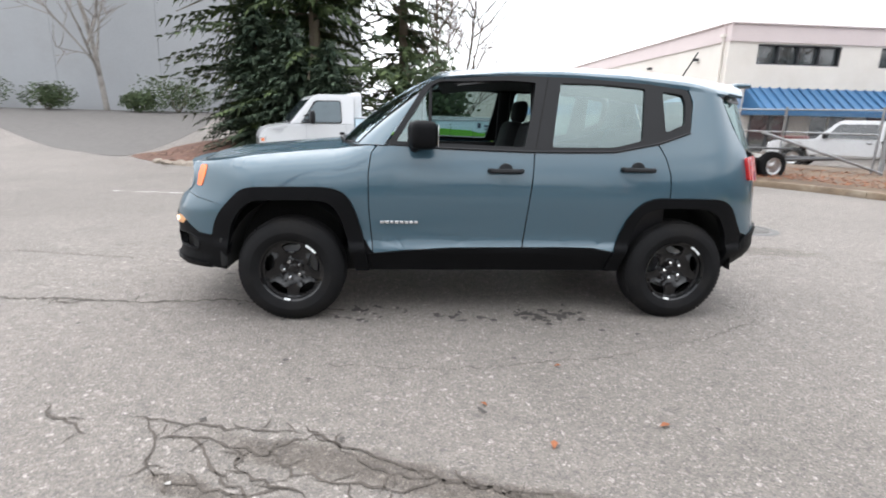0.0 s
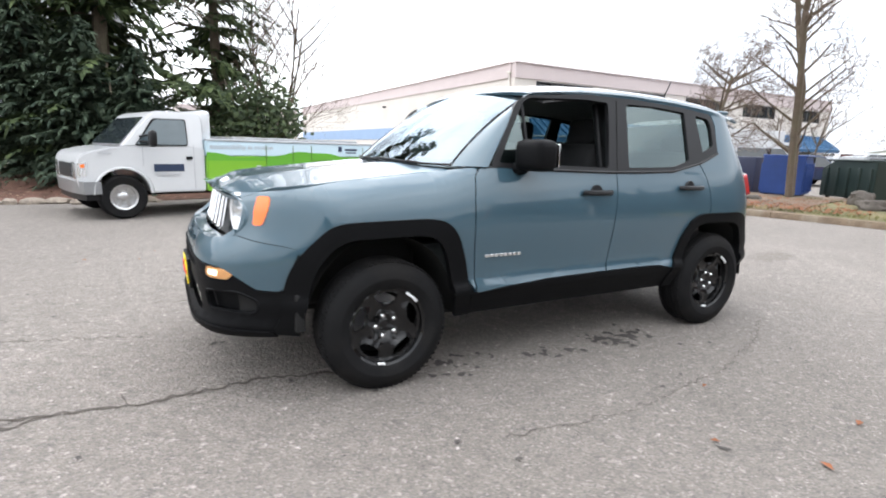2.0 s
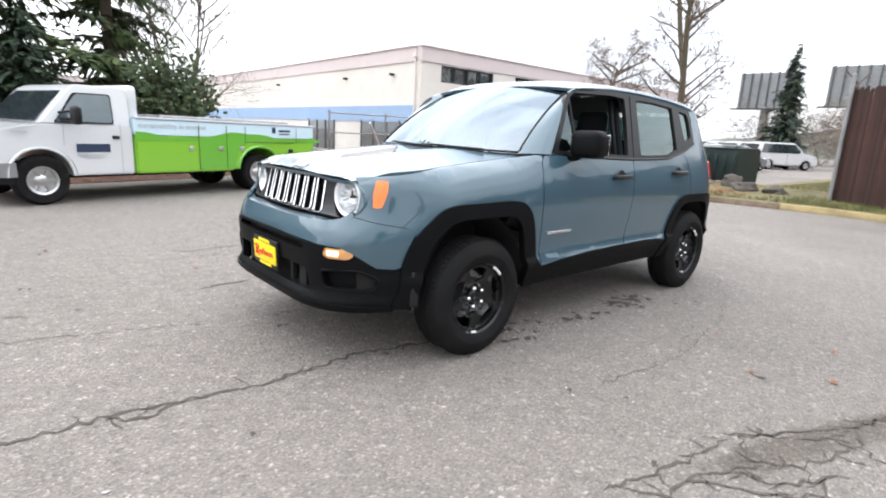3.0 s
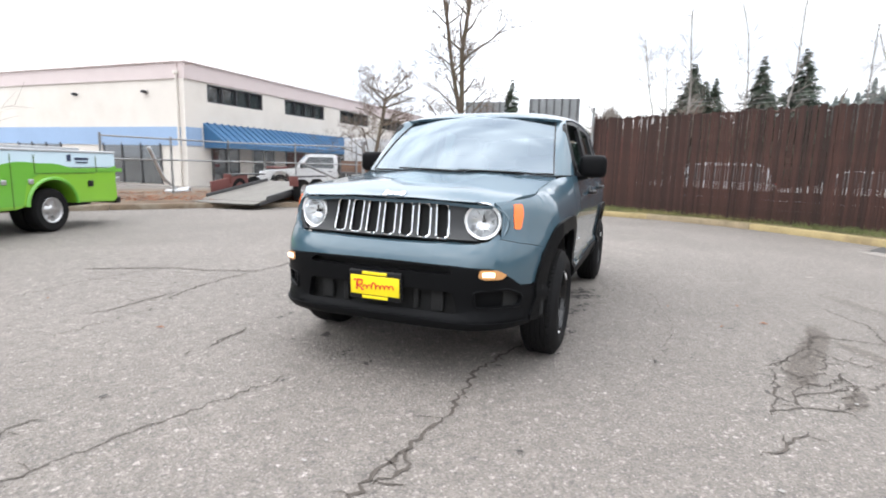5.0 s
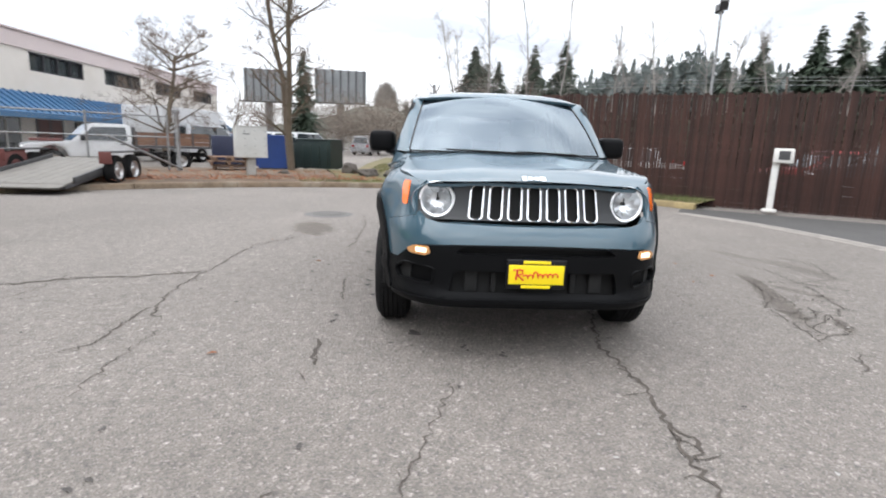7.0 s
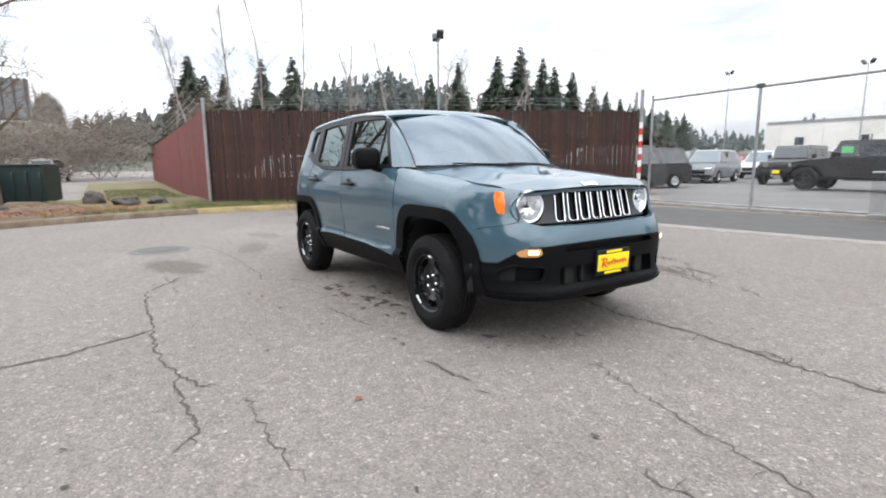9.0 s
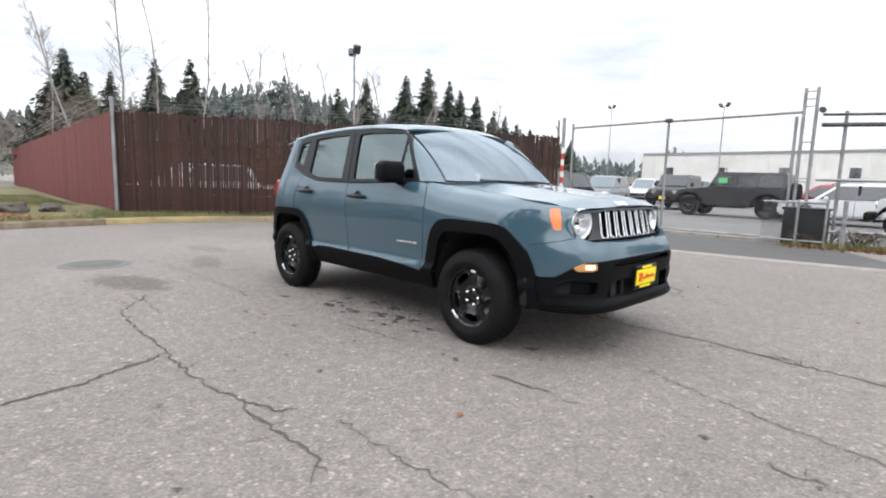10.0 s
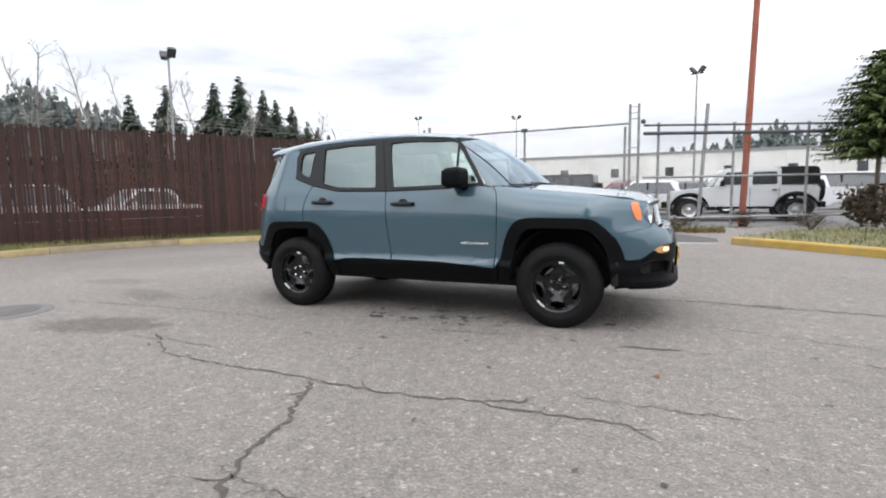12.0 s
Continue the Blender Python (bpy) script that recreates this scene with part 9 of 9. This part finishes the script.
M_VANBUMP = mat("worn_chrome_bumper", (0.34, 0.35, 0.36), rough=0.3, metal=0.7, var=0.1, bump=0.03)
van_m = Matrix.Translation((-3.02, 7.18, 0)) @ Matrix.Rotation(radians(17.0), 4, "Z")
van = thing("utility_truck", "white utility truck with a lime-green painted service body", "truck", m=van_m)
van_cab(van, M_VWHITE)
# the van's nose is squeezed shorter to fit the camera's view
for ob in van.children_recursive:
    if ob.type == "MESH":
        for v in ob.data.vertices:
            if v.co.x < -0.40:
                v.co.x = -0.40 + (v.co.x + 0.40) * 0.5
bm = bmesh.new()
box(bm, (1.34, 0, 1.50), (0.20, 1.62, 0.52), 0.07)
part("cab_fairing", bm, M_VWHITE, van)
B0, B1, BW, BT = 1.27, 5.05, 3.62, 1.26
bottom = [(B0, 0.40), (BW - 0.62, 0.40), (BW - 0.55, 0.43)]
for k in range(13):
    a = math.pi - math.pi * k / 12
    bottom.append((BW + 0.47 * math.cos(a), 0.43 + 0.40 * math.sin(a)))
bottom += [(BW + 0.55, 0.43), (B1 - 0.05, 0.40), (B1, 0.46)]
low = bottom + [(B1, 1.0), (B0, 1.0)]
part("service_body", prism(low, -0.98, 0.98, 0.02), M_LIME, van)
part("body_top", prism([(B0, 1.004), (B1, 1.004), (B1, BT), (B0, BT)], -0.975, 0.975, 0.015), M_SKYBLUE, van)
for s in (-1, 1):
    hillp = [(B0, 0.92)] + [(B0 + (B1 - B0) * k / 24, 1.035 + 0.055 * math.sin(k * 0.42 + 2.6) + 0.014 * math.sin(k * 1.3)) for k in range(25)] + [(B1, 0.92)]
    part("painted_hill", panel(hillp, lambda x, z, s=s: Vector((x, s * 0.981, z)), 0.6, 0.004, out=(0, s, 0), lift=0.003), M_LIME2, van)
    hp2 = [(2.35, 0.45), (3.06, 0.45), (3.16, 0.80), (3.40, 0.93), (4.2, 0.95), (5.2, 0.93), (5.2, 0.99), (2.35, 1.00)]
    part("painted_meadow", panel(hp2, lambda x, z, s=s: Vector((x, s * 0.981, z)), 0.6, 0.004, out=(0, s, 0), lift=0.006), M_LIME2, van)
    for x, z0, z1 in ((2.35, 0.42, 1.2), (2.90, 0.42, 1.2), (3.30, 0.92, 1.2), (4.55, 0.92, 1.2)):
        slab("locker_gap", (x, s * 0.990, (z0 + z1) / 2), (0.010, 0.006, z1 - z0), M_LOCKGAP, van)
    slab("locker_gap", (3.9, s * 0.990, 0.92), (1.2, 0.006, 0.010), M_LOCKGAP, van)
    for x in (2.20, 2.77, 3.22, 5.06):
        slab("locker_latch", (x, s * 0.992, 0.80), (0.085, 0.02, 0.075), M_ALU, van, 0.01)
    slab("fuel_cap", (4.40, s * 0.992, 0.74), (0.12, 0.02, 0.10), M_BLACK, van, 0.01)
    slab("body_rail", ((B0 + B1) / 2, s * 0.95, BT + 0.012), (B1 - B0, 0.08, 0.035), M_VSILVER, van, 0.01)
    slab("door_sign", (0.68, s * 0.934, 0.80), (0.46, 0.006, 0.12), M_NAVYINK, van)
    slab("sign_line", (0.66, s * 0.934, 0.70), (0.40, 0.006, 0.012), M_VSILVER, van)
    slab("sign_line", (0.66, s * 0.934, 0.67), (0.34, 0.006, 0.012), M_VSILVER, van)
    for x, z, w, h in ((3.98, 1.16, 0.08, 0.11), (4.25, 1.15, 0.30, 0.04), (4.25, 1.09, 0.26, 0.025)):
        slab("body_sign", (x, s * 0.979, z), (w, 0.006, h), M_NAVYINK, van)
    simple_wheel(van, 0.0, s * 0.82, 0.345, 0.22, s, M_STEEL)
    simple_wheel(van, BW, s * 0.84, 0.345, 0.22, s, M_STEEL)
    simple_wheel(van, BW, s * 0.60, 0.345, 0.20, s, M_STEEL)
    am = bmesh.new()
    tube(am, [(BW + 0.48 * math.cos(math.pi * k / 14), s * 0.985, 0.43 + 0.41 * math.sin(math.pi * k / 14)) for k in range(15)], 0.028, 6)
    part("arch_flare", am, M_LIME2, van)
# slogan on the body's upper edge
txt = bpy.data.curves.new("slogan", "FONT")
txt.body, txt.size, txt.extrude = "sustainability in motion", 0.125, 0.002
tob = new("slogan", txt)
tob.parent = van
tob.matrix_local = Matrix.Translation((B0 + 0.06, -0.980, 1.12)) @ Matrix.Rotation(radians(90), 4, "X")
txt.materials.append(M_VSILVER)
slab("chassis", (2.4, 0, 0.40), (5.4, 0.8, 0.16), M_HOLLOW, van)
slab("rear_bumper", (B1 + 0.06, 0, 0.42), (0.14, 1.9, 0.12), M_BLACK, van, 0.02)
slab("bed_load", (3.3, 0, 1.30), (2.8, 1.2, 0.08), M_GALV, van, 0.03)

# tilt-deck trailer: tail towards -x, its deck rising to the axles and the tongue
tr = thing("trailer", "low tilt-deck car trailer with double wheels", "trailer", m=Matrix.Translation((7.55, 8.55, 0.06)) @ Matrix.Rotation(radians(4), 4, "Z"))
TILT = radians(8)


def deck_at(x):
    return 0.40 + math.tan(TILT) * x


bm = bmesh.new()
box(bm, (-0.55, 0, deck_at(-0.55) - 0.05), (2.9, 1.78, 0.08), 0.01, Matrix.Rotation(-TILT, 4, "Y"))
part("deck_frame", bm, M_DARKBAR, tr)
for k in range(8):
    bm = bmesh.new()
    box(bm, (-0.55, -0.78 + 0.223 * k, deck_at(-0.55) + 0.01), (2.9, 0.212, 0.03), 0.006, Matrix.Rotation(-TILT, 4, "Y"))
    part("deck_plank", bm, M_DECK, tr)
for sd in (-1, 1):
    bm = bmesh.new()
    box(bm, (-0.45, sd * 0.92, deck_at(-0.45) + 0.05), (2.6, 0.05, 0.11), 0.01, Matrix.Rotation(-TILT, 4, "Y"))
    part("side_rail", bm, M_DARKBAR, tr)
    slab("wheel_guard", (0.0, sd * 1.06, 0.74), (1.55, 0.26, 0.04), M_DARKBAR, tr, 0.01)
    slab("guard_face", (-0.76, sd * 1.06, 0.62), (0.04, 0.26, 0.26), M_BROWNDOOR, tr, 0.01)
    for x in (-0.38, 0.38):
        simple_wheel(tr, x, sd * 1.06, 0.335, 0.2, sd, M_STEEL)
bm = bmesh.new()
box(bm, (-0.75, 0.99, deck_at(-0.75) + 0.20), (1.5, 0.05, 0.34), 0.01, Matrix.Rotation(-TILT, 4, "Y"))
part("side_board", bm, M_BROWNDOOR, tr)
bm = bmesh.new()
box(bm, (-1.98, 0, deck_at(-1.98) + 0.0), (0.5, 1.78, 0.03), 0.005, Matrix.Rotation(-TILT * 1.3, 4, "Y"))
part("ramp_lip", bm, M_DECK, tr)
for sd in (-1, 1):
    bm = bmesh.new()
    cyl(bm, (0.7, sd * 0.7, 0.45), (3.3, 0, 0.45), 0.04, seg=8)
    part("tongue", bm, M_DARKBAR, tr)


def pickup(m, label, wreck=False):
    c = thing("pickup_truck", label, "truck", m=m)
    prof = [(-2.5, 0.5)] + arch_cut(None, (-1.6,), 0.45, 0.5) + [(0.9, 0.5), (0.9, 1.05), (-1.0, 1.08), (-2.3, 0.98), (-2.48, 0.85)]
    part("body", prism(prof, -0.95, 0.95, 0.05), M_VWHITE, c)
    cab = [(-1.05, 1.05), (-0.45, 1.68), (-0.3, 1.74), (0.78, 1.74), (0.9, 1.66), (0.9, 1.05)]
    part("cab_roof", prism(cab, -0.92, 0.92, 0.04, 0.2, 1.08), M_VWHITE, c)
    for s in (-1, 1):
        pts = [(-0.75, 1.12), (-0.38, 1.60), (0.70, 1.62), (0.72, 1.12)]
        part("side_window", panel(rounded(pts, 0.05, 3), lambda x, z, s=s: Vector((x, s * (0.925 - 0.2 * (z - 1.08)), z)), 0.4, 0.01, out=(0, s, 0)), M_DARKGLASS, c)
        simple_wheel(c, -1.6, s * 0.85, 0.38, 0.24, s, M_STEEL)
        slab("door_handle", (0.55, s * 0.96, 0.98), (0.14, 0.03, 0.04), M_BLACK, c, 0.01)
        slab("headlamp", (-2.42, s * 0.72, 0.82), (0.14, 0.32, 0.16), M_BADGE, c, 0.03)
        slab("door_mirror", (-0.72, s * 1.04, 1.20), (0.12, 0.2, 0.2), M_BLACK, c, 0.03)
    scr = panel([(-0.80, 0), (0.80, 0), (0.72, 1), (-0.72, 1)], lambda y, t: Vector((-1.02 + 0.60 * t, y, 1.10 + 0.54 * t)), 0.4, 0.012, out=(-1, 0, 0.6), lift=0.012)
    part("windscreen", scr, M_DARKGLASS, c)
    slab("front_bumper", (-2.55, 0, 0.58), (0.16, 1.9, 0.2), M_ALU, c, 0.04)
    slab("grille", (-2.49, 0, 0.82), (0.06, 1.1, 0.24), M_GRILLE, c, 0.02)
    slab("chassis", (1.6, 0, 0.62), (4.2, 0.8, 0.16), M_HOLLOW, c)
    # stake bed behind the cab
    slab("bed_floor", (2.35, 0, 0.92), (2.8, 2.0, 0.08), M_DARKBAR, c)
    for s in (-1, 1):
        for z in range(3):
            slab("side_board", (2.35, s * 1.0, 1.06 + 0.17 * z), (2.8, 0.03, 0.155), M_TIMBER, c)
        for q in range(5):
            slab("stake", (1.0 + 0.68 * q, s * 1.025, 1.2), (0.06, 0.03, 0.60), M_DARKBAR, c)
        simple_wheel(c, 2.6, s * 0.85, 0.38, 0.24, s, M_STEEL)
    slab("headboard", (0.98, 0, 1.3), (0.05, 1.9, 0.7), M_DARKBAR, c)
    if wreck:
        slab("torn_panel", (-1.75, -0.6, 1.10), (0.9, 0.5, 0.10), M_BROWNDOOR, c, 0.02)
    return c


pickup(at(13.35, 11.3, -50) @ Matrix.Diagonal((0.87, 0.87, 0.87, 1)), "white flatbed truck with brown stake sides and a damaged bonnet", True)
bt = thing("box_truck", "white box truck behind the dumpster", "truck", m=at(25.4, 11.9, 168))
truck_cab(bt, M_VWHITE, 0.0, 2.0, 0.98)
slab("cargo_box", (3.6, 0, 1.55), (4.4, 2.1, 1.9), M_VWHITE, bt, 0.04)
for x in (0.0, 4.0):
    for s in (-1, 1):
        simple_wheel(bt, x, s * 0.85, 0.37, 0.22, s, M_STEEL)
# hydraulic lift arm left standing by the fence
la = thing("jack_stand", "silver hydraulic trailer jack standing on weeds", "jack", m=Matrix.Translation((7.2, 12.0, 0)))
bm = bmesh.new()
tube(bm, [(-0.9, 0, 1.5), (-0.45, 0, 0.6), (0.0, 0, 0.25)], 0.05, 8)
tube(bm, [(0.0, 0, 0.25), (0.45, 0, 0.3), (0.55, 0, 0.08)], 0.05, 8)
box(bm, (0.0, 0, 0.16), (0.7, 0.3, 0.24), 0.05)
part("arm", bm, M_ALU, la)
